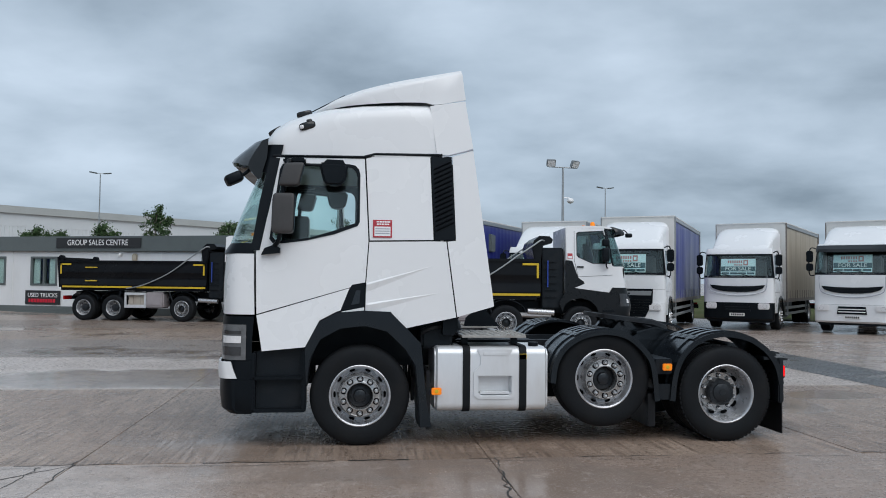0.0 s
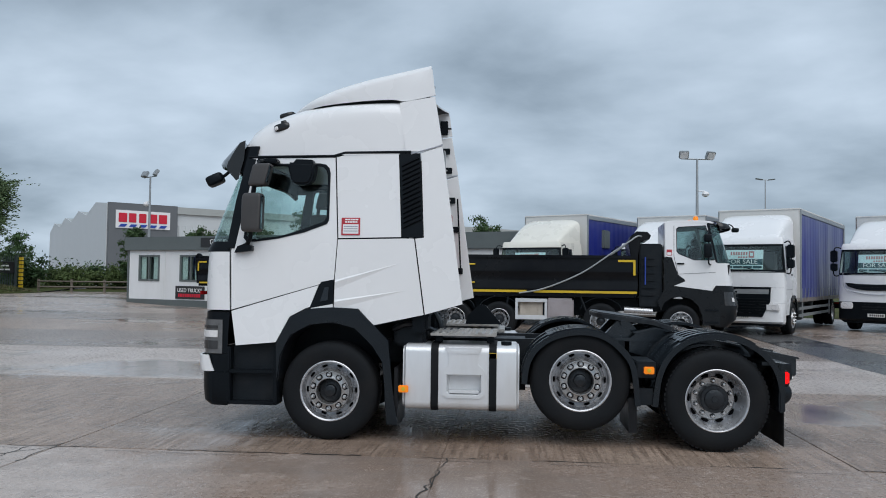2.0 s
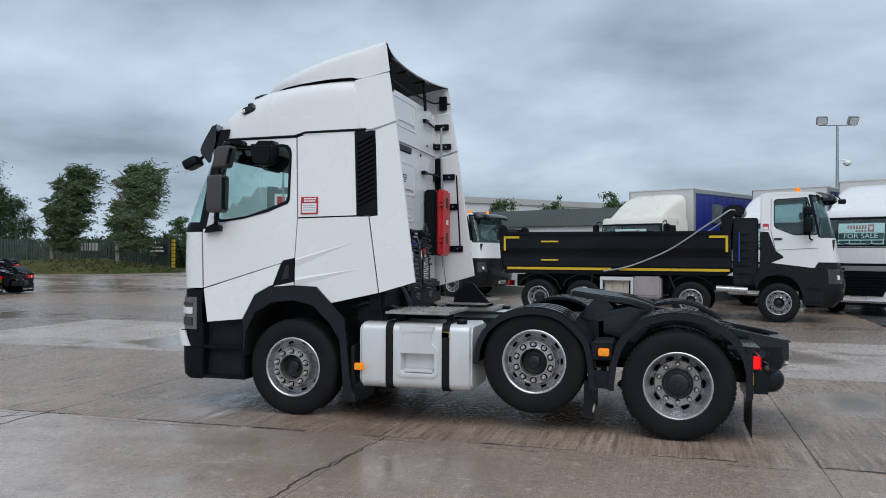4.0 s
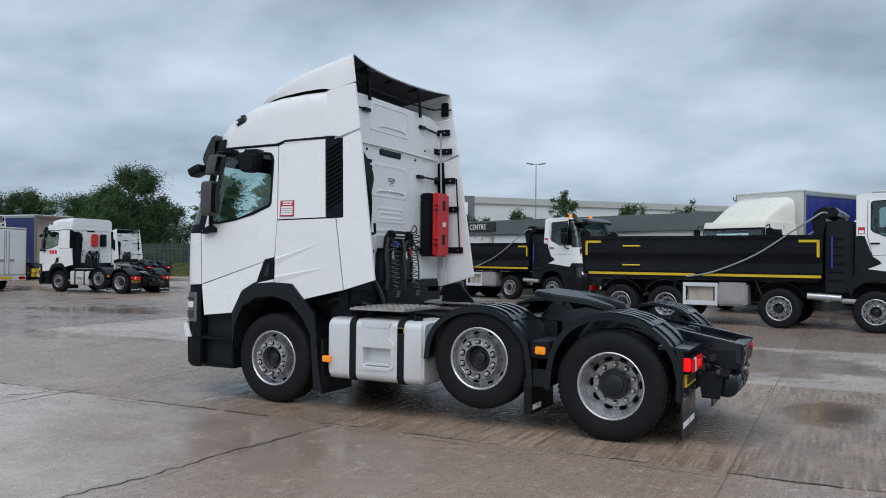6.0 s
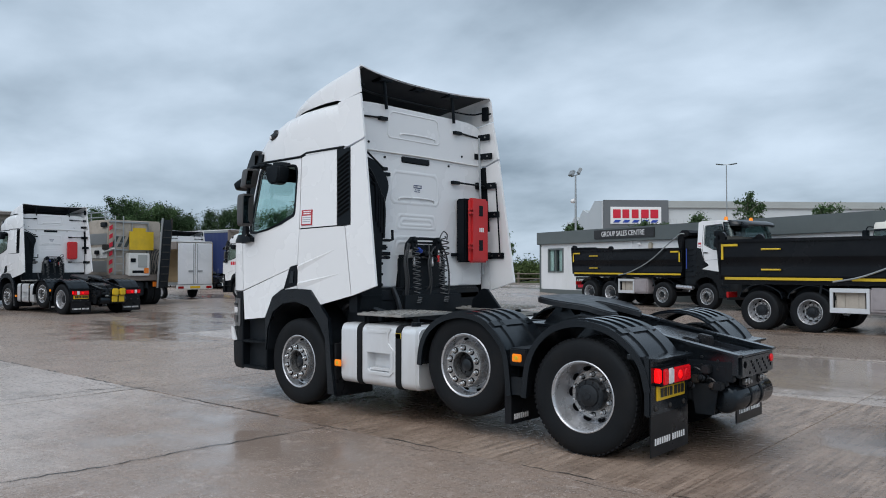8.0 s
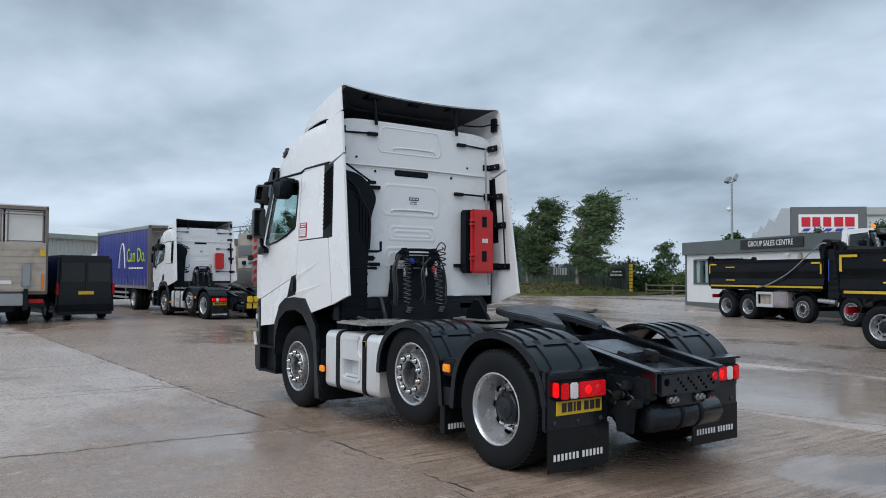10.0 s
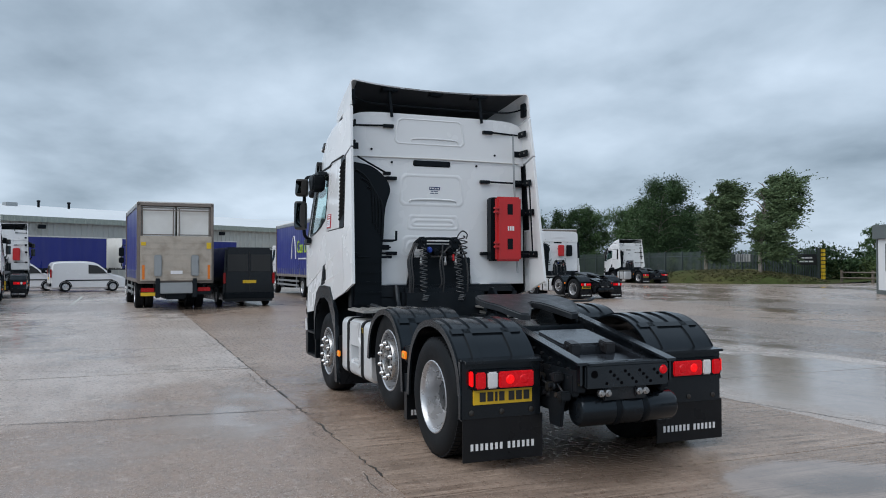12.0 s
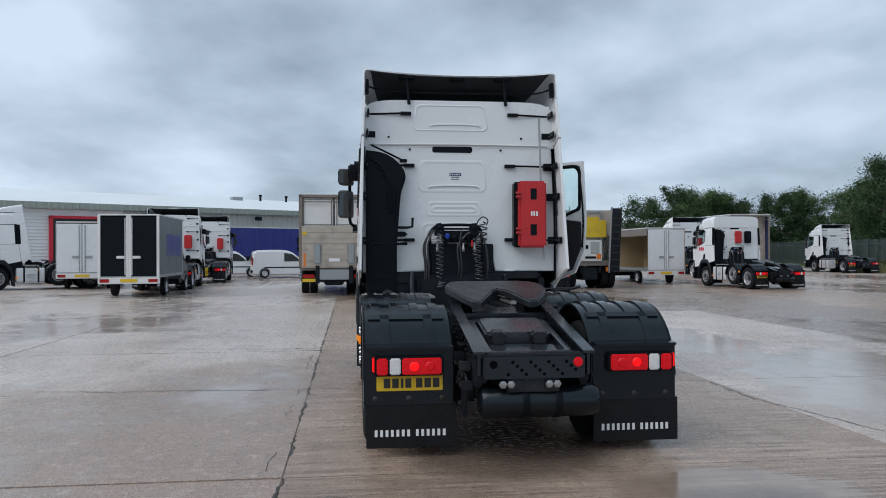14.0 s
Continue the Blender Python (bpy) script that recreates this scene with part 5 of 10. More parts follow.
def air_lines(root):
    """The air and electric lines on the back of the cab."""
    b = B()
    tube(b, [(0.94, -0.37, 1.10), (0.94, -0.385, 1.75), (0.94, -0.33, 1.90), (0.94, -0.20, 1.93), (0.94, 0.12, 1.93), (0.94, 0.22, 1.90), (0.94, 0.26, 1.75), (0.94, 0.26, 1.10)], 0.018, 8)
    rod(b, (0.95, -0.30, 1.885), (0.95, 0.20, 1.885), 0.012, 8)
    for y in (-0.385, 0.26):
        box(b, 0.84, 0.95, y - 0.02, y + 0.02, 1.70, 1.74, 0.006)
    rk = part("coupling_rack", b, "plastic", root)
    for y in (-0.27, 0.16):
        b = B()
        prism(b, [(y - 0.06, 1.80), (y + 0.06, 1.80), (y + 0.055, 1.91), (y + 0.02, 1.955), (y - 0.03, 1.95), (y - 0.06, 1.90)], "x", 0.93, 0.985, 0.012)
        lathe(b, [(0.026, 0), (0.026, 0.02), (0.012, 0.03), (0, 0.03)], (0.985, y, 1.90), (1, 0, 0), 12)
        part("coupling", b, "plastic", rk)
    for k, (y, z, r) in enumerate(((-0.17, 1.80, 0.035), (-0.09, 1.77, 0.045), (0.0, 1.75, 0.04), (0.09, 1.80, 0.05), (0.10, 1.70, 0.03), (-0.20, 1.72, 0.03))):
        b = B()
        lathe(b, [(0, -0.02), (r, -0.02), (r, 0.03), (r * 0.7, 0.05), (r * 0.7, 0.075), (0, 0.08)], (0.93, y, z), (1, 0.1 * (k % 3 - 1), -0.25), 12)
        part("socket", b, "signal_blue" if k == 0 else ("grease", "plastic")[k % 2], rk)
    b = B()
    box(b, 0.90, 0.945, -0.24, 0.20, 1.72, 1.86, 0.015)
    part("socket_plate", b, "plastic", rk)
    for y, z0, z1, r, mt, n_ in ((-0.265, 1.86, 1.24, 0.046, "clearhose", 15), (0.215, 1.52, 1.22, 0.046, "clearhose", 9), (0.19, 1.80, 1.50, 0.05, "clearhose", 8)):
        b = B()
        coil(b, (0.99, y, z0), (1.04, y - 0.01, z1), r, n_ - 3, 0.006)
        part("coiled_airline", b, mt, rk)
    for y in (-0.27, 0.21):
        b = B()
        for q in range(4):
            lathe(b, [(0.040, 0), (0.048, 0.008), (0.040, 0.016)], (1.03, y + 0.008 * q, 1.17 + 0.018 * q), (0.05, 0.1, 1), 14)
        part("airline_bundle", b, "clearhose", rk)
    b = B()
    coil(b, (0.97, 0.27, 1.97), (1.0, 0.25, 1.70), 0.055, 4, 0.0085)
    tube(b, [(0.97, 0.18, 1.90), (0.97, 0.21, 1.98), (0.97, 0.27, 2.03), (0.97, 0.33, 1.99), (0.98, 0.31, 1.93)], 0.0085, 6)
    part("coiled_airline", b, "hose", rk)
    for k, (ya, yb, drop) in enumerate(((-0.33, -0.45, 0.90), (-0.30, -0.47, 1.0), (-0.31, -0.42, 0.8), (0.20, 0.30, 0.95), (0.16, -0.05, 0.6), (0.0, -0.02, 0.75))):
        b = B()
        tube(b, [(0.96, ya, 1.86), (0.98, ya + (yb - ya) * 0.5, 1.85 - 0.012 * k), (1.0, yb, 1.66), (1.01, yb + 0.02, 1.40), (0.98, yb, 1.92 - drop)], 0.011, 7)
        part("air_hose", b, "hose", rk)
    for y in (-0.30, 0.02, 0.16):
        b = B()
        lathe(b, [(0.010, 0), (0.018, 0.01), (0.018, 0.05), (0.012, 0.06), (0.012, 0.11), (0, 0.115)], (1.0, y, 1.60), (0, 0, 1), 10)
        part("hose_fitting", b, "steel", rk)
    b = B()
    lathe(b, [(0.014, 0), (0.016, 0.07), (0, 0.08)], (1.0, 0.13, 1.66), (0, 0, 1), 8)
    part("red_connector", b, "red", rk, "red plastic airline connector")


def chassis(root):
    for s in (-1, 1):
        b = B()
        y = 0.39 * s
        prism(b, [(-0.95, 0.72), (-0.95, 0.98), (1.1, 1.00), (3.05, 1.00), (3.05, 0.72)], "y", y - 0.045, y + 0.045, 0.01)
        box(b, 3.0, 4.80, y - 0.04, y + 0.04, 0.62, 0.80, 0.008)
        rail = part("chassis_rail", b, "chassis", root)
        # sloping lead-up ramps to the fifth wheel
        b = B()
        yr = 0.415 * s
        prism(b, [(3.10, 1.02), (3.20, 1.11), (3.36, 1.13), (4.84, 0.84), (4.84, 0.68), (3.7, 0.70), (3.10, 0.88)], "y", yr - 0.012, yr + 0.012, 0.004)
        v0 = len(b.verts)
        prism(b, [(3.14, 1.10), (3.36, 1.15), (4.86, 0.858), (4.86, 0.838), (3.36, 1.130), (3.14, 1.08)], "y", yr - 0.046, yr + 0.046, 0.004)
        ramp = part("ramp", b, "satin", root)
        b = B()
        for k in range(9):
            for dz in (0.10, 0.17, 0.24):
                xx = 3.55 + k * 0.14
                zz = 1.15 - (xx - 3.36) * 0.195 - dz
                if zz > 0.68:
                    lathe(b, [(0.013, 0), (0.013, 0.012), (0, 0.013)], (xx, yr + s * 0.012, zz), (0, s, 0), 6)
        part("bolt", b, "grease", ramp)
        b = B()
        box(b, 3.6, 4.75, yr - s * 0.01 - 0.03, yr - s * 0.01 + 0.03, 0.58, 0.76, 0.01)
        box(b, 4.25, 4.55, yr + s * 0.02 - 0.05, yr + s * 0.02 + 0.05, 0.44, 0.66, 0.02)
        part("hanger", b, "chassis", ramp)
    for x in (0.2, 1.2, 2.0, 3.1):
        b = B()
        box(b, x, x + 0.10, -0.36, 0.36, 0.74, 0.94, 0.01)
        part("cross_member", b, "chassis", root)
    # tail beam with its holes, towing jaw and red reflector
    b = B()
    box(b, 4.78, 4.86, -0.385, 0.385, 0.655, 0.835, 0.012)
    box(b, 4.74, 4.868, -0.36, 0.36, 0.83, 0.848, 0.006)
    beam = part("tail_beam", b, "satin", root)
    b = B()
    rr = random.Random(3)
    for k in range(16):
        lathe(b, [(0, 0.003), (0.013, 0.003), (0.013, -0.002)], (4.86, -0.20 + 0.034 * k, 0.69 + 0.030 * (k * 7 % 4)), (1, 0, 0), 8)
    lathe(b, [(0, 0.003), (0.030, 0.003), (0.030, -0.002)], (4.86, -0.31, 0.765), (1, 0, 0), 16)
    part("hole", b, "void", beam)
    b = B()
    lathe(b, [(0, 0.014), (0.03, 0.012), (0.037, 0)], (4.86, 0.33, 0.775), (1, 0, 0), 16)
    part("reflector", b, "redlens", beam)
    b = B()
    box(b, 4.76, 4.82, -0.20, 0.20, 0.55, 0.66, 0.01)
    for y in (-0.13, 0.13):
        box(b, 4.80, 4.845, y - 0.05, y + 0.05, 0.57, 0.65, 0.012)
    tb = part("towing_bracket", b, "grease", beam)
    for y in (-0.235, -0.175, 0.115, 0.175):
        b = B()
        lathe(b, [(0.030, 0.0), (0.030, 0.03), (0.018, 0.034), (0.018, 0.052), (0, 0.054)], (4.815, y, 0.612), (1, 0, 0), 6)
        part("bolt", b, "steel", tb)
    # air reservoir slung across the tail
    b = B()
    lathe(b, [(0, 0.0), (0.06, 0.0), (0.11, 0.02), (0.125, 0.05), (0.125, 0.88), (0.11, 0.91), (0.06, 0.93), (0, 0.93)], (4.70, -0.40, 0.465), (0, 1, 0), 26)
    tank = part("air_reservoir", b, "fender", root)
    for y in (-0.08, 0.17):
        b = B()
        lathe(b, [(0.128, 0), (0.131, 0.004), (0.131, 0.05), (0.128, 0.054)], (4.70, y, 0.465), (0, 1, 0), 26)
        part("strap", b, "plastic", tank)
    # moulded cover between the rails, hinged, with a crossbar before it
    def slope(bm_):
        warp(bm_, lambda c: Vector((c.x, c.y, c.z - 0.015 + (4.77 - c.x) * 0.180)))

    b = B()
    box(b, 3.52, 4.77, -0.37, 0.37, 0.74, 0.775, 0.01)
    slope(b)
    cover = part("deck_cover", b, "cover", root, "wet black moulded cover with two hinges")

    def rounded(x0, x1, y0, y1, r):
        o = []
        for cx, cy, a0 in ((x1 - r, y1 - r, 0), (x0 + r, y1 - r, 90), (x0 + r, y0 + r, 180), (x1 - r, y0 + r, 270)):
            o += [(cx + r * math.cos(radians(a0 + 22.5 * k)), cy + r * math.sin(radians(a0 + 22.5 * k))) for k in range(5)]
        return o

    b = B()
    prism(b, rounded(3.74, 4.72, -0.34, 0.34, 0.07), "z", 0.775, 0.835, holes=[rounded(3.80, 4.66, -0.29, 0.29, 0.05)])
    slope(b)
    part("cover_rim", b, "cover", cover)
    b = B()
    prism(b, rounded(3.82, 4.30, -0.27, 0.27, 0.06), "z", 0.775, 0.870, 0.018)
    slope(b)
    part("cover_hump", b, "cover", cover)
    b = B()
    prism(b, rounded(4.36, 4.64, -0.27, 0.27, 0.06), "z", 0.775, 0.800, 0.012)
    slope(b)
    part("cover_panel", b, "cover", cover)
    for y in (-0.18, 0.16):
        b = B()
        box(b, 4.26, 4.38, y - 0.05, y + 0.05, 0.80, 0.895, 0.01); rod(b, (4.33, y - 0.07, 0.86), (4.33, y + 0.07, 0.86), 0.016, 8)
        slope(b)
        part("hinge", b, "grease", cover)
    b = B()
    box(b, 3.52, 3.60, -0.40, 0.40, 0.985, 1.045, 0.01)
    part("cross_bar", b, "satin", root)
    # valves, unions and looped lines outside the near ramp
    rr = random.Random(8)
    for k in range(9):
        b = B()
        x, z = 4.28 + 0.055 * k + rr.uniform(-0.02, 0.02), 0.62 + rr.uniform(-0.10, 0.14)
        if k % 2:
            lathe(b, [(0, 0), (0.028, 0), (0.034, 0.015), (0.034, 0.05), (0.02, 0.06), (0.02, 0.085), (0, 0.088)], (x, -0.45, z), (0, -1, 0.2), 10)
        else:
            box(b, x - 0.035, x + 0.035, -0.53, -0.44, z - 0.03, z + 0.04, 0.010)
        part("valve", b, ("grease", "steelgrime", "chassis")[k % 3], root)
    for k in range(7):
        x0, z0 = 4.22 + 0.06 * k, 0.58 + 0.02 * (k * 5 % 7)
        b = B()
        tube(b, [(x0, -0.455, z0), (x0 + 0.03, -0.48 - 0.008 * (k % 3), z0 + 0.03), (x0 + 0.08, -0.485, z0 + 0.01), (x0 + 0.10, -0.465, z0 - 0.05), (x0 + 0.07, -0.455, z0 - 0.10)], 0.008, 6)
        part("air_line", b, ("hose", "chassis")[k % 2], root)
    b = B()
    prism(b, [(4.50, 0.34), (4.66, 0.34), (4.70, 0.60), (4.46, 0.60)], "y", -0.50, -0.47, 0.006)
    part("bracket", b, "chassis", root)
    # air bags, trailing arms and dampers round the drive axle
    for s in (-1, 1):
        for x in (3.46, 4.18):
            b = B()
            lathe(b, [(0, 0), (0.11, 0), (0.135, 0.04), (0.135, 0.10), (0.12, 0.13), (0.135, 0.16), (0.13, 0.22), (0.09, 0.25), (0, 0.25)], (x, s * 0.55, 0.40), (0, 0, 1), 18)
            part("air_bag", b, "rubber", root)
        b = B()
        box(b, 3.25, 4.32, s * 0.55 - 0.05, s * 0.55 + 0.05, 0.34, 0.42, 0.02); rod(b, (4.05, s * 0.48, 0.40), (4.22, s * 0.46, 0.85), 0.035, 10)
        part("trailing_arm", b, "chassis", root)
    b = B()
    box(b, 0.95, 2.05, -0.32, 0.32, 0.42, 0.98, 0.06); box(b, 2.05, 2.35, -0.36, 0.36, 0.60, 0.95, 0.03)
    part("gearbox", b, "chassis", root)
    # axles and propshaft
    for x, z in ((0, 0.47), (2.51, 0.655)):
        b = B()
        rod(b, (x, -0.95, z), (x, 0.95, z), 0.06, 10)
        part("axle", b, "chassis", root)
    b = B()
    rod(b, (3.82, -0.95, 0.5), (3.82, 0.95, 0.5), 0.09, 12)
    lathe(b, [(0, -0.22), (0.16, -0.18), (0.22, 0), (0.16, 0.18), (0, 0.22)], (3.82, 0, 0.5), (0, 1, 0), 16)
    rod(b, (0.6, 0, 0.6), (3.7, 0, 0.52), 0.06, 10)
    part("axle", b, "chassis", root)
    # engine and gearbox mass under the cab
    b = B()
    box(b, -0.9, 1.05, -0.55, 0.55, 0.75, 1.32, 0.05)
    part("engine_block", b, "chassis", root)
    # panel at x = 0.80 is added, standing for shade in the rear wall's cut-out
    for nm, dims in (("engine_tray", (-0.55, 0.95, -1.0, 1.0, 1.18, 1.36, 0.03)), ("heat_shield", (0.80, 0.86, -0.40, 0.42, 1.05, 1.70, 0.01)),
                     ("air_filter_box", (0.62, 0.95, -1.02, -0.45, 0.95, 1.25, 0.03)), ("exhaust_box", (0.60, 0.95, 0.45, 1.05, 0.9, 1.3, 0.03))):
        b = B()
        box(b, *dims)
        part(nm, b, "chassis", root)
    runs = [[(0.55 + 0.06 * k, -0.9 + 0.03 * k, 1.0 + 0.02 * (k % 3)), (0.85 + 0.04 * k, -0.70, 1.06 + 0.02 * (k % 2)), (1.05 + 0.03 * k, -0.5, 1.08 + 0.02 * (k % 2))] for k in range(9)]
    runs += [[(0.62, -1.05, 1.12), (0.75, -1.08, 1.18), (0.9, -1.0, 1.16), (1.05, -0.8, 1.08)], [(0.95, -0.6, 1.35), (1.05, -0.62, 1.2), (1.08, -0.6, 1.05)]]
    for k, run in enumerate(runs):
        b = B()
        tube(b, run, 0.016 if k < 9 else 0.03, 7)
        part("pipe", b, "grease", root)


def fifth_wheel(root):
    b = B()
    pl = curve_pts([(2.74, -0.26), (2.79, -0.40), (2.98, -0.475), (3.18, -0.47), (3.42, -0.40), (3.58, -0.30)], 4)
    out = pl + [(3.60, -0.22), (3.40, -0.10), (3.28, -0.055), (3.22, 0.0), (3.28, 0.055), (3.40, 0.10), (3.60, 0.22)] + [(x, -y) for x, y in pl][::-1]
    prism(b, [(x, y) for x, y in out], "z", -0.015, 0.045, 0.014, seg=3)
    warp(b, lambda c: Vector((c.x, c.y + 0.03, 1.262 - (c.x - 2.74) * 0.12 - 0.05 * max(0, c.x - 3.35) / 0.25 + c.z)))
    fw = part("fifth_wheel", b, "grease", root, "greasy black fifth wheel coupling plate")
    b = B()
    for s in (-1, 1):
        prism(b, [(2.80, 1.0), (3.30, 1.0), (3.12, 1.20), (2.98, 1.20)], "y", 0.03 + s * 0.30 - 0.05, 0.03 + s * 0.30 + 0.05, 0.01)
        rod(b, (3.05, 0.03 + s * 0.22, 1.19), (3.05, 0.03 + s * 0.42, 1.19), 0.04, 10)
    box(b, 2.62, 3.5, -0.44, 0.50, 0.995, 1.03, 0.006)
    part("mount", b, "satin", fw)
    b = B()
    tube(b, [(3.0, 0.40, 1.22), (3.02, 0.62, 1.235), (3.02, 0.80, 1.235), (3.0, 0.88, 1.255), (2.95, 0.90, 1.25), (2.96, 0.82, 1.23)], 0.012, 6)
    part("release_handle", b, "grease", fw)


def fuel_tank(root, side):
    y0, y1 = (-HW + 0.03, -0.56) if side < 0 else (0.56, HW - 0.03)
    b = B()
    sec = []
    for cy, cz, a0 in ((y1 - 0.08, 0.905, 0), (y0 + 0.08, 0.905, 90), (y0 + 0.08, 0.415, 180), (y1 - 0.08, 0.415, 270)):
        sec += [(cy + 0.08 * math.cos(radians(a0 + 15 * k)), cz + 0.08 * math.sin(radians(a0 + 15 * k))) for k in range(7)]
    sec_in = [((y0 + y1) / 2 + (y - (y0 + y1) / 2) * 0.93, 0.66 + (z - 0.66) * 0.93) for y, z in sec]
    rows = [[(x, y, z) for y, z in s_] for x, s_ in ((0.745, sec_in), (0.755, sec_in), (0.775, sec), (1.88, sec), (1.90, sec_in), (1.91, sec_in))]
    vs = sheet(b, rows, closed=True)
    b.faces.new(vs[0]); b.faces.new(vs[-1][::-1])
    yf0 = y0 if side < 0 else y1
    big = [f for f in b.faces if abs(f.calc_center_median().y - yf0) < 1e-4 and f.calc_area() > 0.3]
    bmesh.ops.delete(b, geom=big, context="FACES_ONLY")
    hole = [(1.19, 0.69), (1.53, 0.69), (1.53, 0.52), (1.50, 0.495), (1.22, 0.495), (1.19, 0.52)]
    face = [b.verts.new((x, yf0, z)) for x, z in ((0.775, 0.415), (1.88, 0.415), (1.88, 0.905), (0.775, 0.905))]
    rim = [b.verts.new((x, yf0, z)) for x, z in hole]
    es = [b.edges.new((q[i], q[(i + 1) % len(q)])) for q in (face, rim) for i in range(len(q))]
    bmesh.ops.triangle_fill(b, edges=es, use_beauty=True)
    yi = yf0 + (0.10 if side < 0 else -0.10)
    back = [b.verts.new((1.36 + (x - 1.36) * 0.93, yi, 0.595 + (z - 0.595) * 0.9)) for x, z in hole]
    for i in range(len(rim)):
        k = (i + 1) % len(rim)
        b.faces.new((rim[i], rim[k], back[k], back[i]))
    b.faces.new(back)
    bmesh.ops.remove_doubles(b, verts=list(b.verts), dist=0.0005)
    t = part("fuel_tank", b, "alu", root, "brushed aluminium fuel tank with two black straps")
    for x in (1.03, 1.61):
        b = B()
        loop = []
        for cy, cz, a0 in ((y1 - 0.075, 0.91, 0), (y0 + 0.075, 0.91, 90), (y0 + 0.075, 0.41, 180), (y1 - 0.075, 0.41, 270)):
            loop += [(cy + 0.086 * math.cos(radians(a0 + 18 * k)), cz + 0.086 * math.sin(radians(a0 + 18 * k))) for k in range(6)]
        prism(b, loop, "x", x, x + 0.075, 0.004)
        part("strap", b, "rubber", t)
    s = -1 if side < 0 else 1
    yf = y0 if side < 0 else y1
    b = B()
    pts = [(1.17, 0.96), (1.54, 0.96), (1.50, 0.89), (1.50, 0.80), (1.57, 0.73), (1.57, 0.50), (1.52, 0.46), (1.19, 0.46), (1.14, 0.50), (1.14, 0.73), (1.21, 0.80), (1.21, 0.89)]
    hole = [(1.185, 0.695), (1.535, 0.695), (1.535, 0.518), (1.503, 0.49), (1.217, 0.49), (1.185, 0.518)]
    prism(b, pts, "y", yf, yf + s * 0.012, holes=[hole])
    part("pressed_panel", b, "alu", t)
    b = B()
    box(b, 1.21, 1.51, min(yf - s * 0.09, yf - s * 0.01), max(yf - s * 0.09, yf - s * 0.01), 0.505, 0.535, 0.004); box(b, 1.23, 1.50, min(yf, yf + s * 0.018), max(yf, yf + s * 0.018), 0.895, 0.94, 0.008)
    part("tread_edge", b, "alu", t)
    b = B()
    lathe(b, [(0.05, 0), (0.055, 0.03), (0.05, 0.045), (0, 0.047)], (1.78, yf - s * 0.12, 0.98), (0, 0, 1), 16)
    part("filler_cap", b, "plastic", t)
    b = B()
    box(b, 1.61, 1.685, yf + s * 0.009 - 0.002, yf + s * 0.009 + 0.002, 0.86, 0.915)
    part("warning_label", b, "yellow", t, "yellow warning label")
    # tread plate catwalk over the tank
    b = B()
    box(b, 1.02, 1.68, min(yf, -s * -0.40), max(yf, -s * -0.40), 1.075, 1.10, 0.004)
    step = part("catwalk", b, "tread", root)
    b = B()
    for k in range(9):
        for j in range(7):
            xx, yy = 1.06 + k * 0.072, (yf - s * (0.05 + j * 0.11))
            box(b, xx, xx + 0.045, yy - 0.018, yy + 0.018, 1.10, 1.112, 0.003)
    tagged(part("tread_stud", b, "tread", step), kind="stuff")
    for x in (1.05, 1.58):
        b = B()
        box(b, x, x + 0.07, yf - s * 0.3 - 0.02, yf - s * 0.3 + 0.02, 0.97, 1.08, 0.005)
        part("catwalk_bracket", b, "chassis", step)


def tail_end(root, side, plate=True, words=True):
    y0 = -HW if side < 0 else HW - 0.70
    b = B()
    box(b, 4.395, 4.455, y0, y0 + 0.70, 0.40, 0.87, 0.012)
    prism(b, [(4.24, 0.885), (4.51, 0.865), (4.51, 0.845), (4.24, 0.85)], "y", y0 + 0.02, y0 + 0.69, 0.006)
    pn = part("tail_panel", b, "fender", root)
    b = B()
    box(b, 4.435, 4.448, y0 + 0.02, y0 + 0.72, 0.075, 0.42, 0.004)
    flap = part("mud_flap", b, "flap", root, "black rubber mud flap with a row of white print")
    if words:
        b = B()
        bars(b, (0.022,) * 7, 4.448, y0 + 0.085, 0.165, 0.052, 0.020)
        bars(b, (0.022,) * 6, 4.448, y0 + 0.405, 0.165, 0.052, 0.020)
        tagged(part("printed_bar", b, "letter", flap), kind="stuff")
    b = B()
    for k in range(3):
        lathe(b, [(0.022, 0), (0.022, 0.006), (0.012, 0.012), (0, 0.013)], (4.455, y0 + 0.09 + 0.26 * k, 0.46), (1, 0, 0), 12)
    part("washer", b, "steelgrime", pn)
    lamp_cluster(root, -1.155 if side < 0 else 0.695, side > 0)
    if plate:
        b = B()
        box(b, 4.455, 4.467, -1.155, -0.64, 0.52, 0.645, 0.004)
        np_ = part("number_plate", b, "plate_y", root, "yellow number plate with black bars")
        b = B()
        bars(b, (0.05, 0.05, 0.02, 0.045), 4.467, -1.10, 0.545, 0.072, 0.016)
        bars(b, (0.05, 0.05, 0.05), 4.467, -0.85, 0.545, 0.072, 0.016)
        tagged(part("printed_bar", b, "ink", np_), kind="stuff")


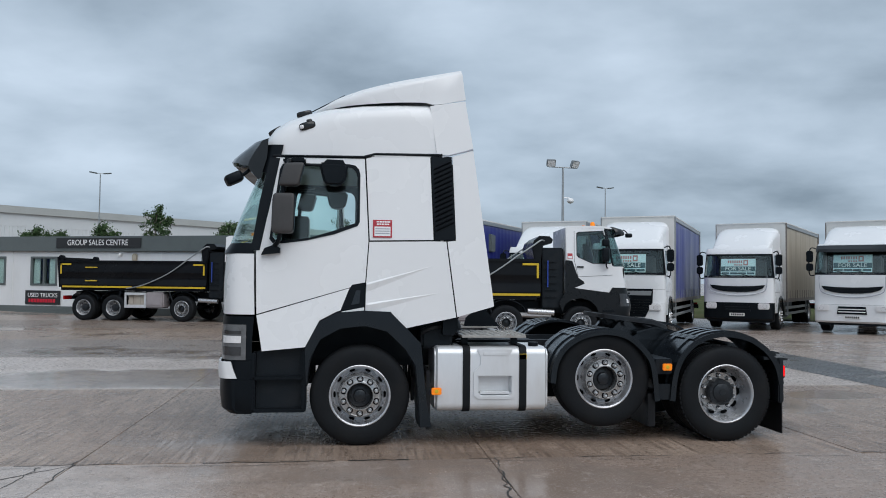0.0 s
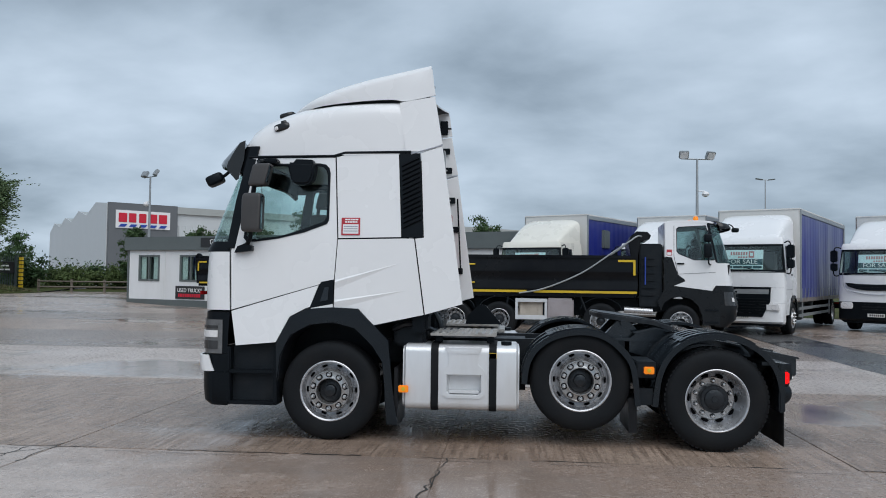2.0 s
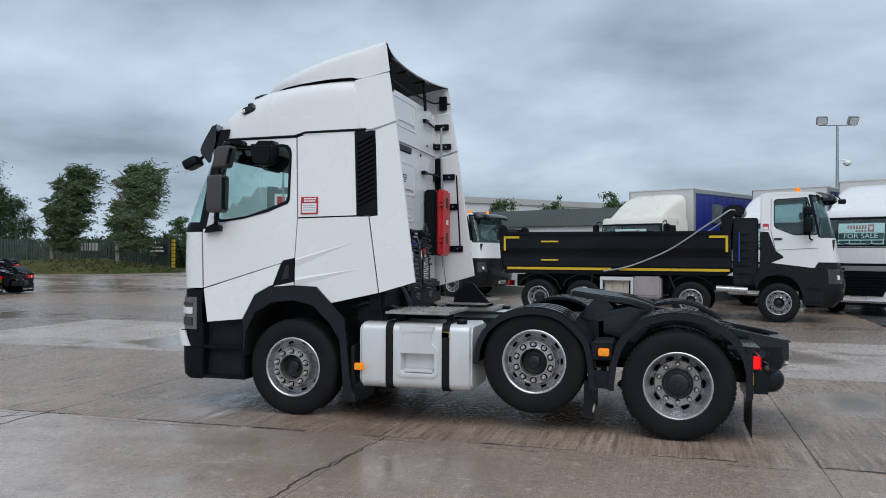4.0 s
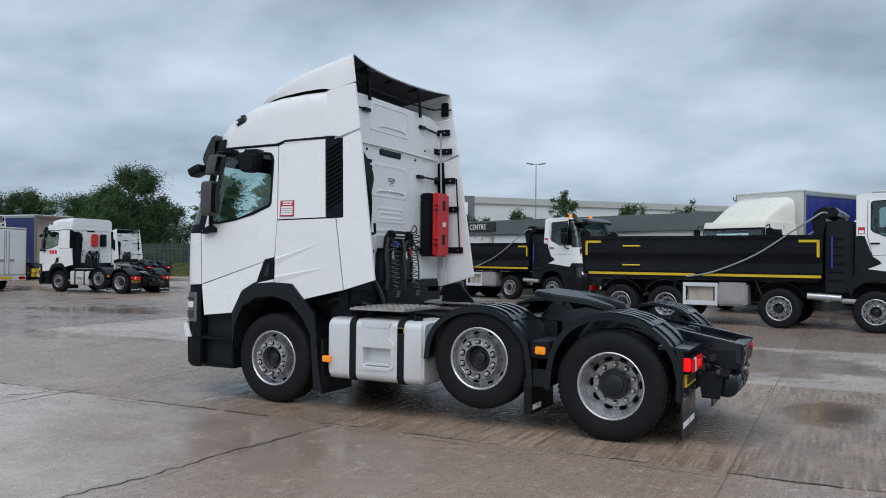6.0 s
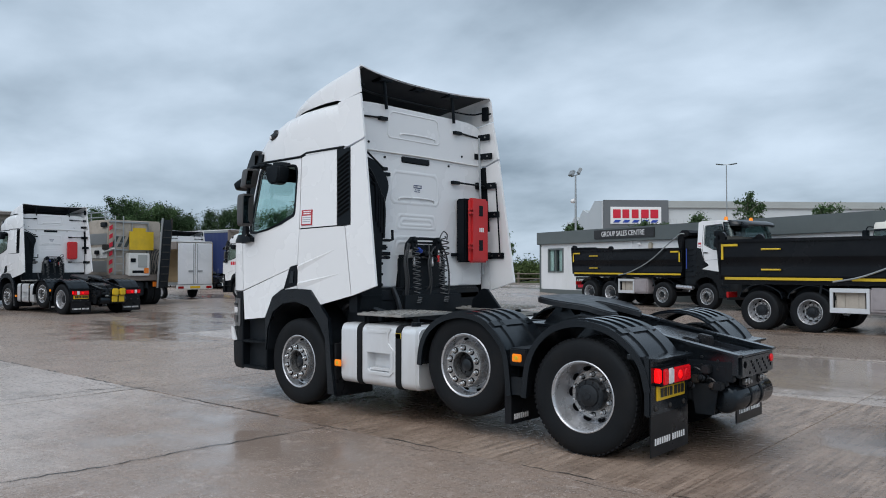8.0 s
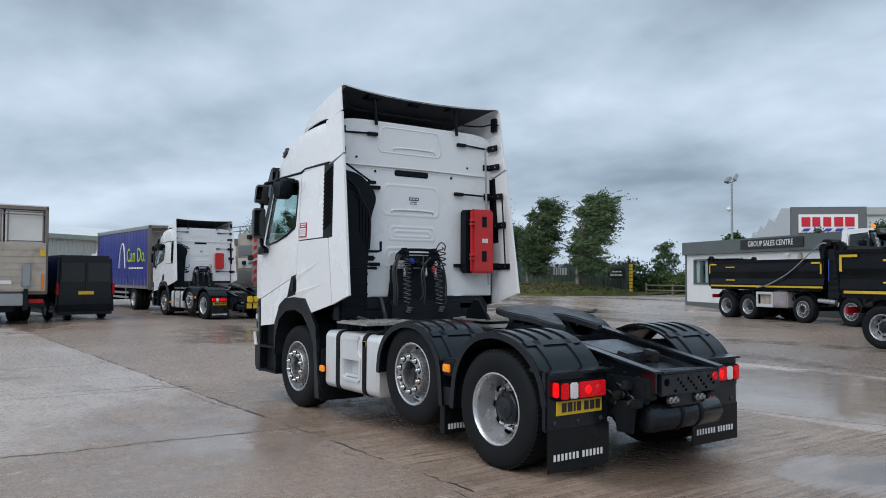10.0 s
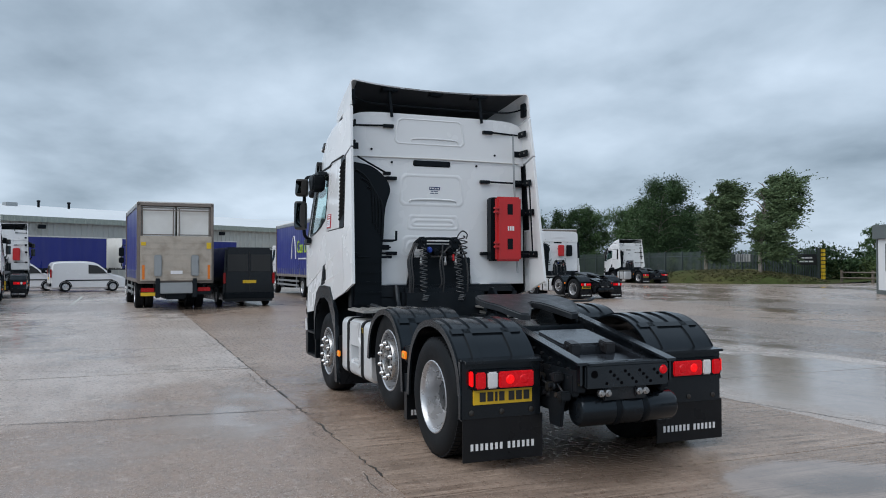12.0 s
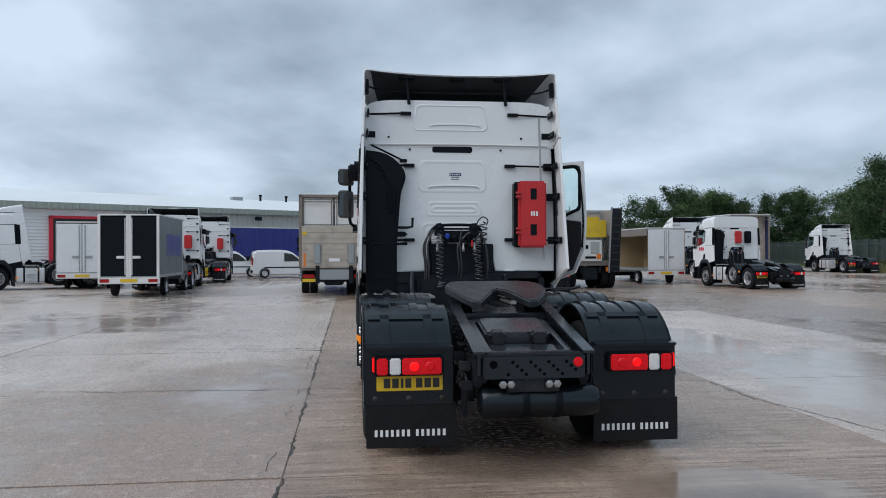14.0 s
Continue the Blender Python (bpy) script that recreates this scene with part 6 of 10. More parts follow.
def cab_interior(root):
    b = B()
    box(b, -1.0, 0.30, -1.12, 1.12, 1.36, 1.42)
    part("cab_floor", b, "cabin", root)
    b = B()
    prism(b, [(-1.32, 1.42), (-1.32, 1.93), (-1.15, 2.02), (-0.85, 1.98), (-0.78, 1.80), (-0.85, 1.42)], "y", -1.08, 1.08, 0.03)
    dash = part("dashboard", b, "cabin", root)
    b = B()
    lathe(b, [(0.205, -0.012), (0.222, 0), (0.205, 0.012), (0.19, 0)], (-0.66, 0.55, 2.0), (0.5, 0, 0.9), 28)
    for k in range(3):
        a_ = k * 2.1 + 0.5
        rod(b, (-0.66, 0.55, 2.0), (-0.66 + 0.17 * math.cos(a_), 0.55 + 0.2 * math.sin(a_), 2.0 - 0.095 * math.cos(a_)), 0.018, 6)
    part("steering_wheel", b, "plastic", dash)
    for y in (-0.55, 0.55):
        b = B()
        box(b, -0.42, 0.10, y - 0.26, y + 0.26, 1.62, 1.78, 0.06, seg=3)
        prism(b, [(0.02, 1.72), (0.14, 2.36), (0.22, 2.36), (0.20, 1.72)], "y", y - 0.25, y + 0.25, 0.05)
        box(b, 0.13, 0.23, y - 0.14, y + 0.14, 2.38, 2.58, 0.04)
        box(b, -0.3, 0.05, y - 0.2, y + 0.2, 1.42, 1.62)
        part("cab_seat", b, "seatcloth", root)
    b = B()
    box(b, 0.36, 0.40, -1.14, 1.14, 1.42, 2.88)
    part("bulkhead", b, "headliner", root)
    b = B()
    box(b, -0.84, 0.38, -1.10, 1.10, 2.86, 2.885)
    part("headlining", b, "headliner", root)
    b = B()
    box(b, -0.93, -0.86, -0.2, 0.2, 2.66, 2.78, 0.02)
    part("interior_mirror", b, "plastic", root)


def open_door(root):
    """The far door, swung out on its front hinge."""
    hinge = pose(-1.02, HW - 0.02, 0, 0, 0, 40)
    win = list(SIDE_WINDOW)
    out = [(0.015, 2.872), (0.062, 2.04), (0.035, 1.625), (-0.12, 1.30), (-0.40, 1.20), (-0.545, 0.985), (-0.96, 0.945), (-1.02, 1.305), (-1.035, 1.9), (-0.99, 2.22), (-0.865, 2.872)]
    sh = lambda ps: [(x + 1.02, z) for x, z in ps]
    b = B()
    prism(b, sh(out), "y", -0.02, 0.02, holes=[sh(win)])
    d = part("open_door", b, "white", root, "white driver door standing open", hinge)
    b = B()
    inner = [(0.0, 2.02), (0.0, 1.66), (-0.14, 1.35), (-0.42, 1.26), (-0.90, 1.1), (-0.96, 1.9), (-0.90, 2.0), (-0.5, 2.0), (-0.30, 2.06)]
    prism(b, sh(inner), "y", -0.06, -0.02, 0.015)
    part("door_trim", b, "darkcabin", d)
    b = B()
    o2 = [(x + (0.045 if x > -0.45 else -0.03), z + (0.045 if z > 2.45 else -0.03)) for x, z in win]
    prism(b, sh(o2), "y", -0.026, 0.024, holes=[sh(win)])
    part("window_rubber", b, "plastic", d)
    b = B()
    prism(b, sh(win), "y", -0.003, 0.003)
    g = part("window", b, "glass", d)
    g.visible_shadow = False
    b = B()
    tube(b, [(0.98, -0.025, 2.8), (1.05, -0.03, 2.1), (1.03, -0.03, 1.66)], 0.012, 6)
    part("door_seal", b, "plastic", d)


def fire_box(root, y0, m="red"):
    b = B()
    box(b, 0.835, 0.985, y0 - 0.04, y0 + 0.32, 1.655, 2.465, 0.02)
    f = part("extinguisher_box", b, "plastic", root, "red and black plastic fire extinguisher box")
    b = B()
    box(b, 0.98, 1.065, y0, y0 + 0.35, 1.65, 2.47, 0.025)
    lid = part("lid", b, m, f, "red plastic lid")
    for z in (1.80, 2.24):
        b = B()
        box(b, 1.06, 1.068, y0 + 0.145, y0 + 0.225, z, z + 0.14, 0.003)
        part("recess", b, "plastic", lid)
        b = B()
        box(b, 1.02, 1.085, y0 - 0.03, y0 + 0.03, z + 0.02, z + 0.05, 0.006); box(b, 1.02, 1.085, y0 - 0.03, y0 + 0.03, z + 0.07, z + 0.10, 0.006)
        part("catch", b, m, lid)
    b = B()
    bars(b, (0.02, 0.02, 0.025), 1.066, y0 + 0.15, 2.04, 0.055, 0.012)
    part("printed_bar", b, "letter", lid)


def tractor(name, m, label, group, kind="main"):
    """A tractor unit. main: the one walked round; kin: parked with doors shut; low: without roof spoiler and deflectors; short: two axles."""
    root = thing(name, m, label, "lorry", group)
    short = kind == "short"
    main = {"main": "main", "low": "low"}.get(kind)
    cab_side(root, -1, "low" if kind == "low" else None)
    cab_side(root, 1, "low" if kind == "low" else ("main" if kind == "main" else None))
    if kind == "main":
        open_door(root)
    for s in (-1, 1):
        mirrors(root, s)
    cab_front(root)
    roof(root, kind != "low")
    rear_wall(root)
    air_lines(root)
    chassis(root)
    fifth_wheel(root)
    cab_interior(root)
    for s in (-1, 1):
        fuel_tank(root, s)
        if not short:
            mudguard(root, MIDF, s)
            wheel(root, 2.51, s * (HW - 0.045), 0.655, "front", s)
        mudguard(root, REARF, s, rear=True)
        tail_end(root, s, s < 0, True)
        wheel(root, 0, s * (HW - 0.040), 0.497, "front", s)
        wheel(root, 3.82, s * (HW - 0.01), 0.497, "rear", s, True)
        b = B()
        box(b, 2.98, 3.06, -HW + 0.05 if s < 0 else HW - 0.69, -HW + 0.69 if s < 0 else HW - 0.05, 0.16, 0.50, 0.004)
        if not short:
            fl = part("mud_flap", b, "flap", root)
            b = B()
            bars(b, (0.022,) * 7, 3.06, (-HW if s < 0 else HW - 0.69) + 0.09, 0.20, 0.05, 0.012)
            tagged(part("printed_bar", b, "letter", fl), kind="stuff")
        else:
            b.free()
        for x, z in ((0.76, 0.545), (3.165, 0.78)):
            b = B()
            box(b, x - 0.05, x + 0.05, s * (HW + 0.012) - 0.012, s * (HW + 0.012) + 0.012, z - 0.036, z + 0.036, 0.008)
            mk = part("side_marker", b, "amber", root)
            b = B()
            lathe(b, [(0, 0.004), (0.018, 0.003), (0.02, 0)], (x, s * (HW + 0.024), z), (0, s, 0), 12)
            part("bulb", b, "yellow", mk)
        b = B()
        box(b, 0.66, 0.70, s * (HW - 0.30) - 0.28, s * (HW - 0.30) + 0.28, 0.16, 0.75, 0.005)
        part("front_mud_flap", b, "flap", root)
        b = B()
        prism(b, [(3.08, 0.44), (3.21, 0.44), (3.21, 0.60), (3.08, 0.60)], "y", s * (HW - 0.06), s * (HW - 0.02))
        box(b, 3.05, 3.24, min(s * 0.7, s * (HW - 0.03)), max(s * 0.7, s * (HW - 0.03)), 0.70, 0.86, 0.01)
        part("mudguard_bracket", b, "chassis", root)
    # black intake flap on the far side of the deck
    b = B()
    prism(b, [(1.28, 1.10), (1.30, 1.20), (1.45, 1.335), (1.52, 1.33), (1.72, 1.10)], "y", 0.42, 0.46, 0.006)
    part("exhaust_shield", b, "plastic", root)
    b = B()
    box(b, 0.80, 1.75, 0.46, 1.2, 1.00, 1.04, 0.005)
    part("exhaust_cover", b, "tread", root)
    if kind == "main":
        fire_box(root, 0.70)
        b = B()
        box(b, 0.105, 0.295, -HW - 0.0115, -HW + 0.002, 2.075, 2.252, 0.001)
        warp(b, tumble)
        st = part("sticker", b, "sticker", root, "small red and white printed sticker")
        b = B()
        box(b, 0.12, 0.28, -HW - 0.0125, -HW - 0.0110, 2.09, 2.185)
        warp(b, tumble)
        part("sticker_panel", b, "paper", st)
        b = B()
        bars(b, (0.028, 0.022, 0.02, 0.02, 0.03), 0.14, -HW - 0.0115, 2.226, 0.014, 0.004, "y", 0.0015)
        bars(b, (0.022, 0.02, 0.025, 0.022, 0.02), 0.142, -HW - 0.0115, 2.202, 0.014, 0.004, "y", 0.0015)
        warp(b, tumble)
        part("printed_bar", b, "letter", st)
        b = B()
        for z in (2.158, 2.135, 2.112):
            box(b, 0.128, 0.272, -HW - 0.0135, -HW - 0.0124, z, z + 0.009)
        warp(b, tumble)
        part("ruled_line", b, "greyband", st)
        # thin poles by the deflector
        b = B()
        tube(b, [(0.96, 0.98, 3.27), (0.96, 0.99, 2.9), (0.965, 1.0, 2.5), (0.97, 1.03, 1.66), (0.98, 1.03, 1.50)], 0.013, 8)
        part("conduit", b, "galv", root)
        b = B()
        rod(b, (1.12, 1.13, 2.68), (1.17, 1.15, 1.74), 0.010, 8)
        part("pole", b, "plastic", root)
    return root


main_tractor = tractor("tractor_unit", pose(0, 9.585, 0), "white tractor unit with roof spoiler, standing on the wet yard", "parked tractor units")

# ---- buildings round the yard ----
def on_wall(ox, oy, deg):
    return pose(ox, oy, 0, 0, 0, deg)


def text_part(text, size, mat, parent, x, y, z, depth=0.01, width=None):
    me = writing(text, size, depth)
    me.materials.append(M[mat])
    w = max(v.co.x for v in me.vertices) - min(v.co.x for v in me.vertices)
    s = width / w if width else 1.0
    ob = new("lettering", me)
    ob.parent = parent
    ob.matrix_basis = Matrix.Translation((x, y, z)) @ Matrix.Rotation(radians(90), 4, "X") @ Matrix.Diagonal((s, 1, 1, 1))
    return ob


# sales office: a flat-roofed cabin of white panels under a deep grey fascia; local x along the front, front faces -y
office = thing("sales_office", on_wall(-17.9, 40.0, -22), "single-storey white panelled sales office with grey fascia", "building")
L, D, H = 25.0, 8.0, 3.47
WIN = [(0.85, 2.2), (3.68, 5.03), (12.5, 13.7), (18.0, 19.2)]
b = B()
prism(b, [(0, 0.30), (L, 0.30), (L, 2.80), (0, 2.80)], "y", 0, 0.14, holes=[[(a_, 1.29), (c_, 1.29), (c_, 2.51), (a_, 2.51)] for a_, c_ in WIN])
part("wall", b, "whitewall", office)
b = B()
box(b, 0, 0.14, 0.14, D, 0.30, 2.80); box(b, L - 0.14, L, 0.14, D, 0.30, 2.80); box(b, 0.14, L - 0.14, D - 0.14, D, 0.30, 2.80)
part("wall", b, "whitewall", office)
b = B()
box(b, -0.03, L + 0.03, -0.03, D, -0.05, 0.32, 0.01)
part("plinth", b, "greyfascia", office)
b = B()
box(b, -0.12, L + 0.12, -0.16, D + 0.1, 2.79, H, 0.02)
part("fascia", b, "greyfascia", office)
b = B()
box(b, -0.02, 0.12, -0.035, 0.0, 0.3, 2.8, 0.01)
part("corner_post", b, "greyfascia", office)
for k in range(1, 10):
    b = B()
    box(b, 2.6 * k - 0.05, 2.6 * k + 0.05, -0.025, 0.0, 0.32, 2.79, 0.006)
    part("cover_strip", b, "whitewall", office)
for a_, c_ in WIN:
    b = B()
    for x0, x1, z0, z1 in ((a_ - 0.05, c_ + 0.05, 2.47, 2.56), (a_ - 0.05, c_ + 0.05, 1.24, 1.33), (a_ - 0.05, a_ + 0.05, 1.33, 2.47), (c_ - 0.05, c_ + 0.05, 1.33, 2.47), ((a_ + c_) / 2 - 0.04, (a_ + c_) / 2 + 0.04, 1.33, 2.47)):
        box(b, x0, x1, -0.04, 0.10, z0, z1, 0.005)
    w = part("window", b, "greyfascia", office)
    b = B()
    box(b, a_ + 0.05, c_ - 0.05, 0.04, 0.05, 1.33, 2.47)
    part("pane", b, "glass", w)
    b = B()
    box(b, a_ + 0.05, a_ + 0.40, 0.08, 0.11, 1.33, 2.47, 0.02); box(b, c_ - 0.46, c_ - 0.05, 0.08, 0.11, 1.33, 2.47, 0.02)
    part("curtain", b, "headliner", w)
b = B()
box(b, 0.14, L - 0.14, 1.8, 1.84, 0.3, 2.78)
part("inner_wall", b, "headliner", office)
b = B()
box(b, 5.15, 9.55, -0.21, -0.16, 2.95, 3.39, 0.005)
s = part("sign_board", b, "charcoal", office, "black sign board lettered GROUP SALES CENTRE")
text_part("GROUP SALES CENTRE", 0.36, "letter", s, 7.33, -0.215, 3.17, 0.004, 3.15)
b = B()
box(b, 3.4, 5.3, -0.05, -0.02, 0.38, 1.02, 0.005)
s = part("sign_board", b, "charcoal", office, "black sign board lettered USED TRUCKS")
text_part("USED TRUCKS", 0.27, "letter", s, 4.35, -0.055, 0.80, 0.004, 1.6)
b = B()
bars(b, (0.10, 0.14, 0.12, 0.12, 0.13, 0.12, 0.10, 0.11, 0.12, 0.12), 3.6, -0.053, 0.48, 0.16, 0.03, "y")
tagged(part("printed_bar", b, "signred", s), kind="stuff")
b = B()
box(b, 9.0, 9.28, -0.10, 0, 2.35, 2.70, 0.05)
part("alarm_box", b, "tan", office)
b = B()
lathe(b, [(0, 0), (0.07, 0.02), (0.07, 0.16), (0, 0.18)], (8.4, -0.02, 2.66), (0.2, -1, -0.3), 12)
part("camera_housing", b, "letter", office)


def ribbed_wall(bm, x0, x1, z0, z1, pitch=0.5, depth=0.06, y=0.0):
    n = int((x1 - x0) / pitch)
    prof = []
    for k in range(n):
        x = x0 + k * pitch
        prof += [(x, y), (x + pitch * 0.55, y), (x + pitch * 0.65, y - depth), (x + pitch * 0.9, y - depth)]
    prof.append((x1, y))
    sheet(bm, [[(px, py, z) for px, py in prof] for z in (z0, z1)])
    return bm


# the big warehouse behind, with its pale gabled flank
depot = thing("distribution_warehouse", Matrix.Translation((10.97, 1.2, 1.61)) @ Matrix.Scale(1.45, 4) @ Matrix.Translation((-8.57, -3.6, -1.61)) @ on_wall(-64.0, 123.5, 46), "huge grey-clad distribution warehouse behind the yard", "building")
b = B()
ribbed_wall(b, 2.8, 240, 0, 9.6, 1.2, 0.12)
part("wall", b, "cladlight", depot)
b = B()
box(b, 2.6, 240, -0.5, 0.4, 11.6, 12.8, 0.05)
part("fascia", b, "clad", depot)
b = B()
box(b, 2.8, 240, -0.05, 0.3, 9.6, 11.6)
part("wall_band", b, "cladlight", depot)
b = B()
box(b, 2.5, 13.9, -0.55, 0.2, 0, 12.9, 0.05)
part("end_bay", b, "clad_dark", depot, "dark grey cladding bay")
b = B()
# the flank runs back at a skew, under four gables
skew = lambda c: Vector((c.x + 0.176 * c.y, c.y, c.z))
GABLES = [p for k in range(4) for p in ((12.2 + 23.6 * k, 13.75), (24.4 + 23.6 * k, 12.2 if k < 3 else 11.8))]
prism(b, [(0, 0), (0, 12.75)] + GABLES + [(95.2, 0)], "x", 2.35, 2.49)
warp(b, skew)
part("gabled_flank", b, "cladlight", depot)
b = B()
prism(b, [(0.5, 11.9), (0.5, 12.65)] + [(y_ - 0.1, z_ - 0.1) for y_, z_ in GABLES] + [(94.5, 11.0)], "x", 2.5, 90)
warp(b, skew)
part("roof", b, "clad", depot)
b = B()
box(b, 3.6, 12.5, -0.75, -0.56, 8.8, 11.7)
s = part("sign_board", b, "letter", depot, "white fascia sign with red shapes")
for k, w in enumerate((1.35, 1.2, 1.2, 1.35, 1.4)):
    b = B()
    x = 4.0 + 1.64 * k
    box(b, x, x + w, -0.85, -0.76, 9.75, 11.25, 0.08)
    box(b, x + 0.4, x + w - 0.35, -0.87, -0.84, 10.1, 10.9)
    part("sign_shape", b, "signred", s)
for k in range(5):
    b = B()
    x = 4.0 + 1.64 * k
    prism(b, [(x, 9.0), (x + 1.0, 9.0), (x + 1.4, 9.45), (x + 0.4, 9.45)], "y", -0.85, -0.76)
    part("sign_shape", b, "signal_blue", s)

# workshop at the other end of the yard: ribbed walls, white roof
shop = thing("workshop_building", on_wall(-36.7, -60.2, 124), "long ribbed-metal workshop with a white sheet roof", "building")
b = B()
ribbed_wall(b, 56.5, 155, 0, 6.1, 0.6, 0.08)
part("wall", b, "cladsilver", shop)
b = B()
prof = [p_ for k in range(20) for p_ in ((0.0, 0.3 * k), (0.0, 0.3 * k + 0.2), (-0.04, 0.3 * k + 0.23), (-0.04, 0.3 * k + 0.28))] + [(0.0, 6.1)]
sheet(b, [[(x, y_, z_) for y_, z_ in prof] for x in (0, 56.5)])
part("wall", b, "whitewall", shop)
b = B()
prism(b, [(-0.5, 6.1), (-0.5, 6.3), (26, 9.3), (52, 6.3), (52, 6.1)], "x", -2, 157)
part("roof", b, "roofwhite", shop)
b = B()
ribbed_wall(b, -1, 156, 5.75, 6.30, 0.6, 0.05, -0.52)
part("gutter_fascia", b, "cladgreen", shop)
b = B()
box(b, 50.2, 55, -0.15, 0.1, 0, 4.9)
d = part("roller_door", b, "ink", shop)
b = B()
box(b, 49.9, 50.2, -0.3, 0, 0, 5.1); box(b, 54.9, 55.2, -0.3, 0, 0, 5.1); box(b, 49.9, 55.2, -0.3, 0, 4.85, 5.1)
part("door_surround", b, "signred", d)
for x, r_, h in ((82.5, 0.22, 1.1), (86.5, 0.22, 1.1)):
    b = B()
    lathe(b, [(r_ * 0.7, 0), (r_ * 0.7, h * 0.8), (r_, h * 0.8), (r_, h), (0, h)], (x, 22, 8.6), (0, 0, 1), 12)
    part("flue", b, "plastic", shop)
b = B()
box(b, 78, 79.4, 21, 22, 8.6, 9.2, 0.05)
part("roof_unit", b, "galv", shop)
for x in (30, 58, 70, 92):
    b = B()
    box(b, x, x + 0.7, -0.9, -0.5, 5.1, 5.5, 0.05)
    part("floodlight", b, "plastic", shop)


# ---- lamp columns ----
def lamp_column(x, y, h, turn, flood=True, dome=False):
    z0 = bank(x, y)
    t = thing("lamp_column", pose(x, y, z0, 0, 0, turn), "galvanised lamp column with twin floodlights", "street lamp", "yard lamp columns")
    b = B()
    rod(b, (0, 0, 0), (0, 0, h), 0.11, 10, 0.055)
    part("column", b, "galv", t)
    b = B()
    rod(b, (-0.85, 0, h), (0.85, 0, h), 0.035, 6)
    part("cross_arm", b, "galv", t)
    for s_ in (-1, 1):
        b = B()
        if flood:
            box(b, -0.25, 0.25, -0.10, 0.10, -0.20, 0.20, 0.03, pose(s_ * 0.72, 0, h + 0.22, 30, 0, 12 * s_))
        else:
            box(b, -0.45, 0.45, -0.16, 0.16, -0.06, 0.06, 0.04, pose(s_ * 0.75, 0, h + 0.05, 0, -8 * s_, 0))
        hd = part("lamp_head", b, "galv" if flood else "greyfascia", t)
        b = B()
        if flood:
            box(b, -0.21, 0.21, -0.11, -0.095, -0.16, 0.16, 0.01, pose(s_ * 0.72, 0, h + 0.22, 30, 0, 12 * s_))
            part("glass", b, "clear", hd)
        else:
            b.free()
    if dome:
        b = B()
        rod(b, (0, 0, h * 0.79), (0.42, 0, h * 0.79), 0.03, 6)
        lathe(b, [(0.05, 0.15), (0.16, 0.1), (0.2, 0), (0.15, -0.1), (0, -0.16)], (0.46, 0, h * 0.77), (0, 0, 1), 14)
        part("camera_dome", b, "letter", t)


lamp_column(11.6, 43.0, 8.0, 10, True, True)
lamp_column(31.3, 95.0, 13.0, 12, False)
lamp_column(-28.4, 94.6, 13.2, 25, False)
lamp_column(-21.0, 48.9, 7.45, 142, True, True)

# ---- fences ----
fence = thing("palisade_fence", Matrix(), "tall green-grey steel palisade fence", "fence")
p0, p1 = Vector((-30.2, 49.6, 0)), Vector((-88.0, 55.5, 0))
along = (p1 - p0).normalized()
FH = 2.35
SLAT = B()
box(SLAT, -0.035, 0.035, -0.012, 0.012, 0, FH - 0.12)
prism(SLAT, [(-0.035, FH - 0.12), (0.035, FH - 0.12), (0.012, FH), (-0.012, FH)], "y", -0.012, 0.012)
SLAT = finish(SLAT, "slat"); SLAT.materials.append(M["palisade"])
POST = B()
box(POST, -0.06, 0.06, 0.02, 0.12, -0.3, FH + 0.05, 0.01)
POST = finish(POST, "post"); POST.materials.append(M["palisade"])
turn = math.degrees(math.atan2(along.y, along.x))
k = 0
while k * 0.17 < (p1 - p0).length and k < 290:
    p = p0 + along * (k * 0.17)
    part("slat", SLAT, "", fence, "", pose(p.x, p.y, bank(p.x, p.y), 0, 0, turn))
    if k % 16 == 0:
        part("post", POST, "", fence, "", pose(p.x, p.y, bank(p.x, p.y), 0, 0, turn))
    k += 1
for z in (0.35, 1.95):
    b = B()
    a_, c_ = p0, p0 + along * (k * 0.17)
    tube(b, [(a_.x, a_.y, bank(a_.x, a_.y) + z), (c_.x, c_.y, bank(c_.x, c_.y) + z)], 0.03, 4, smooth=False)
    part("rail", b, "palisade", fence)
b = B()
box(b, -6.7, -4.9, -0.06, -0.03, 1.15, 1.75)
sb = part("gate_board", b, "greyfascia", fence, "", pose(p0.x, p0.y, 0.55, 0, 0, 15))
b = B()
bars(b, (0.16, 0.16, 0.05, 0.16, 0.16, 0.16), -6.3, -0.065, 1.2, 0.55, 0.07, "y", 0.01)
part("printed_bar", b, "letter", sb)
b = B()
box(b, -1.55, -0.15, -0.10, -0.06, 1.1, 1.85, 0.01)
sb = part("gate_board", b, "charcoal", fence, "black notice board with white print", pose(p0.x, p0.y, 0.40, 0, 0, 15))
b = B()
bars(b, (0.2, 0.25, 0.2), -1.2, -0.10, 1.55, 0.10, 0.05, "y", 0.01); bars(b, (0.3, 0.25, 0.3), -1.35, -0.10, 1.3, 0.10, 0.06, "y", 0.01)
part("printed_bar", b, "letter", sb)

pole = thing("height_post", pose(-29.9, 49.6, bank(-29.9, 49.6)), "yellow and black banded gate post", "post")
for k in range(9):
    b = B()
    box(b, -0.10, 0.10, -0.10, 0.10, 0.26 * k, 0.26 * k + 0.255, 0.01)
    if k % 2:
        box(b, -0.105, 0.105, -0.105, 0.105, 0.26 * k + 0.08, 0.26 * k + 0.12)
    part("band", b, "yellow", pole)
    b = B()
    box(b, -0.108, 0.108, -0.108, 0.108, 0.26 * k + 0.20, 0.26 * k + 0.25)
    part("stripe", b, "ink", pole)

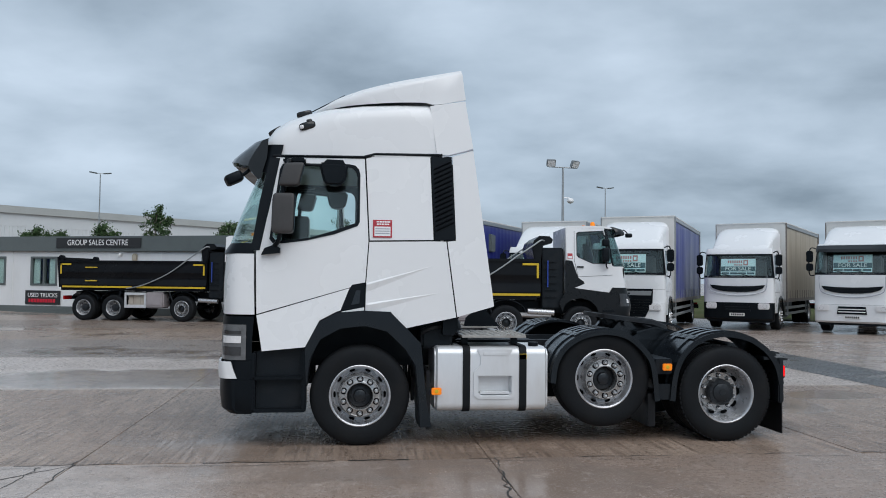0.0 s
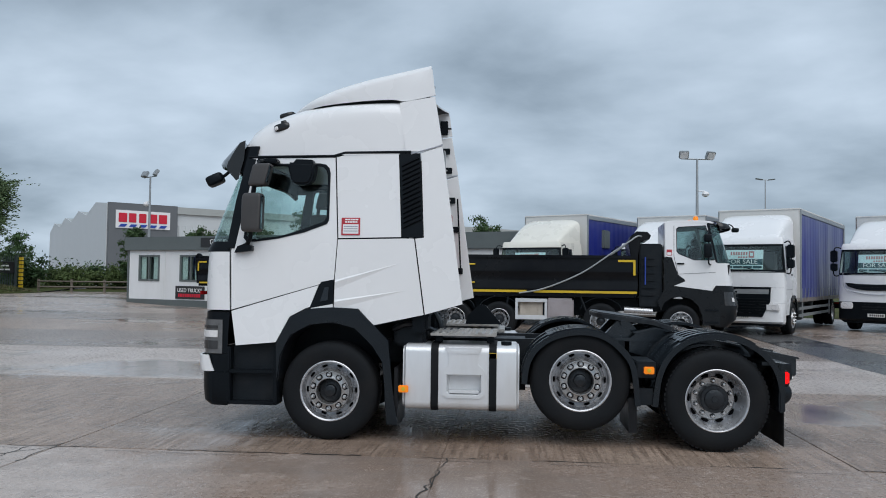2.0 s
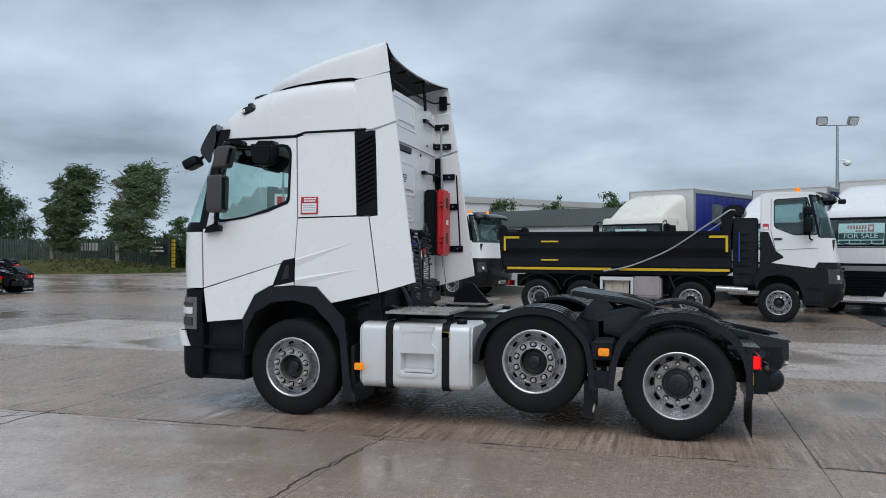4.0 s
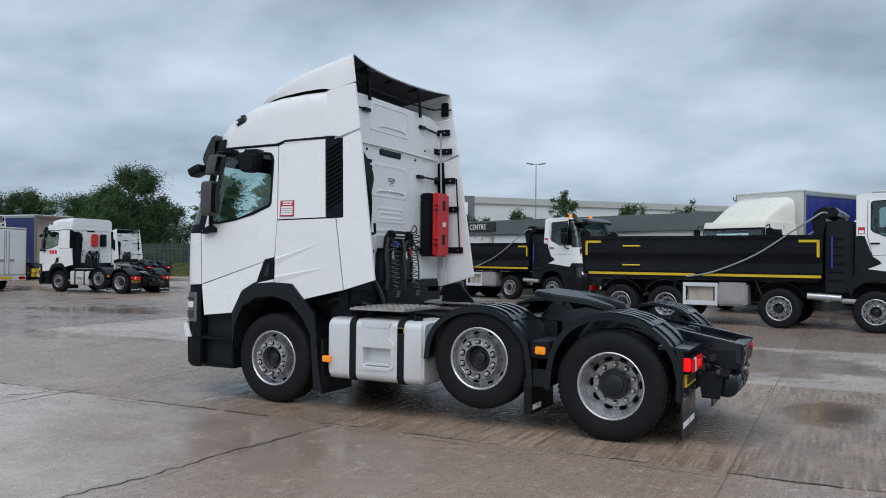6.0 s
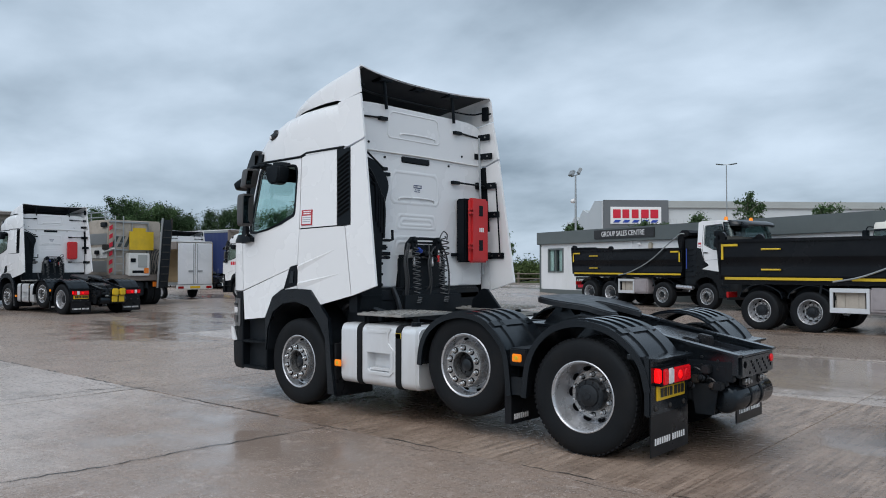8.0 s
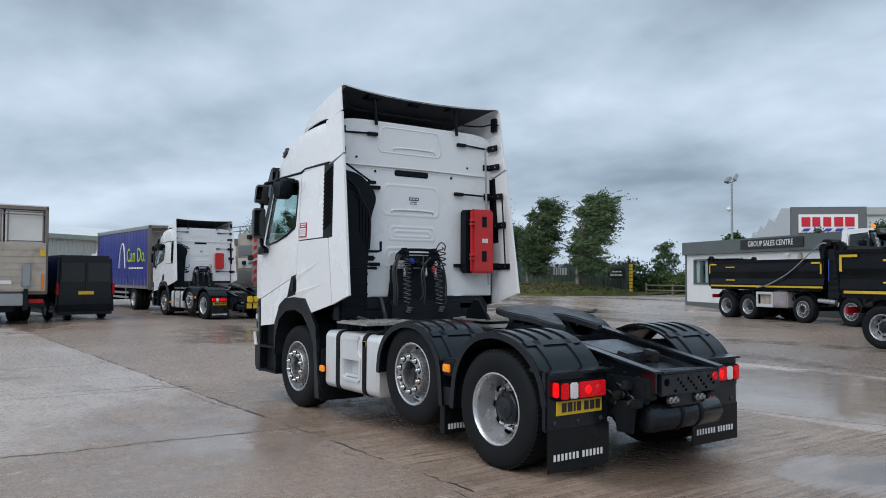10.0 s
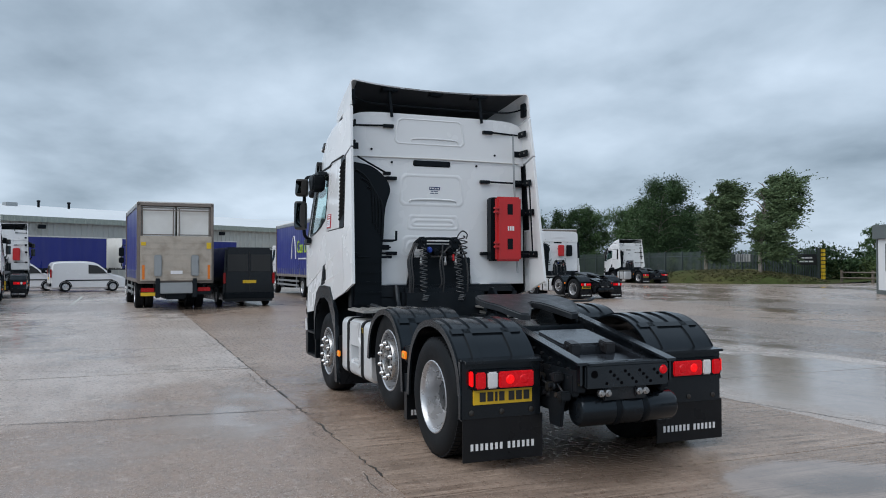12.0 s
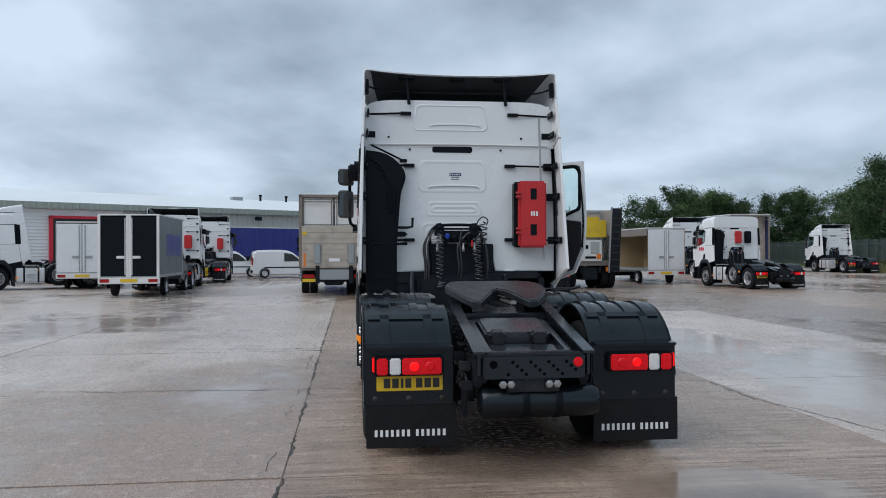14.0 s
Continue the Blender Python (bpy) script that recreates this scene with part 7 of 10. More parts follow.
rails = thing("timber_rail_fence", Matrix(), "low weathered timber post and rail fence", "fence")
q0, q1 = Vector((-29.3, 50.6, 0)), Vector((6.0, 57.0, 0))
n = 17
for k in range(n + 1):
    p = q0.lerp(q1, k / n)
    b = B()
    z = bank(p.x, p.y)
    box(b, p.x - 0.07, p.x + 0.07, p.y - 0.07, p.y + 0.07, z - 0.2, z + 0.86, 0.015)
    part("post", b, "timber", rails)
for z in (0.36, 0.72):
    prs = [q0.lerp(q1, k / n) for k in range(n + 1)]
    for a_, c_ in zip(prs, prs[1:]):
        b = B()
        tube(b, [(a_.x, a_.y - 0.09, bank(a_.x, a_.y) + z), (c_.x, c_.y - 0.09, bank(c_.x, c_.y) + z)], 0.045, 4, smooth=False)
        part("rail", b, "timber", rails)

# grass mound and verges
MD, MN, MC = Vector((0.75, 0.66)).normalized(), Vector((-0.66, 0.75)).normalized(), Vector((-33.7, 44.4))


def mound_h(u, v):
    d = math.hypot(u / 6.8, v / 3.4)
    return 0.85 * max(0, 1 - d * d) ** 0.8


b = B()
rows = []
for i in range(41):
    u = -6.8 + 13.6 * i / 40
    row = []
    for j in range(25):
        v = (-1 + 2 * j / 24) * 3.45 * math.sqrt(max(0.001, 1 - (u / 6.85) ** 2))
        p = MC + MD * u + MN * v
        row.append((p.x, p.y, bank(p.x, p.y) + 0.012 + mound_h(u, v) + (0.22 * noise.noise((p.x * 0.35, p.y * 0.35, 0)) + 0.12 * noise.noise((p.x * 1.6, p.y * 1.6, 3))) * min(1, mound_h(u, v) * 3)))
    rows.append(row)
sheet(b, rows)
solid("grass_mound", b, "grass", "rounded grass mound with worn brown patches", "mound", kind="structure")
rg = np.random.default_rng(31)
uu, vv = rg.uniform(-6.7, 6.7, 11000), rg.uniform(-3.3, 3.3, 11000)
spots = []
for u_, v_ in zip(uu, vv):
    if mound_h(u_, v_) > 0.02:
        p = MC + MD * u_ + MN * v_
        spots.append((p.x, p.y, bank(p.x, p.y) + 0.012 + mound_h(u_, v_) + 0.02))
me = bpy.data.meshes.new("grass_blade")
sp = np.array(spots)
k_ = len(sp)
tilt = rg.normal(0, 0.09, (k_, 3)); tilt[:, 2] = rg.uniform(0.02, 0.10, k_)
side = rg.normal(0, 0.035, (k_, 3)); side[:, 2] = 0
me.from_pydata(np.stack([sp - side, sp + side, sp + tilt], axis=1).reshape(-1, 3).tolist(), [], np.arange(k_ * 3).reshape(-1, 3).tolist())
me.materials.append(M["turf"])
tagged(new("rough_grass", me), "rough uncut grass tufts on the mound", "grass", kind="stuff")
b = B()
rows = []
for i in range(50):
    f = i / 49
    c = Vector((-95, 54)).lerp(Vector((-29, 52)), f)
    rows.append([(c.x + 0.24 * o * -1, c.y + 0.97 * o, bank(c.x, c.y) + 0.015 + 0.25 * max(0, (o + 3) / 10)) for o in (-4.0, 0, 4, 12, 30)])
sheet(b, rows)
solid("verge", b, "grass", "rough grass verge behind the fence", "grass", kind="structure")
b = B()
rows = []
for i in range(40):
    f = i / 39
    c = Vector((-29, 52.4)).lerp(Vector((40, 64)), f)
    rows.append([(c.x - 0.16 * o, c.y + 0.98 * o, bank(c.x, c.y) + 0.015 + 0.02 * o) for o in (0, 2, 8, 20, 60)])
sheet(b, rows)
solid("verge", b, "grass", "rough grass verge behind the rail fence", "grass", kind="structure")


b = B()
rows = []
for i in range(24):
    c = Vector((9.5, 40.5)).lerp(Vector((40, 22.0)), i / 23)
    rows.append([(c.x + 0.5 * o, c.y + 0.85 * o, 0.012 + 0.05 * min(o, 3)) for o in (0, 1, 3, 9, 30)])
sheet(b, rows)
solid("verge", b, "grass", "rough grass verge behind the lorries for sale", "grass", kind="structure")


# ---- trees ----
def leaf_cloud(name, centres, count, size, mat, parent, seed, lean=(0, 0), squash=0.8, spiky=0.0, twigs=0):
    r = np.random.default_rng(seed)
    which = r.integers(0, len(centres), count)
    c = np.array(centres)[which]
    d = r.normal(size=(count, 3))
    d /= np.linalg.norm(d, axis=1)[:, None]
    rad = c[:, 3] * np.minimum(1.0, np.abs(r.normal(0.0, 0.52, count)) + 0.10) * r.uniform(0.80, 1.02, count)
    pos = c[:, :3] + d * rad[:, None] * np.array([1, 1, squash])
    pos[:, 0] += lean[0] * np.maximum(0, pos[:, 2]) * 0.1 * r.uniform(0.4, 1.3, count)
    pos[:, 1] += lean[1] * np.maximum(0, pos[:, 2]) * 0.1 * r.uniform(0.4, 1.3, count)
    u = r.normal(size=(count, 3)); u[:, 2] -= 0.4
    if spiky:
        u[:, 0] += lean[0] * spiky; u[:, 1] += lean[1] * spiky
    if twigs:
        first = r.integers(0, count // twigs, count) * twigs
        along_ = np.array([lean[0], lean[1], 0.0]) + r.normal(0, 0.55, (count, 3)) + np.array([0, 0, 0.25])
        run = r.uniform(0, 1, count)
        reach = r.uniform(0.35, 1.15, count)[first]
        pos = pos[first] + along_[first] * (run * reach)[:, None] * 0.62 + r.normal(0, 0.045, (count, 3))
        pos[:, 2] -= 0.25 * run * run * reach
        u = along_[first] + r.normal(0, 0.5, (count, 3))
    u /= np.linalg.norm(u, axis=1)[:, None]
    w = np.cross(u, r.normal(size=(count, 3)))
    w /= np.linalg.norm(w, axis=1)[:, None] + 1e-6
    s = size * r.uniform(0.5, 1.4, count)[:, None]
    quad = np.stack([pos - u * s, pos + w * s * 0.42, pos + u * s, pos - w * s * 0.42], axis=1).reshape(-1, 3)
    me = bpy.data.meshes.new(name)
    me.from_pydata(quad.tolist(), [], np.arange(count * 4).reshape(-1, 4).tolist())
    me.materials.append(M[mat])
    ob = new(name, me)
    ob.parent = parent
    return ob


def tree(x, y, h, spread, mat, seed, lean=(0, 0), leaves_n=4000, leaf=0.16, bare=0.22, label="leafy tree at the yard's edge", z=None, name="tree", twigs=0):
    r = random.Random(seed)
    root = thing(name, pose(x, y, bank(x, y) if z is None else z), label, "tree", "trees round the yard")
    b = B()
    top = Vector((lean[0] * 0.1 * h * 0.6, lean[1] * 0.1 * h * 0.6, h * 0.86))
    trunk = [(0, 0, -0.2), (r.uniform(-.1, .1), r.uniform(-.1, .1), h * 0.3), (top.x * 0.4, top.y * 0.4, h * 0.58), tuple(top)]
    n_r = (len(trunk) - 1) * 5 + 1
    tube(b, trunk, [0.022 * h * (1 - 0.85 * i / (n_r - 1)) for i in range(n_r)], 7)
    part("trunk", b, "bark", root)
    centres = []
    b = B()
    n_l = 24
    for k in range(n_l):
        f = bare + (0.92 - bare) * (k + 0.5) / n_l
        a_ = k * 2.4 + r.uniform(-0.5, 0.5)
        reach = spread * (1.05 - 0.75 * abs(f - 0.5) * 1.3) * r.uniform(0.55, 1.0)
        st = Vector((top.x * f * f, top.y * f * f, h * f * 0.92))
        en = st + Vector((math.cos(a_) * reach, math.sin(a_) * reach, h * r.uniform(0.03, 0.14)))
        md = st.lerp(en, 0.5) + Vector((0, 0, 0.12 * reach))
        tube(b, [st, md, en], [0.008 * h * (1 - 0.8 * i / 10) for i in range(11)], 5)
        for q, rr in ((0.40, 0.46), (0.68, 0.46), (0.90, 0.38), (1.02, 0.26)):
            p = st.lerp(en, q)
            centres.append((p.x + r.uniform(-.3, .3), p.y + r.uniform(-.3, .3), p.z + r.uniform(-.25, .3), spread * rr * r.uniform(0.85, 1.2)))
    part("limb", b, "bark", root)
    for k in range(4):
        centres.append((top.x + r.uniform(-.2, .2) * spread, top.y + r.uniform(-.2, .2) * spread, h * (0.80 + 0.05 * k), spread * 0.28))
    leaf_cloud("crown", centres, leaves_n, leaf, mat, root, seed, lean, 0.85, 0.7 if lean != (0, 0) else 0, twigs)
    return root


WIND = (1.2, 0.9)
zm = bank(-33, 46) + 0.45
tree(-31.4, 45.6, 6.9, 1.35, "leafpale", 11, WIND, 46000, 0.075, 0.16, "wind-blown birch tree on the grass mound", zm, twigs=26)
tree(-36.3, 45.2, 6.8, 1.35, "leafpale", 12, WIND, 46000, 0.075, 0.16, "wind-blown birch tree on the grass mound", zm, twigs=26)
tree(-56.0, 56.0, 10.0, 3.8, "leafdark", 13, (0.8, 0.6), 42000, 0.10, 0.12, "broad dark-leaved tree behind the parked lorries")
tree(-61.5, 58.0, 8.6, 3.4, "leaf", 14, (0.6, 0.4), 32000, 0.10, 0.1, "broad dark-leaved tree behind the parked lorries")
rt = random.Random(77)
for k in range(14):
    f = 0.22 + 0.78 * k / 13
    x, y = (-80 + 5 * f if f < 0.7 else -76.5 + 45 * (f - 0.7)) + rt.uniform(-1, 1), (34 + 40 * f if f < 0.7 else 62 + 4 * f) + rt.uniform(-1.5, 1.5)
    tree(x, y, rt.uniform(7.2, 9.0), rt.uniform(3.0, 3.9), rt.choice(("leafdark", "leaf", "leafdark")), 100 + k, (0.3, 0.2), 26000, 0.105, 0.05, "dark-leaved tree in the belt beyond the fence")
for k, (x, y, h) in enumerate(((-15.3, 64.7, 6.9), (-19.3, 65.0, 5.7), (-24.9, 65.5, 5.2), (-9.6, 64.0, 5.9), (-0.4, 62.8, 6.1), (-5.6, 66.5, 5.8), (-24.9, 54.6, 4.7), (-23.0, 66, 5.0), (-47.0, 75.0, 5.3))):
    tree(x, y, h, 0.95 if k == 6 else 1.5, "leaf", 200 + k, (0.3, 0.3), 7000, 0.105, 0.15, "young leafy tree in front of the warehouse")

# clipped hedgerow along the entrance road
hedge_root = thing("hedgerow", Matrix(), "thick green hedgerow behind the rail fence", "hedge", kind="stuff")
cent = []
rh = random.Random(5)
for k in range(120):
    f = k / 119
    p = Vector((-50, 52.5)).lerp(Vector((-4, 61.5)), f)
    for j in range(3):
        cent.append((p.x + rh.uniform(-1, 1), p.y + rh.uniform(-0.6, 2.2), bank(p.x, p.y) + rh.uniform(0.4, 1.45 + 0.25 * math.sin(k * 0.7)), rh.uniform(0.55, 0.95)))
leaf_cloud("foliage", cent, 60000, 0.11, "hedge", hedge_root, 6)
hedge2 = thing("hedgerow", Matrix(), "thick dark hedge and scrub behind the fence", "hedge", kind="stuff")
cent = []
for k in range(90):
    f = k / 89
    p = Vector((-92, 57.5)).lerp(Vector((-32, 51.5)), f)
    for j in range(3):
        cent.append((p.x + rh.uniform(-1, 1), p.y + rh.uniform(1.2, 4.0), bank(p.x, p.y) + rh.uniform(0.3, 2.3), rh.uniform(0.7, 1.2)))
    for j in range(2):
        cent.append((p.x + 6 + rh.uniform(-1, 1), p.y + rh.uniform(6, 9), bank(p.x, p.y) + rh.uniform(0.4, 1.6), rh.uniform(0.8, 1.3)))
leaf_cloud("foliage", cent, 90000, 0.125, "leafdark", hedge2, 8)

FINE[0] = False


# ---- the other vehicles; local x runs from nose to tail ----
def lean_in(z0, k):
    return lambda c: Vector((c.x, c.y - math.copysign(max(0, c.z - z0) * k, c.y), c.z))


def lorry_cab(root, paint="white", lower="plastic", trim="plastic", height=2.75, length=1.95, hw=1.22, board=None, plate=True, grille_white=False, lamps_z=0.86, visor=False, ax=1.35, smile=False):
    """A lorry's day cab: nose at x = 0, floor at bumper height, with doors, glass, lamps and mirrors."""
    wz0, wz1 = height - 1.02, height - 0.20

    def band(name, mt, zs, fx, w, sx=0.32, t=0.02, par=root):
        b_ = B()
        front_shell(b_, zs, (sx,) * len(zs), fx, w, 0, 0, 180, 22)
        thicken(b_, t)
        return part(name, b_, mt, par)
    band("front_bumper", lower, (0.36, 0.42, 0.98), (0.10, 0.0, 0.0), (hw - 0.03, hw, hw))
    if smile:
        gr = band("front_panel", paint, (0.985, 1.25, wz0), (0.01, 0.03, 0.05), (hw, hw, hw - 0.01))
        b = B()
        prism(b, [(-0.95, 1.615), (-0.5, 1.575), (0, 1.565), (0.5, 1.575), (0.95, 1.615), (0.86, 1.49), (0.60, 1.40), (0.3, 1.365), (0, 1.36), (-0.3, 1.365), (-0.60, 1.40), (-0.86, 1.49)], "x", -0.002, 0.06, 0.006)
        sm = part("smile_grille", b, "plastic", gr)
        for k in range(3):
            b = B()
            w_ = (0.62, 0.76, 0.84)[k]
            box(b, -0.012, 0.0, -w_, w_, 1.405 + 0.055 * k, 1.425 + 0.055 * k, 0.003)
            part("grille_slat", b, "chassis", sm)
        b = B()
        tube(b, [(0.012, -1.02, 1.95), (0.0, -1.0, 1.55), (0.0, -0.86, 1.36), (0.0, -0.3, 1.24), (0.0, 0.3, 1.24), (0.0, 0.86, 1.36), (0.0, 1.0, 1.55), (0.012, 1.02, 1.95)], 0.012, 6)
        part("panel_joint", b, "greyband", gr)
        b = B()
        prism(b, [(-0.46, 0.66), (0.46, 0.66), (0.42, 0.92), (-0.42, 0.92)], "x", -0.02, 0.01, 0.004)
        lg = part("lower_grille", b, "plastic", gr)
        for k in range(2):
            b = B()
            box(b, -0.035, -0.018, -0.42, 0.42, 0.72 + 0.09 * k, 0.755 + 0.09 * k, 0.005)
            part("grille_slat", b, lower if lower != "plastic" else "chassis", lg)
    else:
        band("front_panel", paint, (1.445, 1.6, wz0), (0.03, 0.035, 0.05), (hw, hw, hw - 0.01))
        gr = band("grille", paint, (0.985, 1.2, 1.44), (0.01, 0.02, 0.03), (hw, hw, hw))
        b = B()
        prism(b, [(-0.86, 1.46), (0.86, 1.46), (0.84, 1.02), (0.62, 0.56), (-0.62, 0.56), (-0.84, 1.02)], "x", -0.025, 0.03, 0.012)
        gm = part("grille_mouth", b, "plastic", gr)
        for k in range(6):
            b = B()
            w_ = 0.62 + 0.035 * k
            box(b, -0.045, -0.02, -w_, w_, 0.66 + 0.085 * k, 0.69 + 0.085 * k, 0.006)
            part("grille_slat", b, "tippertrim", gm)
        b = B()
        prism(b, [(-0.80, 1.25), (0.80, 1.25), (0.82, 1.39), (-0.82, 1.39)], "x", -0.05, -0.02, 0.012)
        part("grille_bar", b, "galv", gm)
    gl = band("windscreen", "glass", (wz0, wz0 + 0.4, wz1), (0.055, 0.12, 0.22), (hw - 0.01, hw - 0.04, hw - 0.08), t=0.008)
    gl.visible_shadow = False
    band("screen_rubber", "plastic", (wz0 - 0.035, wz0 + 0.045), (0.045, 0.058), (hw - 0.004, hw - 0.008), t=0.012, par=gl)
    band("screen_rubber", "plastic", (wz1 - 0.06, wz1 + 0.005), (0.200, 0.215), (hw - 0.074, hw - 0.079), t=0.012, par=gl)
    for s in (-1, 1):
        b = B()
        front_shell(b, (wz0, wz0 + 0.4, wz1), (0.32,) * 3, (0.050, 0.115, 0.215), (hw - 0.004, hw - 0.034, hw - 0.074), 0.004, 4 if s < 0 else 158, 22 if s < 0 else 176, 6)
        thicken(b, 0.008)
        part("pillar_trim", b, "plastic", gl)
    band("header", paint, (wz1, height - 0.08, height), (0.22, 0.26, 0.34), (hw - 0.08, hw - 0.09, hw - 0.12))
    b = B()
    box(b, 0.34, length, -hw + 0.12, hw - 0.12, height - 0.06, height, 0.04)
    part("cab_roof", b, paint, root)
    win = [(0.42, wz0 + 0.05), (0.52, wz1 - 0.04), (1.17, wz1 - 0.04), (1.21, wz0 + 0.30), (1.0, wz0 + 0.16), (0.75, wz0 + 0.06)]
    for s in (-1, 1):
        b = B()
        cut = ax - 0.1
        prism(b, [(0.32, 0.62), (0.32, height - 0.02), (cut, height - 0.02), (cut, 1.22), (ax - 0.35, 1.1), (ax - 0.55, 0.62)], "y", s * hw, s * (hw - 0.03), holes=[win])
        prism(b, [(cut + 0.002, 1.22), (cut + 0.002, height - 0.02), (length, height - 0.02), (length, 1.0), (ax + 0.45, 1.05), (ax + 0.3, 1.2)], "y", s * hw, s * (hw - 0.03))
        bmesh.ops.subdivide_edges(b, edges=[e_ for e_ in b.edges if abs(e_.verts[0].co.z - e_.verts[1].co.z) > 0.6], cuts=6)
        warp(b, lean_in(wz0, 0.085))
        sd = part("cab_side", b, paint, root)
        b = B()
        prism(b, win, "y", s * (hw - 0.012), s * (hw - 0.018))
        warp(b, lean_in(wz0, 0.085))
        part("window", b, "darkglass", sd).visible_shadow = False
        b = B()
        for x0, x1, z0, z1 in ((1.26, 1.275, 1.2, height - 0.1), (0.335, 0.35, 0.66, height - 0.1), (0.35, 1.26, wz0 - 0.55, wz0 - 0.54)):
            box(b, x0, x1, s * (hw + 0.002) - 0.002, s * (hw + 0.002) + 0.002, z0, z1)
        box(b, 1.08, 1.22, s * hw - 0.02, s * hw + 0.02, wz0 - 0.12, wz0 - 0.07, 0.01)
        warp(b, lean_in(wz0, 0.085))
        part("door_joint", b, "plastic", sd)
        b = B()
        arc_shell(b, curve_pts([(ax - 0.6, 0.55), (ax - 0.5, 0.85), (ax - 0.3, 1.10), (ax, 1.20), (ax + 0.3, 1.14), (ax + 0.5, 0.9), (ax + 0.58, 0.55)], 3), 0.06, s * hw - 0.03, s * hw + 0.015)
        part("wheel_arch", b, "fender", root)
        b = B()
        tube(b, [(0.35, s * (hw - 0.05), wz1 + 0.05), (0.22, s * (hw + 0.14), wz1 + 0.02), (0.20, s * (hw + 0.16), wz0 + 0.02), (0.34, s * (hw + 0.02), wz0 - 0.05)], 0.02, 6)
        mi = part("mirror_arm", b, "plastic", root)
        for z0, z1 in ((wz0 + 0.40, wz0 + 0.80), (wz0 + 0.10, wz0 + 0.36)):
            b = B()
            box(b, 0.13, 0.25, s * (hw + 0.15) - 0.12, s * (hw + 0.15) + 0.10, z0, z1, 0.03)
            part("mirror_housing", b, "plastic", mi)
        b = B()
        box(b, -0.03, 0.12, s * (hw - 0.32) - 0.19, s * (hw - 0.32) + 0.19, lamps_z - 0.11, lamps_z + 0.11, 0.03)
        hl = part("headlamp", b, "headlamp" if lower == "tipper" else "clear", root)
        b = B()
        lathe(b, [(0.07, 0), (0.05, -0.01), (0, -0.012)], (-0.032, s * (hw - 0.28), lamps_z), (-1, 0, 0), 14)
        part("bulb", b, "mirror", hl)
    b = B()
    box(b, 0.40, length - 0.02, -hw + 0.14, hw - 0.14, 0.95, 1.5); box(b, 1.35, length - 0.01, -hw + 0.16, hw - 0.16, 0.95, height - 0.07)
    box(b, 0.18, 0.45, -hw + 0.1, hw - 0.1, 1.4, wz0 - 0.02)
    part("cab_interior", b, "darkcabin", root)
    for y in (-0.55, 0.5):
        b = B()
        box(b, 1.05, 1.25, y - 0.24, y + 0.24, 1.5, wz0 + 0.62, 0.06)
        part("cab_seat", b, "cabin", root)
    b = B()
    box(b, 0.20, 0.85, -hw + 0.10, hw - 0.10, 0.28, 0.95, 0.04); box(b, 0.85, 2.3, -0.55, 0.55, 0.30, 0.95, 0.05)
    part("engine", b, "chassis", root)
    b = B()
    for y in (-0.5, 0.15):
        rod(b, (0.045, y, wz0 + 0.02), (0.075, y + 0.55, wz0 + 0.14), 0.012, 5)
    part("wiper", b, "plastic", root)
    if visor:
        b = B()
        front_shell(b, (wz1 - 0.08, wz1 + 0.02, wz1 + 0.16), (0.3,) * 3, (-0.10, -0.08, 0.14), (hw - 0.06, hw - 0.06, hw - 0.08), 0, 10, 170)
        thicken(b, 0.015)
        part("sun_visor", b, "darkplastic", root)
    if plate:
        b = B()
        box(b, -0.02, 0.0, -0.26, 0.26, 0.50, 0.61, 0.003)
        pl = part("number_plate", b, "plate_w", root)
        b = B()
        for k in range(7):
            box(b, -0.024, -0.019, -0.22 + 0.063 * k, -0.18 + 0.063 * k, 0.525, 0.59)
        tagged(part("printed_bar", b, "ink", pl), kind="stuff")
    b = B()
    lathe(b, [(0.085, 0), (0.06, -0.012), (0, -0.012)], (0.03, 0, 1.42), (-1, 0, 0), 4)
    part("badge", b, "galv", root)
    if board:
        # the sale board leans behind the screen
        b = B()
        box(b, 0.0, 0.012, -0.60, 0.60, 0.06, 0.66)
        bd = part("sale_board", b, "blueprint", root, "pale blue board lettered FOR SALE behind the windscreen", pose(0.125, 0, wz0, 0, 9, 0))
        b = B()
        box(b, -0.006, 0.0, -0.59, 0.59, 0.20, 0.38)
        sp = part("board_band", b, "tealprint", bd)
        me = writing("FOR SALE", 0.19, 0.004)
        me.materials.append(M["letter"])
        ob = new("lettering", me)
        ob.parent = bd
        ob.matrix_basis = Matrix.Translation((-0.012, 0.0, 0.29)) @ Matrix.Rotation(radians(-90), 4, "Z") @ Matrix.Rotation(radians(90), 4, "X") @ Matrix.Diagonal((1.1, 1, 1, 1))
        b = B()
        for k in range(4):
            box(b, -0.006, 0.0, -0.57 + 0.29 * k, -0.31 + 0.29 * k, 0.095, 0.165)
        tagged(part("printed_bar", b, "tealprint", bd), kind="stuff")
        b = B()
        for k in range(7):
            box(b, -0.004, 0.0, -0.14 + 0.075 * k, -0.09 + 0.075 * k, 0.50, 0.60)
        for k in range(4):
            box(b, -0.004, 0.0, -0.14 + 0.075 * k, -0.09 + 0.075 * k, 0.41, 0.46)
        tagged(part("printed_bar", b, "fadedred", bd), kind="stuff")
        b = B()
        prism(b, [(-0.34, 0.42), (-0.18, 0.42), (-0.18, 0.62), (-0.34, 0.62)], "x", -0.006, 0.0, 0.0, holes=[[(-0.30, 0.47), (-0.22, 0.47), (-0.22, 0.57), (-0.30, 0.57)]])
        part("printed_mark", b, "fadedred", bd)


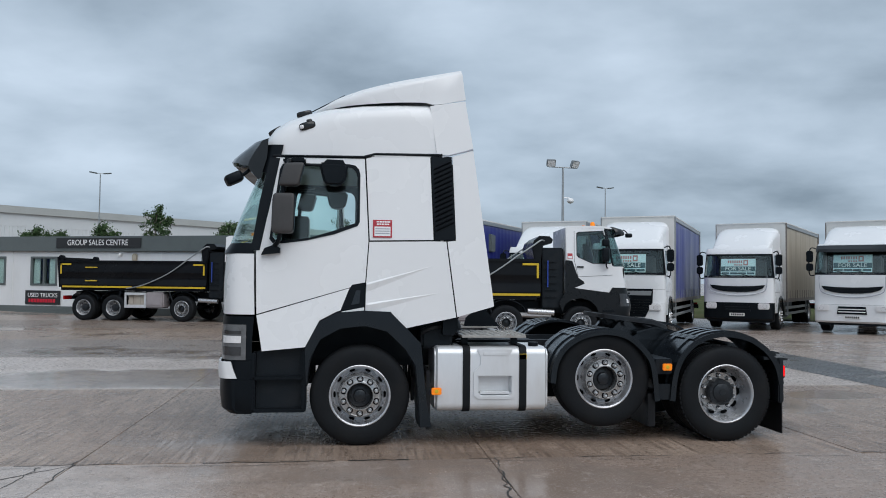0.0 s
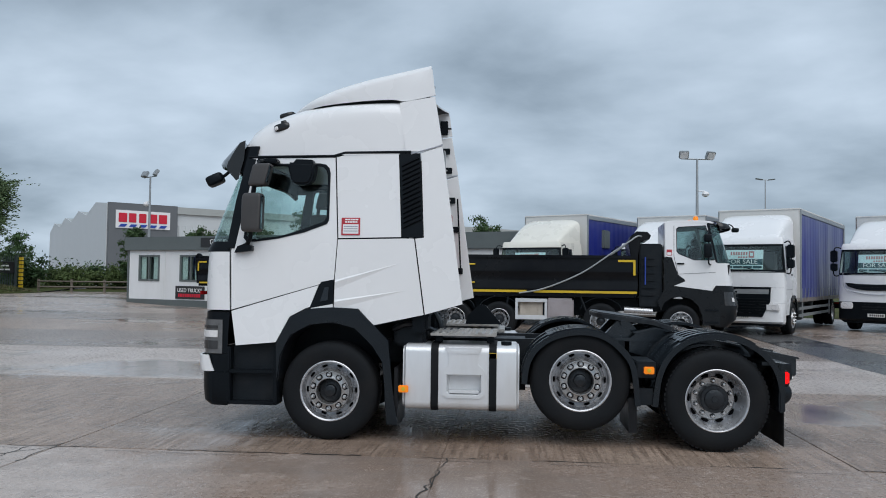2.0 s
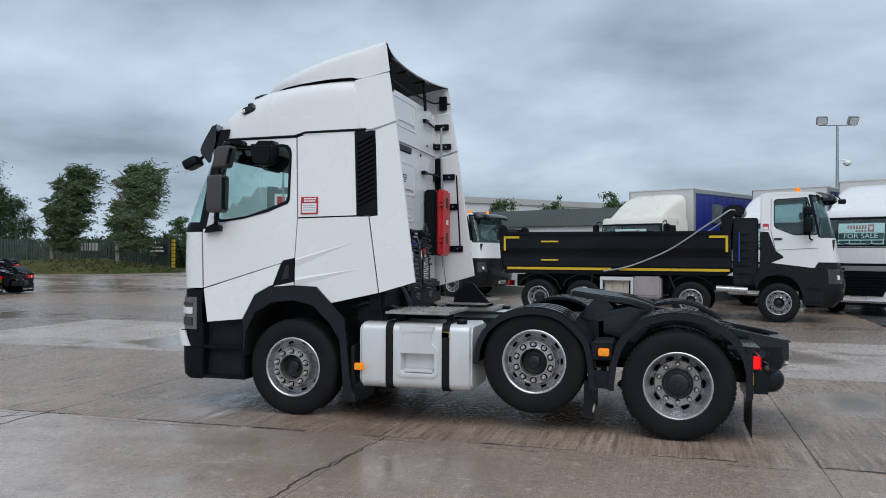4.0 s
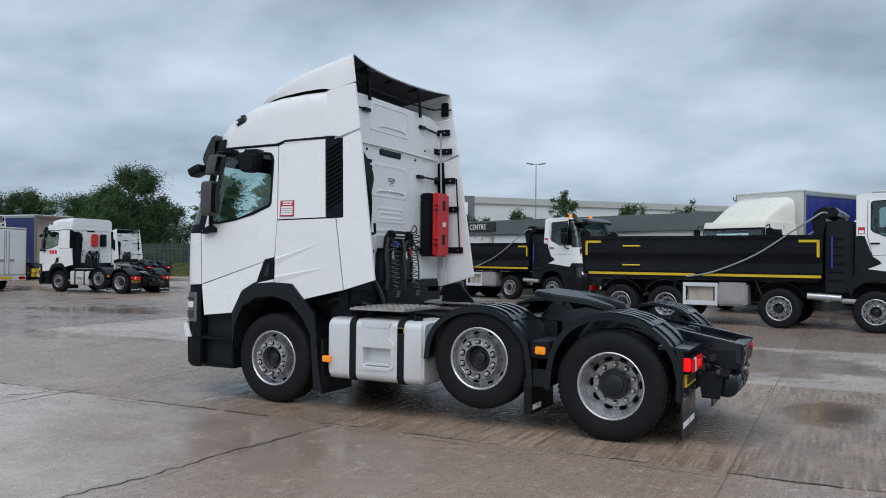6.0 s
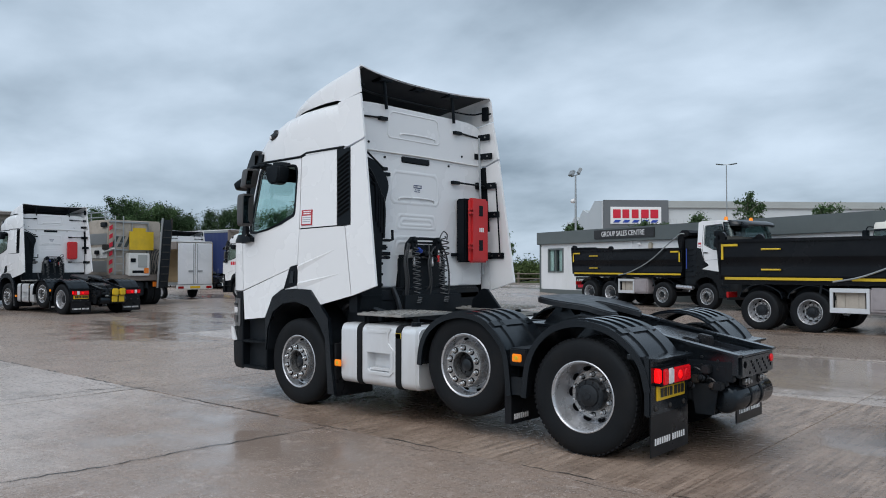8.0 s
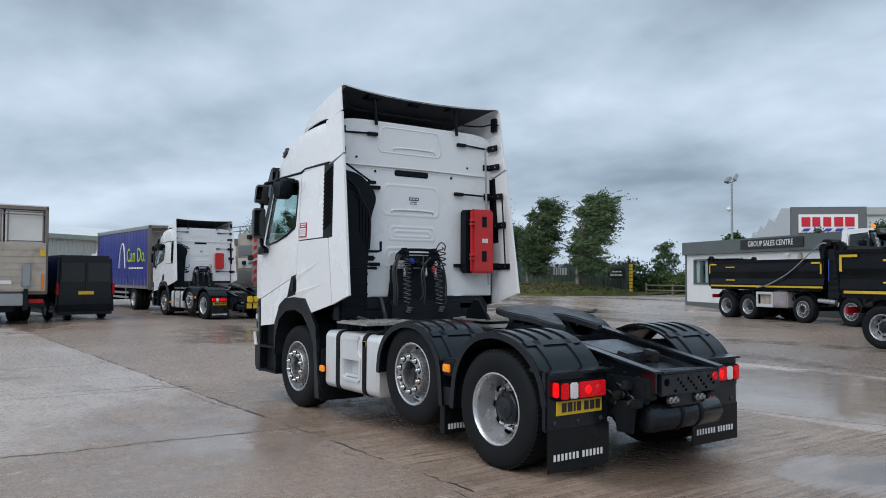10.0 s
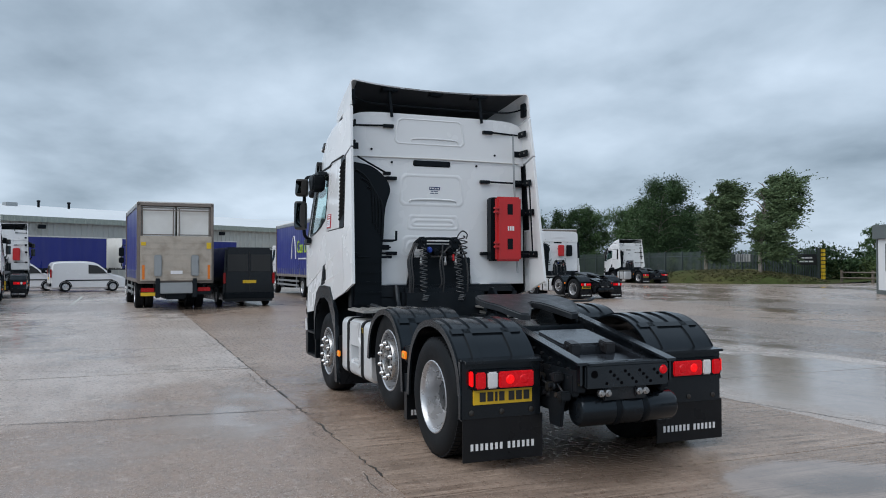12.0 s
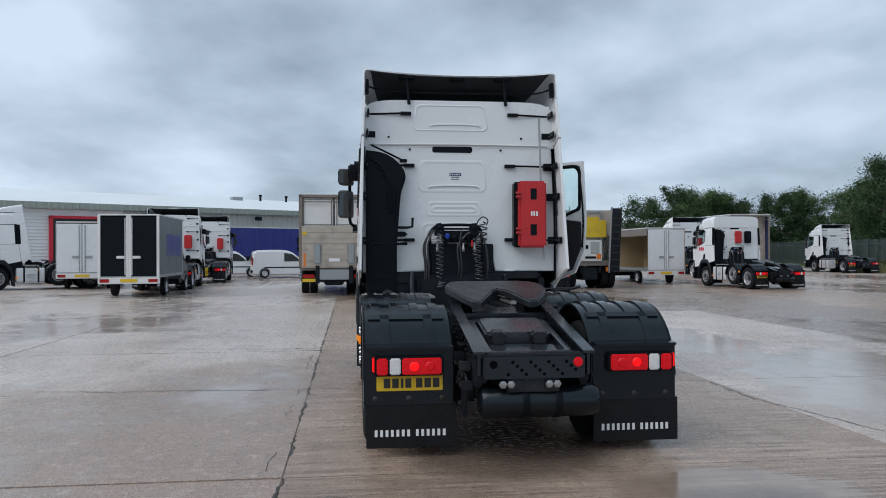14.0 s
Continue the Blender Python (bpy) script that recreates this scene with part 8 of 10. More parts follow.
def roof_fairing(root, paint, z0, z1, x0=0.45, x1=1.9, hw=1.12):
    b = B()
    rows = []
    for k in range(9):
        f = k / 8
        x, zt = x0 + (x1 - x0) * f, z0 + 0.04 + (z1 - z0) * (0.35 * f + 0.65 * math.sin(f * math.pi / 2))
        row = []
        for j in range(17):
            a_ = math.pi * j / 16
            c, s = math.cos(a_), math.sin(a_)
            w = hw * (0.86 + 0.14 * f)
            row.append((x, -w * math.copysign(abs(c) ** 0.3, c), z0 + (zt - z0) * abs(s) ** 0.3))
        rows.append(row)
    vs = sheet(b, rows)
    b.faces.new(vs[0]); b.faces.new(vs[-1][::-1])
    part("roof_fairing", b, paint, root)


def flat_chassis(root, x0, x1, front_axle, rear_axles, hw=1.22, twin=True):
    for s in (-1, 1):
        b = B()
        box(b, x0, x1, s * 0.42 - 0.04, s * 0.42 + 0.04, 0.68, 0.94)
        part("chassis_rail", b, "chassis", root)
        for x in front_axle:
            wheel(root, x, s * (hw - 0.0), 0.497, "front", s)
        for x in rear_axles:
            wheel(root, x, s * (hw - 0.0), 0.497, "rear", s, twin)
        xr = max(rear_axles)
        b = B()
        for z in (0.50, 0.72):
            box(b, max(front_axle) + 0.9, min(rear_axles) - 0.75, s * hw - 0.02, s * hw + 0.02, z, z + 0.10, 0.01)
        for x in (max(front_axle) + 1.2, min(rear_axles) - 1.1):
            box(b, x, x + 0.06, s * hw - 0.05, s * hw - 0.02, 0.45, 1.0)
        part("side_guard", b, "galv", root)
    for x_a, x_b, y_a, y_b, nm in ((max(front_axle) + 1.0, max(front_axle) + 2.2, -1.12, -0.50, "fuel_tank"), (max(front_axle) + 1.1, max(front_axle) + 1.9, 0.50, 1.12, "battery_box"), (min(rear_axles) - 0.7, x1 - 0.1, -0.36, 0.36, "underframe")):
        b = B()
        box(b, x_a, x_b, y_a, y_b, 0.38, 0.96, 0.05)
        part(nm, b, "chassis", root)
    for x in front_axle + rear_axles:
        b = B()
        rod(b, (x, -1.0, 0.5), (x, 1.0, 0.5), 0.07, 8)
        part("axle", b, "chassis", root)


def curtain_lorry(name, m, label, curtain, paint="white", board=True, boxlen=8.0, height=3.95, front="offwhite", rear_kind="doors", cab=True, cab_h=2.7, fairing=True, lower="white", grille_white=False, trim="plastic", slogan=False, visor=False, smile=False):
    root = thing(name, m, label, "lorry", "parked box lorries")
    off = 2.15
    if cab:
        lorry_cab(root, paint, lower, trim, cab_h, board=board, grille_white=grille_white, visor=visor, smile=smile)
        if fairing:
            roof_fairing(root, paint, cab_h - 0.02, 3.72)
    x0, x1, hw = off, off + boxlen, 1.27
    b = B()
    box(b, x0, x0 + 0.06, -hw, hw, 1.02, height, 0.01)
    fr = part("box_front", b, front, root)
    b = B()
    box(b, x0, x1, -hw, hw, 0.98, 1.12, 0.01)
    part("load_bed", b, "boxbrown", root)
    b = B()
    box(b, x0 - 0.02, x1 + 0.02, -hw - 0.01, hw + 0.01, height - 0.03, height + 0.03, 0.015)
    part("box_roof", b, front, root)
    for s in (-1, 1):
        b = B()
        n = 60
        rows = []
        for z in (1.10, 1.6, 2.4, height - 0.14):
            rows.append([(x0 + 0.06 + (x1 - x0 - 0.12) * k / n, s * (hw - 0.012 + 0.012 * math.sin(k * 1.9 + z) * (1 if z < 3 else 0.3)), z) for k in range(n + 1)])
        sheet(b, rows)
        thicken(b, 0.006)
        c = part("curtain", b, curtain, root)
        b = B()
        box(b, x0, x1, s * hw - 0.025, s * hw + 0.012, height - 0.16, height - 0.03, 0.01)
        part("cant_rail", b, "galv", root)
        for k in range(int(boxlen / 0.55)):
            b = B()
            box(b, x0 + 0.3 + 0.55 * k, x0 + 0.34 + 0.55 * k, s * hw - 0.004, s * hw + 0.006, 1.0, 1.42)
            part("curtain_strap", b, "galv" if curtain != "tan" else "boxbrown", c)
        for x in (x0, x1 - 0.08):
            b = B()
            box(b, x, x + 0.08, s * hw - 0.04, s * hw + 0.014, 1.0, height, 0.01)
            part("corner_pillar", b, "boxbrown" if curtain == "tan" or rear_kind == "open" else "galv", root)
    b = B()
    if rear_kind == "doors":
        for s in (-1, 1):
            b = B()
            box(b, x1 - 0.05, x1 + 0.01, min(s * 0.01, s * (hw - 0.04)), max(s * 0.01, s * (hw - 0.04)), 1.05, height - 0.05, 0.01)
            d = part("rear_door", b, "offwhite", root)
            for y in (0.14, 0.5):
                b = B()
                rod(b, (x1 + 0.03, s * y, 1.1), (x1 + 0.03, s * y, height - 0.1), 0.018, 6)
                part("lock_bar", b, "galv", d)
    else:
        b.free()
        b = B()
        box(b, x1 - 0.5, x1 - 0.44, -hw + 0.05, hw - 0.05, 1.05, height - 0.1)
        part("rear_panel", b, "taillift", root)
        b = B()
        for y0, y1, z0, z1 in ((-hw, -hw + 0.1, 1.0, height), (hw - 0.1, hw, 1.0, height), (-hw, hw, height - 0.12, height), (-hw, hw, 0.95, 1.08)):
            box(b, x1 - 0.06, x1 + 0.02, y0, y1, z0, z1, 0.008)
        part("rear_frame", b, "boxbrown", root)
        b = B()
        box(b, x1 + 0.02, x1 + 0.035, -hw + 0.12, hw - 0.12, height - 0.30, height - 0.26)
        part("reflective_tape", b, "boxbrown", root)
    rear = [x1 - 2.4] if boxlen < 9 else [x1 - 3.4, x1 - 2.05]
    flat_chassis(root, 0.6, x1, [1.35], rear)
    b = B()
    box(b, x1 - 0.08, x1, -hw + 0.05, hw - 0.05, 0.55, 0.72, 0.01)
    rb = part("rear_bumper", b, "chassis", root)
    for s in (-1, 1):
        b = B()
        box(b, x1, x1 + 0.03, s * 0.95 - 0.22, s * 0.95 + 0.22, 0.66, 0.80, 0.01)
        part("tail_lamp", b, "dullred", rb)
    if slogan:
        me = writing("Can Do.", 0.80, 0.006)
        me.materials.append(M["lime"])
        ob = new("lettering", me)
        ob.parent = root
        ob.matrix_basis = Matrix.Translation((x1 - 1.9, -hw - 0.014, 2.45)) @ Matrix.Rotation(radians(90), 4, "X") @ Matrix.Diagonal((1.05, 1.1, 1, 1))
        b = B()
        tube(b, [(x1 - 4.6, -hw - 0.01, 1.9), (x1 - 4.4, -hw - 0.01, 2.7), (x1 - 4.05, -hw - 0.01, 3.05), (x1 - 3.75, -hw - 0.01, 2.7), (x1 - 3.6, -hw - 0.01, 1.9)], 0.03, 6)
        part("printed_arc", b, "letter", root)
        b = B()
        for k in range(9):
            box(b, x1 - 3.0 + 0.25 * k, x1 - 2.81 + 0.25 * k, -hw - 0.014, -hw - 0.008, 1.86, 1.93)
        tagged(part("printed_bar", b, "letter", root), kind="stuff")
    return root


# a row of lorries for sale, parked nose-out at a slant
curtain_lorry("curtain_side_lorry", pose(8.82, 25.24, 0, 0, 0, 60), "white cab curtain-side lorry with blue curtains, FOR SALE", "blue", grille_white=False, cab_h=2.95, boxlen=8.9)
curtain_lorry("curtain_side_lorry", pose(13.72, 27.4, 0, 0, 0, 50), "white cab lorry with weathered cream curtains, FOR SALE", "tan", lower="plastic", cab_h=2.92, front="offwhite", smile=True)
curtain_lorry("curtain_side_lorry", pose(16.75, 25.35, 0, 0, 0, 45), "white sleeper lorry with cream box and high roof, FOR SALE", "tan", lower="white", cab_h=3.05, visor=True, smile=True)
curtain_lorry("curtain_side_lorry", pose(6.6, 28.2, 0, 0, 0, 60), "white cab lorry with a grey box behind a tipper", "navy", cab_h=2.9)
curtain_lorry("curtain_side_lorry", pose(2.4, 28.1, 0, 0, 0, 60), "cream cab lorry with blue curtains and roof fairing", "blue", paint="cream", cab_h=2.9)
# far row
curtain_lorry("curtain_side_lorry", pose(-36.95, 15.1, 0, 0, 0, 1), "blue curtain-side lorry with lime slogan lettering", "blue", rear_kind="open", slogan=True, boxlen=8.6, height=3.75)
curtain_lorry("curtain_side_lorry", pose(-46.7, 32.5, 0.0, 0, 0, 2), "navy curtain-side lorry parked by the trees", "navy", rear_kind="open", boxlen=8.6, height=3.9)


def tail_lift_lorry(m):
    root = curtain_lorry("tail_lift_lorry", m, "blue curtain box lorry with a dirty folded tail lift", "blue", rear_kind="open", boxlen=6.6, height=3.80, cab_h=2.6)
    x1 = 2.15 + 6.6
    b = B()
    box(b, x1 + 0.04, x1 + 0.10, -1.2, 1.2, 1.05, 2.62, 0.01)
    lift = part("tail_lift", b, "taillift", root, "dirty aluminium tail lift platform folded up")
    for k in range(7):
        b = B()
        box(b, x1 + 0.10, x1 + 0.112, -1.19, 1.19, 1.12 + 0.21 * k, 1.14 + 0.21 * k)
        part("platform_rib", b, "taillift", lift)
    for y in (-0.62, 0.62):
        b = B()
        box(b, x1 + 0.10, x1 + 0.16, y - 0.13, y + 0.13, 1.2, 1.95, 0.03)
        part("lift_arm", b, "galv", lift)
        b = B()
        box(b, x1 - 0.1, x1 + 0.12, y - 0.08, y + 0.08, 0.45, 1.15, 0.02)
        part("lift_bracket", b, "chassis", lift)
    for s, yy in ((-1, -1.1), (1, 1.1)):
        b = B()
        box(b, x1 + 0.112, x1 + 0.118, yy - 0.04, yy + 0.04, 1.1, 1.6)
        part("hazard_strip", b, "orange", lift)
        b = B()
        box(b, x1 + 0.112, x1 + 0.118, yy - 0.08, yy + 0.08, 2.18 if s > 0 else 2.28, 2.4)
        part("warning_plate", b, "yellow", lift)
    b = B()
    box(b, x1 + 0.112, x1 + 0.116, -0.2, 0.2, 1.28, 1.40)
    part("label", b, "paper", lift)
    for s in (-1, 1):
        b = B()
        box(b, x1 - 0.10, x1 - 0.06, min(s * 0.03, s * 1.16), max(s * 0.03, s * 1.16), 2.5, 3.66, 0.015)
        d = part("upper_door", b, "offwhite", root)
        b = B()
        for z in (2.66, 3.60):
            box(b, x1 - 0.06, x1 - 0.045, min(s * 0.06, s * 1.12), max(s * 0.06, s * 1.12), z, z + 0.025)
        box(b, x1 - 0.06, x1 - 0.045, s * 1.13 - 0.02, s * 1.13 + 0.02, 2.5, 3.64); rod(b, (x1 - 0.04, s * 0.10, 2.5), (x1 - 0.04, s * 0.10, 3.62), 0.018, 6)
        part("door_edge", b, "boxbrown", d)
    b = B()
    box(b, x1 + 0.05, x1 + 0.12, -0.55, 0.55, 0.60, 0.98, 0.02)
    part("under_run_box", b, "galv", root)
    b = B()
    box(b, x1 + 0.03, x1 + 0.045, -1.18, -0.68, 0.52, 0.64)
    part("number_plate", b, "plate_y", root)


tail_lift_lorry(pose(-28.2, 7.17, 0, 0, 0, 3.0))


def tipper_cab(root, hw=1.245):
    """The tipper's short day cab: raked screen, white door over black lower cladding; nose at x = 0."""
    inward = lean_in(2.1, 0.10)

    def band(name, mt, zs, sx, fx, w, t=0.02, par=root, a0=0, a1=180):
        b_ = B()
        front_shell(b_, zs, sx, fx, w, 0, a0, a1, 26)
        thicken(b_, t)
        return part(name, b_, mt, par)

    bp_ = band("front_bumper", "tippertrim", (0.40, 0.60, 0.95, 1.10), (0.56,) * 4, (0.12, -0.08, -0.14, -0.12), (hw - 0.06, hw, hw, hw))
    gr = band("grille", "tippertrim", (1.105, 1.30, 1.50), (0.55,) * 3, (-0.11, -0.07, 0.0), (hw - 0.012,) * 3)
    for k in range(4):
        b = B()
        box(b, -0.13 + 0.025 * k, -0.05, -0.80, 0.80, 1.14 + 0.09 * k, 1.185 + 0.09 * k, 0.006)
        part("grille_slat", b, "plastic", gr)
    band("front_panel", "white", (1.505, 1.80, 2.10), (0.54, 0.53, 0.52), (0.0, 0.05, 0.09), (hw, hw, hw - 0.005))
    gl = band("windscreen", "screen", (2.105, 2.45, 2.85, 3.12), (0.50, 0.575, 0.665, 0.73), (0.10, 0.19, 0.32, 0.43), (hw - 0.005, hw - 0.035, hw - 0.075, hw - 0.10), 0.008)
    gl.visible_shadow = False
    band("header", "plastic", (3.12, 3.17, 3.215), (0.73, 0.74, 0.78), (0.43, 0.46, 0.55), (hw - 0.10, hw - 0.105, hw - 0.12))
    vz = band("sun_visor", "darkplastic", (3.02, 3.08, 3.17, 3.23), (0.64, 0.64, 0.66, 0.70), (0.05, 0.04, 0.12, 0.36), (hw - 0.08, hw - 0.08, hw - 0.09, hw - 0.11), 0.016, root, 8, 172)
    b = B()
    prism(b, [(0.56, 3.19), (0.66, 3.235), (1.0, 3.255), (1.70, 3.245), (1.84, 3.20), (1.84, 3.17), (0.60, 3.15)], "y", -hw + 0.11, hw - 0.11, 0.02)
    part("cab_roof", b, "white", root)
    b = B()
    box(b, 1.81, 1.85, -hw + 0.03, hw - 0.03, 1.3, 2.2); box(b, 1.81, 1.848, -hw + 0.13, hw - 0.13, 2.2, 3.19)
    part("cab_back", b, "white", root)
    win = [(0.79, 3.095), (1.47, 3.055), (1.52, 3.01), (1.52, 2.42), (1.47, 2.355), (1.09, 2.195), (0.60, 2.195), (0.555, 2.23), (0.575, 2.40)]
    door = [(0.52, 1.53), (0.50, 2.12), (0.72, 3.16), (1.83, 3.19), (1.83, 2.27), (1.66, 2.25), (1.50, 1.79), (1.34, 1.67), (1.31, 1.61), (1.60, 1.485), (0.62, 1.365)]
    for s in (-1, 1):
        def side(nm, b_, mt, par=root, label=""):
            warp(b_, inward)
            return part(nm, b_, mt, par, label)
        b = B()
        prism(b, door, "y", s * hw, s * (hw - 0.025), holes=[win])
        sd = side("cab_door", b, "white")
        b = B()
        prism(b, win, "y", s * (hw - 0.010), s * (hw - 0.016))
        side("window", b, "screen", sd).visible_shadow = False
        b = B()
        o = [(1.06 + (x - 1.06) * 1.045, 2.62 + (z - 2.62) * 1.045) for x, z in win]
        prism(b, o, "y", s * hw, s * (hw + 0.004), holes=[win])
        side("window_rubber", b, "plastic", sd)
        b = B()
        prism(b, [(0.485, 2.12), (0.535, 2.12), (0.755, 3.15), (0.69, 3.16)], "y", s * hw, s * (hw + 0.005))
        side("pillar_trim", b, "plastic", sd)
        b = B()
        tube(b, [(1.60, s * (hw + 0.001), 3.10), (1.605, s * (hw + 0.001), 2.27), (1.50, s * (hw + 0.001), 1.80)], 0.006, 5, smooth=False)
        tube(b, [(0.53, s * (hw + 0.001), 1.86), (1.0, s * (hw + 0.001), 1.83), (1.50, s * (hw + 0.001), 1.80)], 0.004, 5, smooth=False)
        side("door_joint", b, "plastic", sd)
        b = B()
        box(b, 1.34, 1.54, s * (hw + 0.012) - 0.015, s * (hw + 0.012) + 0.015, 2.06, 2.10, 0.01)
        side("door_handle", b, "plastic", sd)
        b = B()
        prism(b, [(1.86, 1.10), (1.86, 2.255), (1.665, 2.235), (1.505, 1.78), (1.345, 1.66), (1.325, 1.615), (1.63, 1.49), (1.64, 1.25), (1.80, 1.12)], "y", s * (hw - 0.02), s * (hw + 0.010), 0.006)
        side("rear_cladding", b, "tippertrim")
        b = B()
        prism(b, [(0.42, 0.45), (0.42, 1.50), (0.52, 1.51), (0.61, 1.355), (1.62, 1.475), (1.86, 1.38), (2.03, 1.06), (1.94, 0.80), (1.86, 1.02), (1.68, 1.15), (1.42, 1.20), (1.16, 1.13), (0.98, 0.96), (0.88, 0.70), (0.86, 0.45)], "y", s * (hw - 0.03), s * (hw + 0.012), 0.008)
        sk = side("side_skirt", b, "tippertrim")
        b = B()
        for z in (0.50, 0.82):
            box(b, 0.46, 0.82, s * (hw + 0.006) - 0.02, s * (hw + 0.006) + 0.02, z, z + 0.05, 0.008)
        side("step", b, "plastic", sk)
        b = B()
        box(b, 1.655, 1.795, s * (hw + 0.002) - 0.003, s * (hw + 0.002) + 0.003, 2.30, 2.46)
        st = side("sticker", b, "sticker", root, "small red and white printed sticker")
        b = B()
        box(b, 1.67, 1.78, s * (hw + 0.006) - 0.002, s * (hw + 0.006) + 0.002, 2.315, 2.385)
        side("sticker_panel", b, "paper", st)
        b = B()
        tube(b, [(0.66, s * (hw - 0.02), 2.06), (0.72, s * (hw + 0.12), 2.08), (0.74, s * (hw + 0.16), 2.20), (0.74, s * (hw + 0.16), 2.85), (0.78, s * (hw - 0.02), 2.98)], 0.022, 7)
        mi = part("mirror_arm", b, "plastic", root)
        for z0, z1 in ((2.24, 2.62), (2.66, 2.86)):
            b = B()
            blob(b, 0.66, 0.86, s * (hw + 0.17) - 0.11, s * (hw + 0.17) + 0.11, z0, z1, 0.3, None, 16, 10)
            part("mirror_housing", b, "plastic", mi)
        a0, a1 = (8, 46) if s < 0 else (134, 172)
        b = B()
        front_shell(b, (0.98, 1.14, 1.34), (0.56,) * 3, (-0.135, -0.12, -0.06), (hw,) * 3, 0.008, a0, a1, 8)
        thicken(b, 0.012)
        hl = part("headlamp", b, "headlamp", bp_)
        b = B()
        front_shell(b, (1.08, 1.14, 1.19), (0.56,) * 3, (-0.125, -0.12, -0.10), (hw,) * 3, 0.014, 26 if s < 0 else 146, 34 if s < 0 else 154, 4)
        thicken(b, 0.008)
        part("lamp_element", b, "clear", hl)
    b = B()
    blob(b, -0.10, 0.08, 0.80, 1.02, 2.94, 3.06, 0.45, None, 16, 10)
    tube(b, [(0.02, 0.91, 3.04), (0.08, 0.91, 3.12), (0.16, 0.90, 3.16)], 0.018, 6)
    part("front_mirror", b, "plastic", vz)
    b = B()
    box(b, 0.60, 1.80, -hw + 0.06, hw - 0.06, 1.20, 1.62); box(b, 1.66, 1.80, -hw + 0.14, hw - 0.14, 1.62, 3.12)
    prism(b, [(0.20, 1.55), (0.16, 2.06), (0.55, 2.10), (0.70, 1.90), (0.70, 1.55)], "y", -hw + 0.08, hw - 0.08, 0.02)
    part("cab_interior", b, "darkcabin", root)
    for y in (-0.58, 0.58):
        b = B()
        prism(b, [(1.05, 1.6), (1.0, 1.8), (1.40, 1.82), (1.52, 2.55), (1.62, 2.55), (1.60, 1.6)], "y", y - 0.25, y + 0.25, 0.04)
        box(b, 1.52, 1.62, y - 0.13, y + 0.13, 2.57, 2.75, 0.03)
        part("cab_seat", b, "cabin", root)
    b = B()
    for y in (-0.75, -0.05):
        rod(b, (0.10, y, 2.12), (0.16, y + 0.65, 2.24), 0.012, 5)
    part("wiper", b, "plastic", root)
    b = B()
    box(b, -0.115, -0.10, -0.27, 0.27, 0.52, 0.63, 0.003)
    pl = part("number_plate", b, "plate_w", bp_)
    b = B()
    for k in range(7):
        box(b, -0.120, -0.114, -0.22 + 0.063 * k, -0.18 + 0.063 * k, 0.545, 0.61)
    tagged(part("printed_bar", b, "ink", pl), kind="stuff")


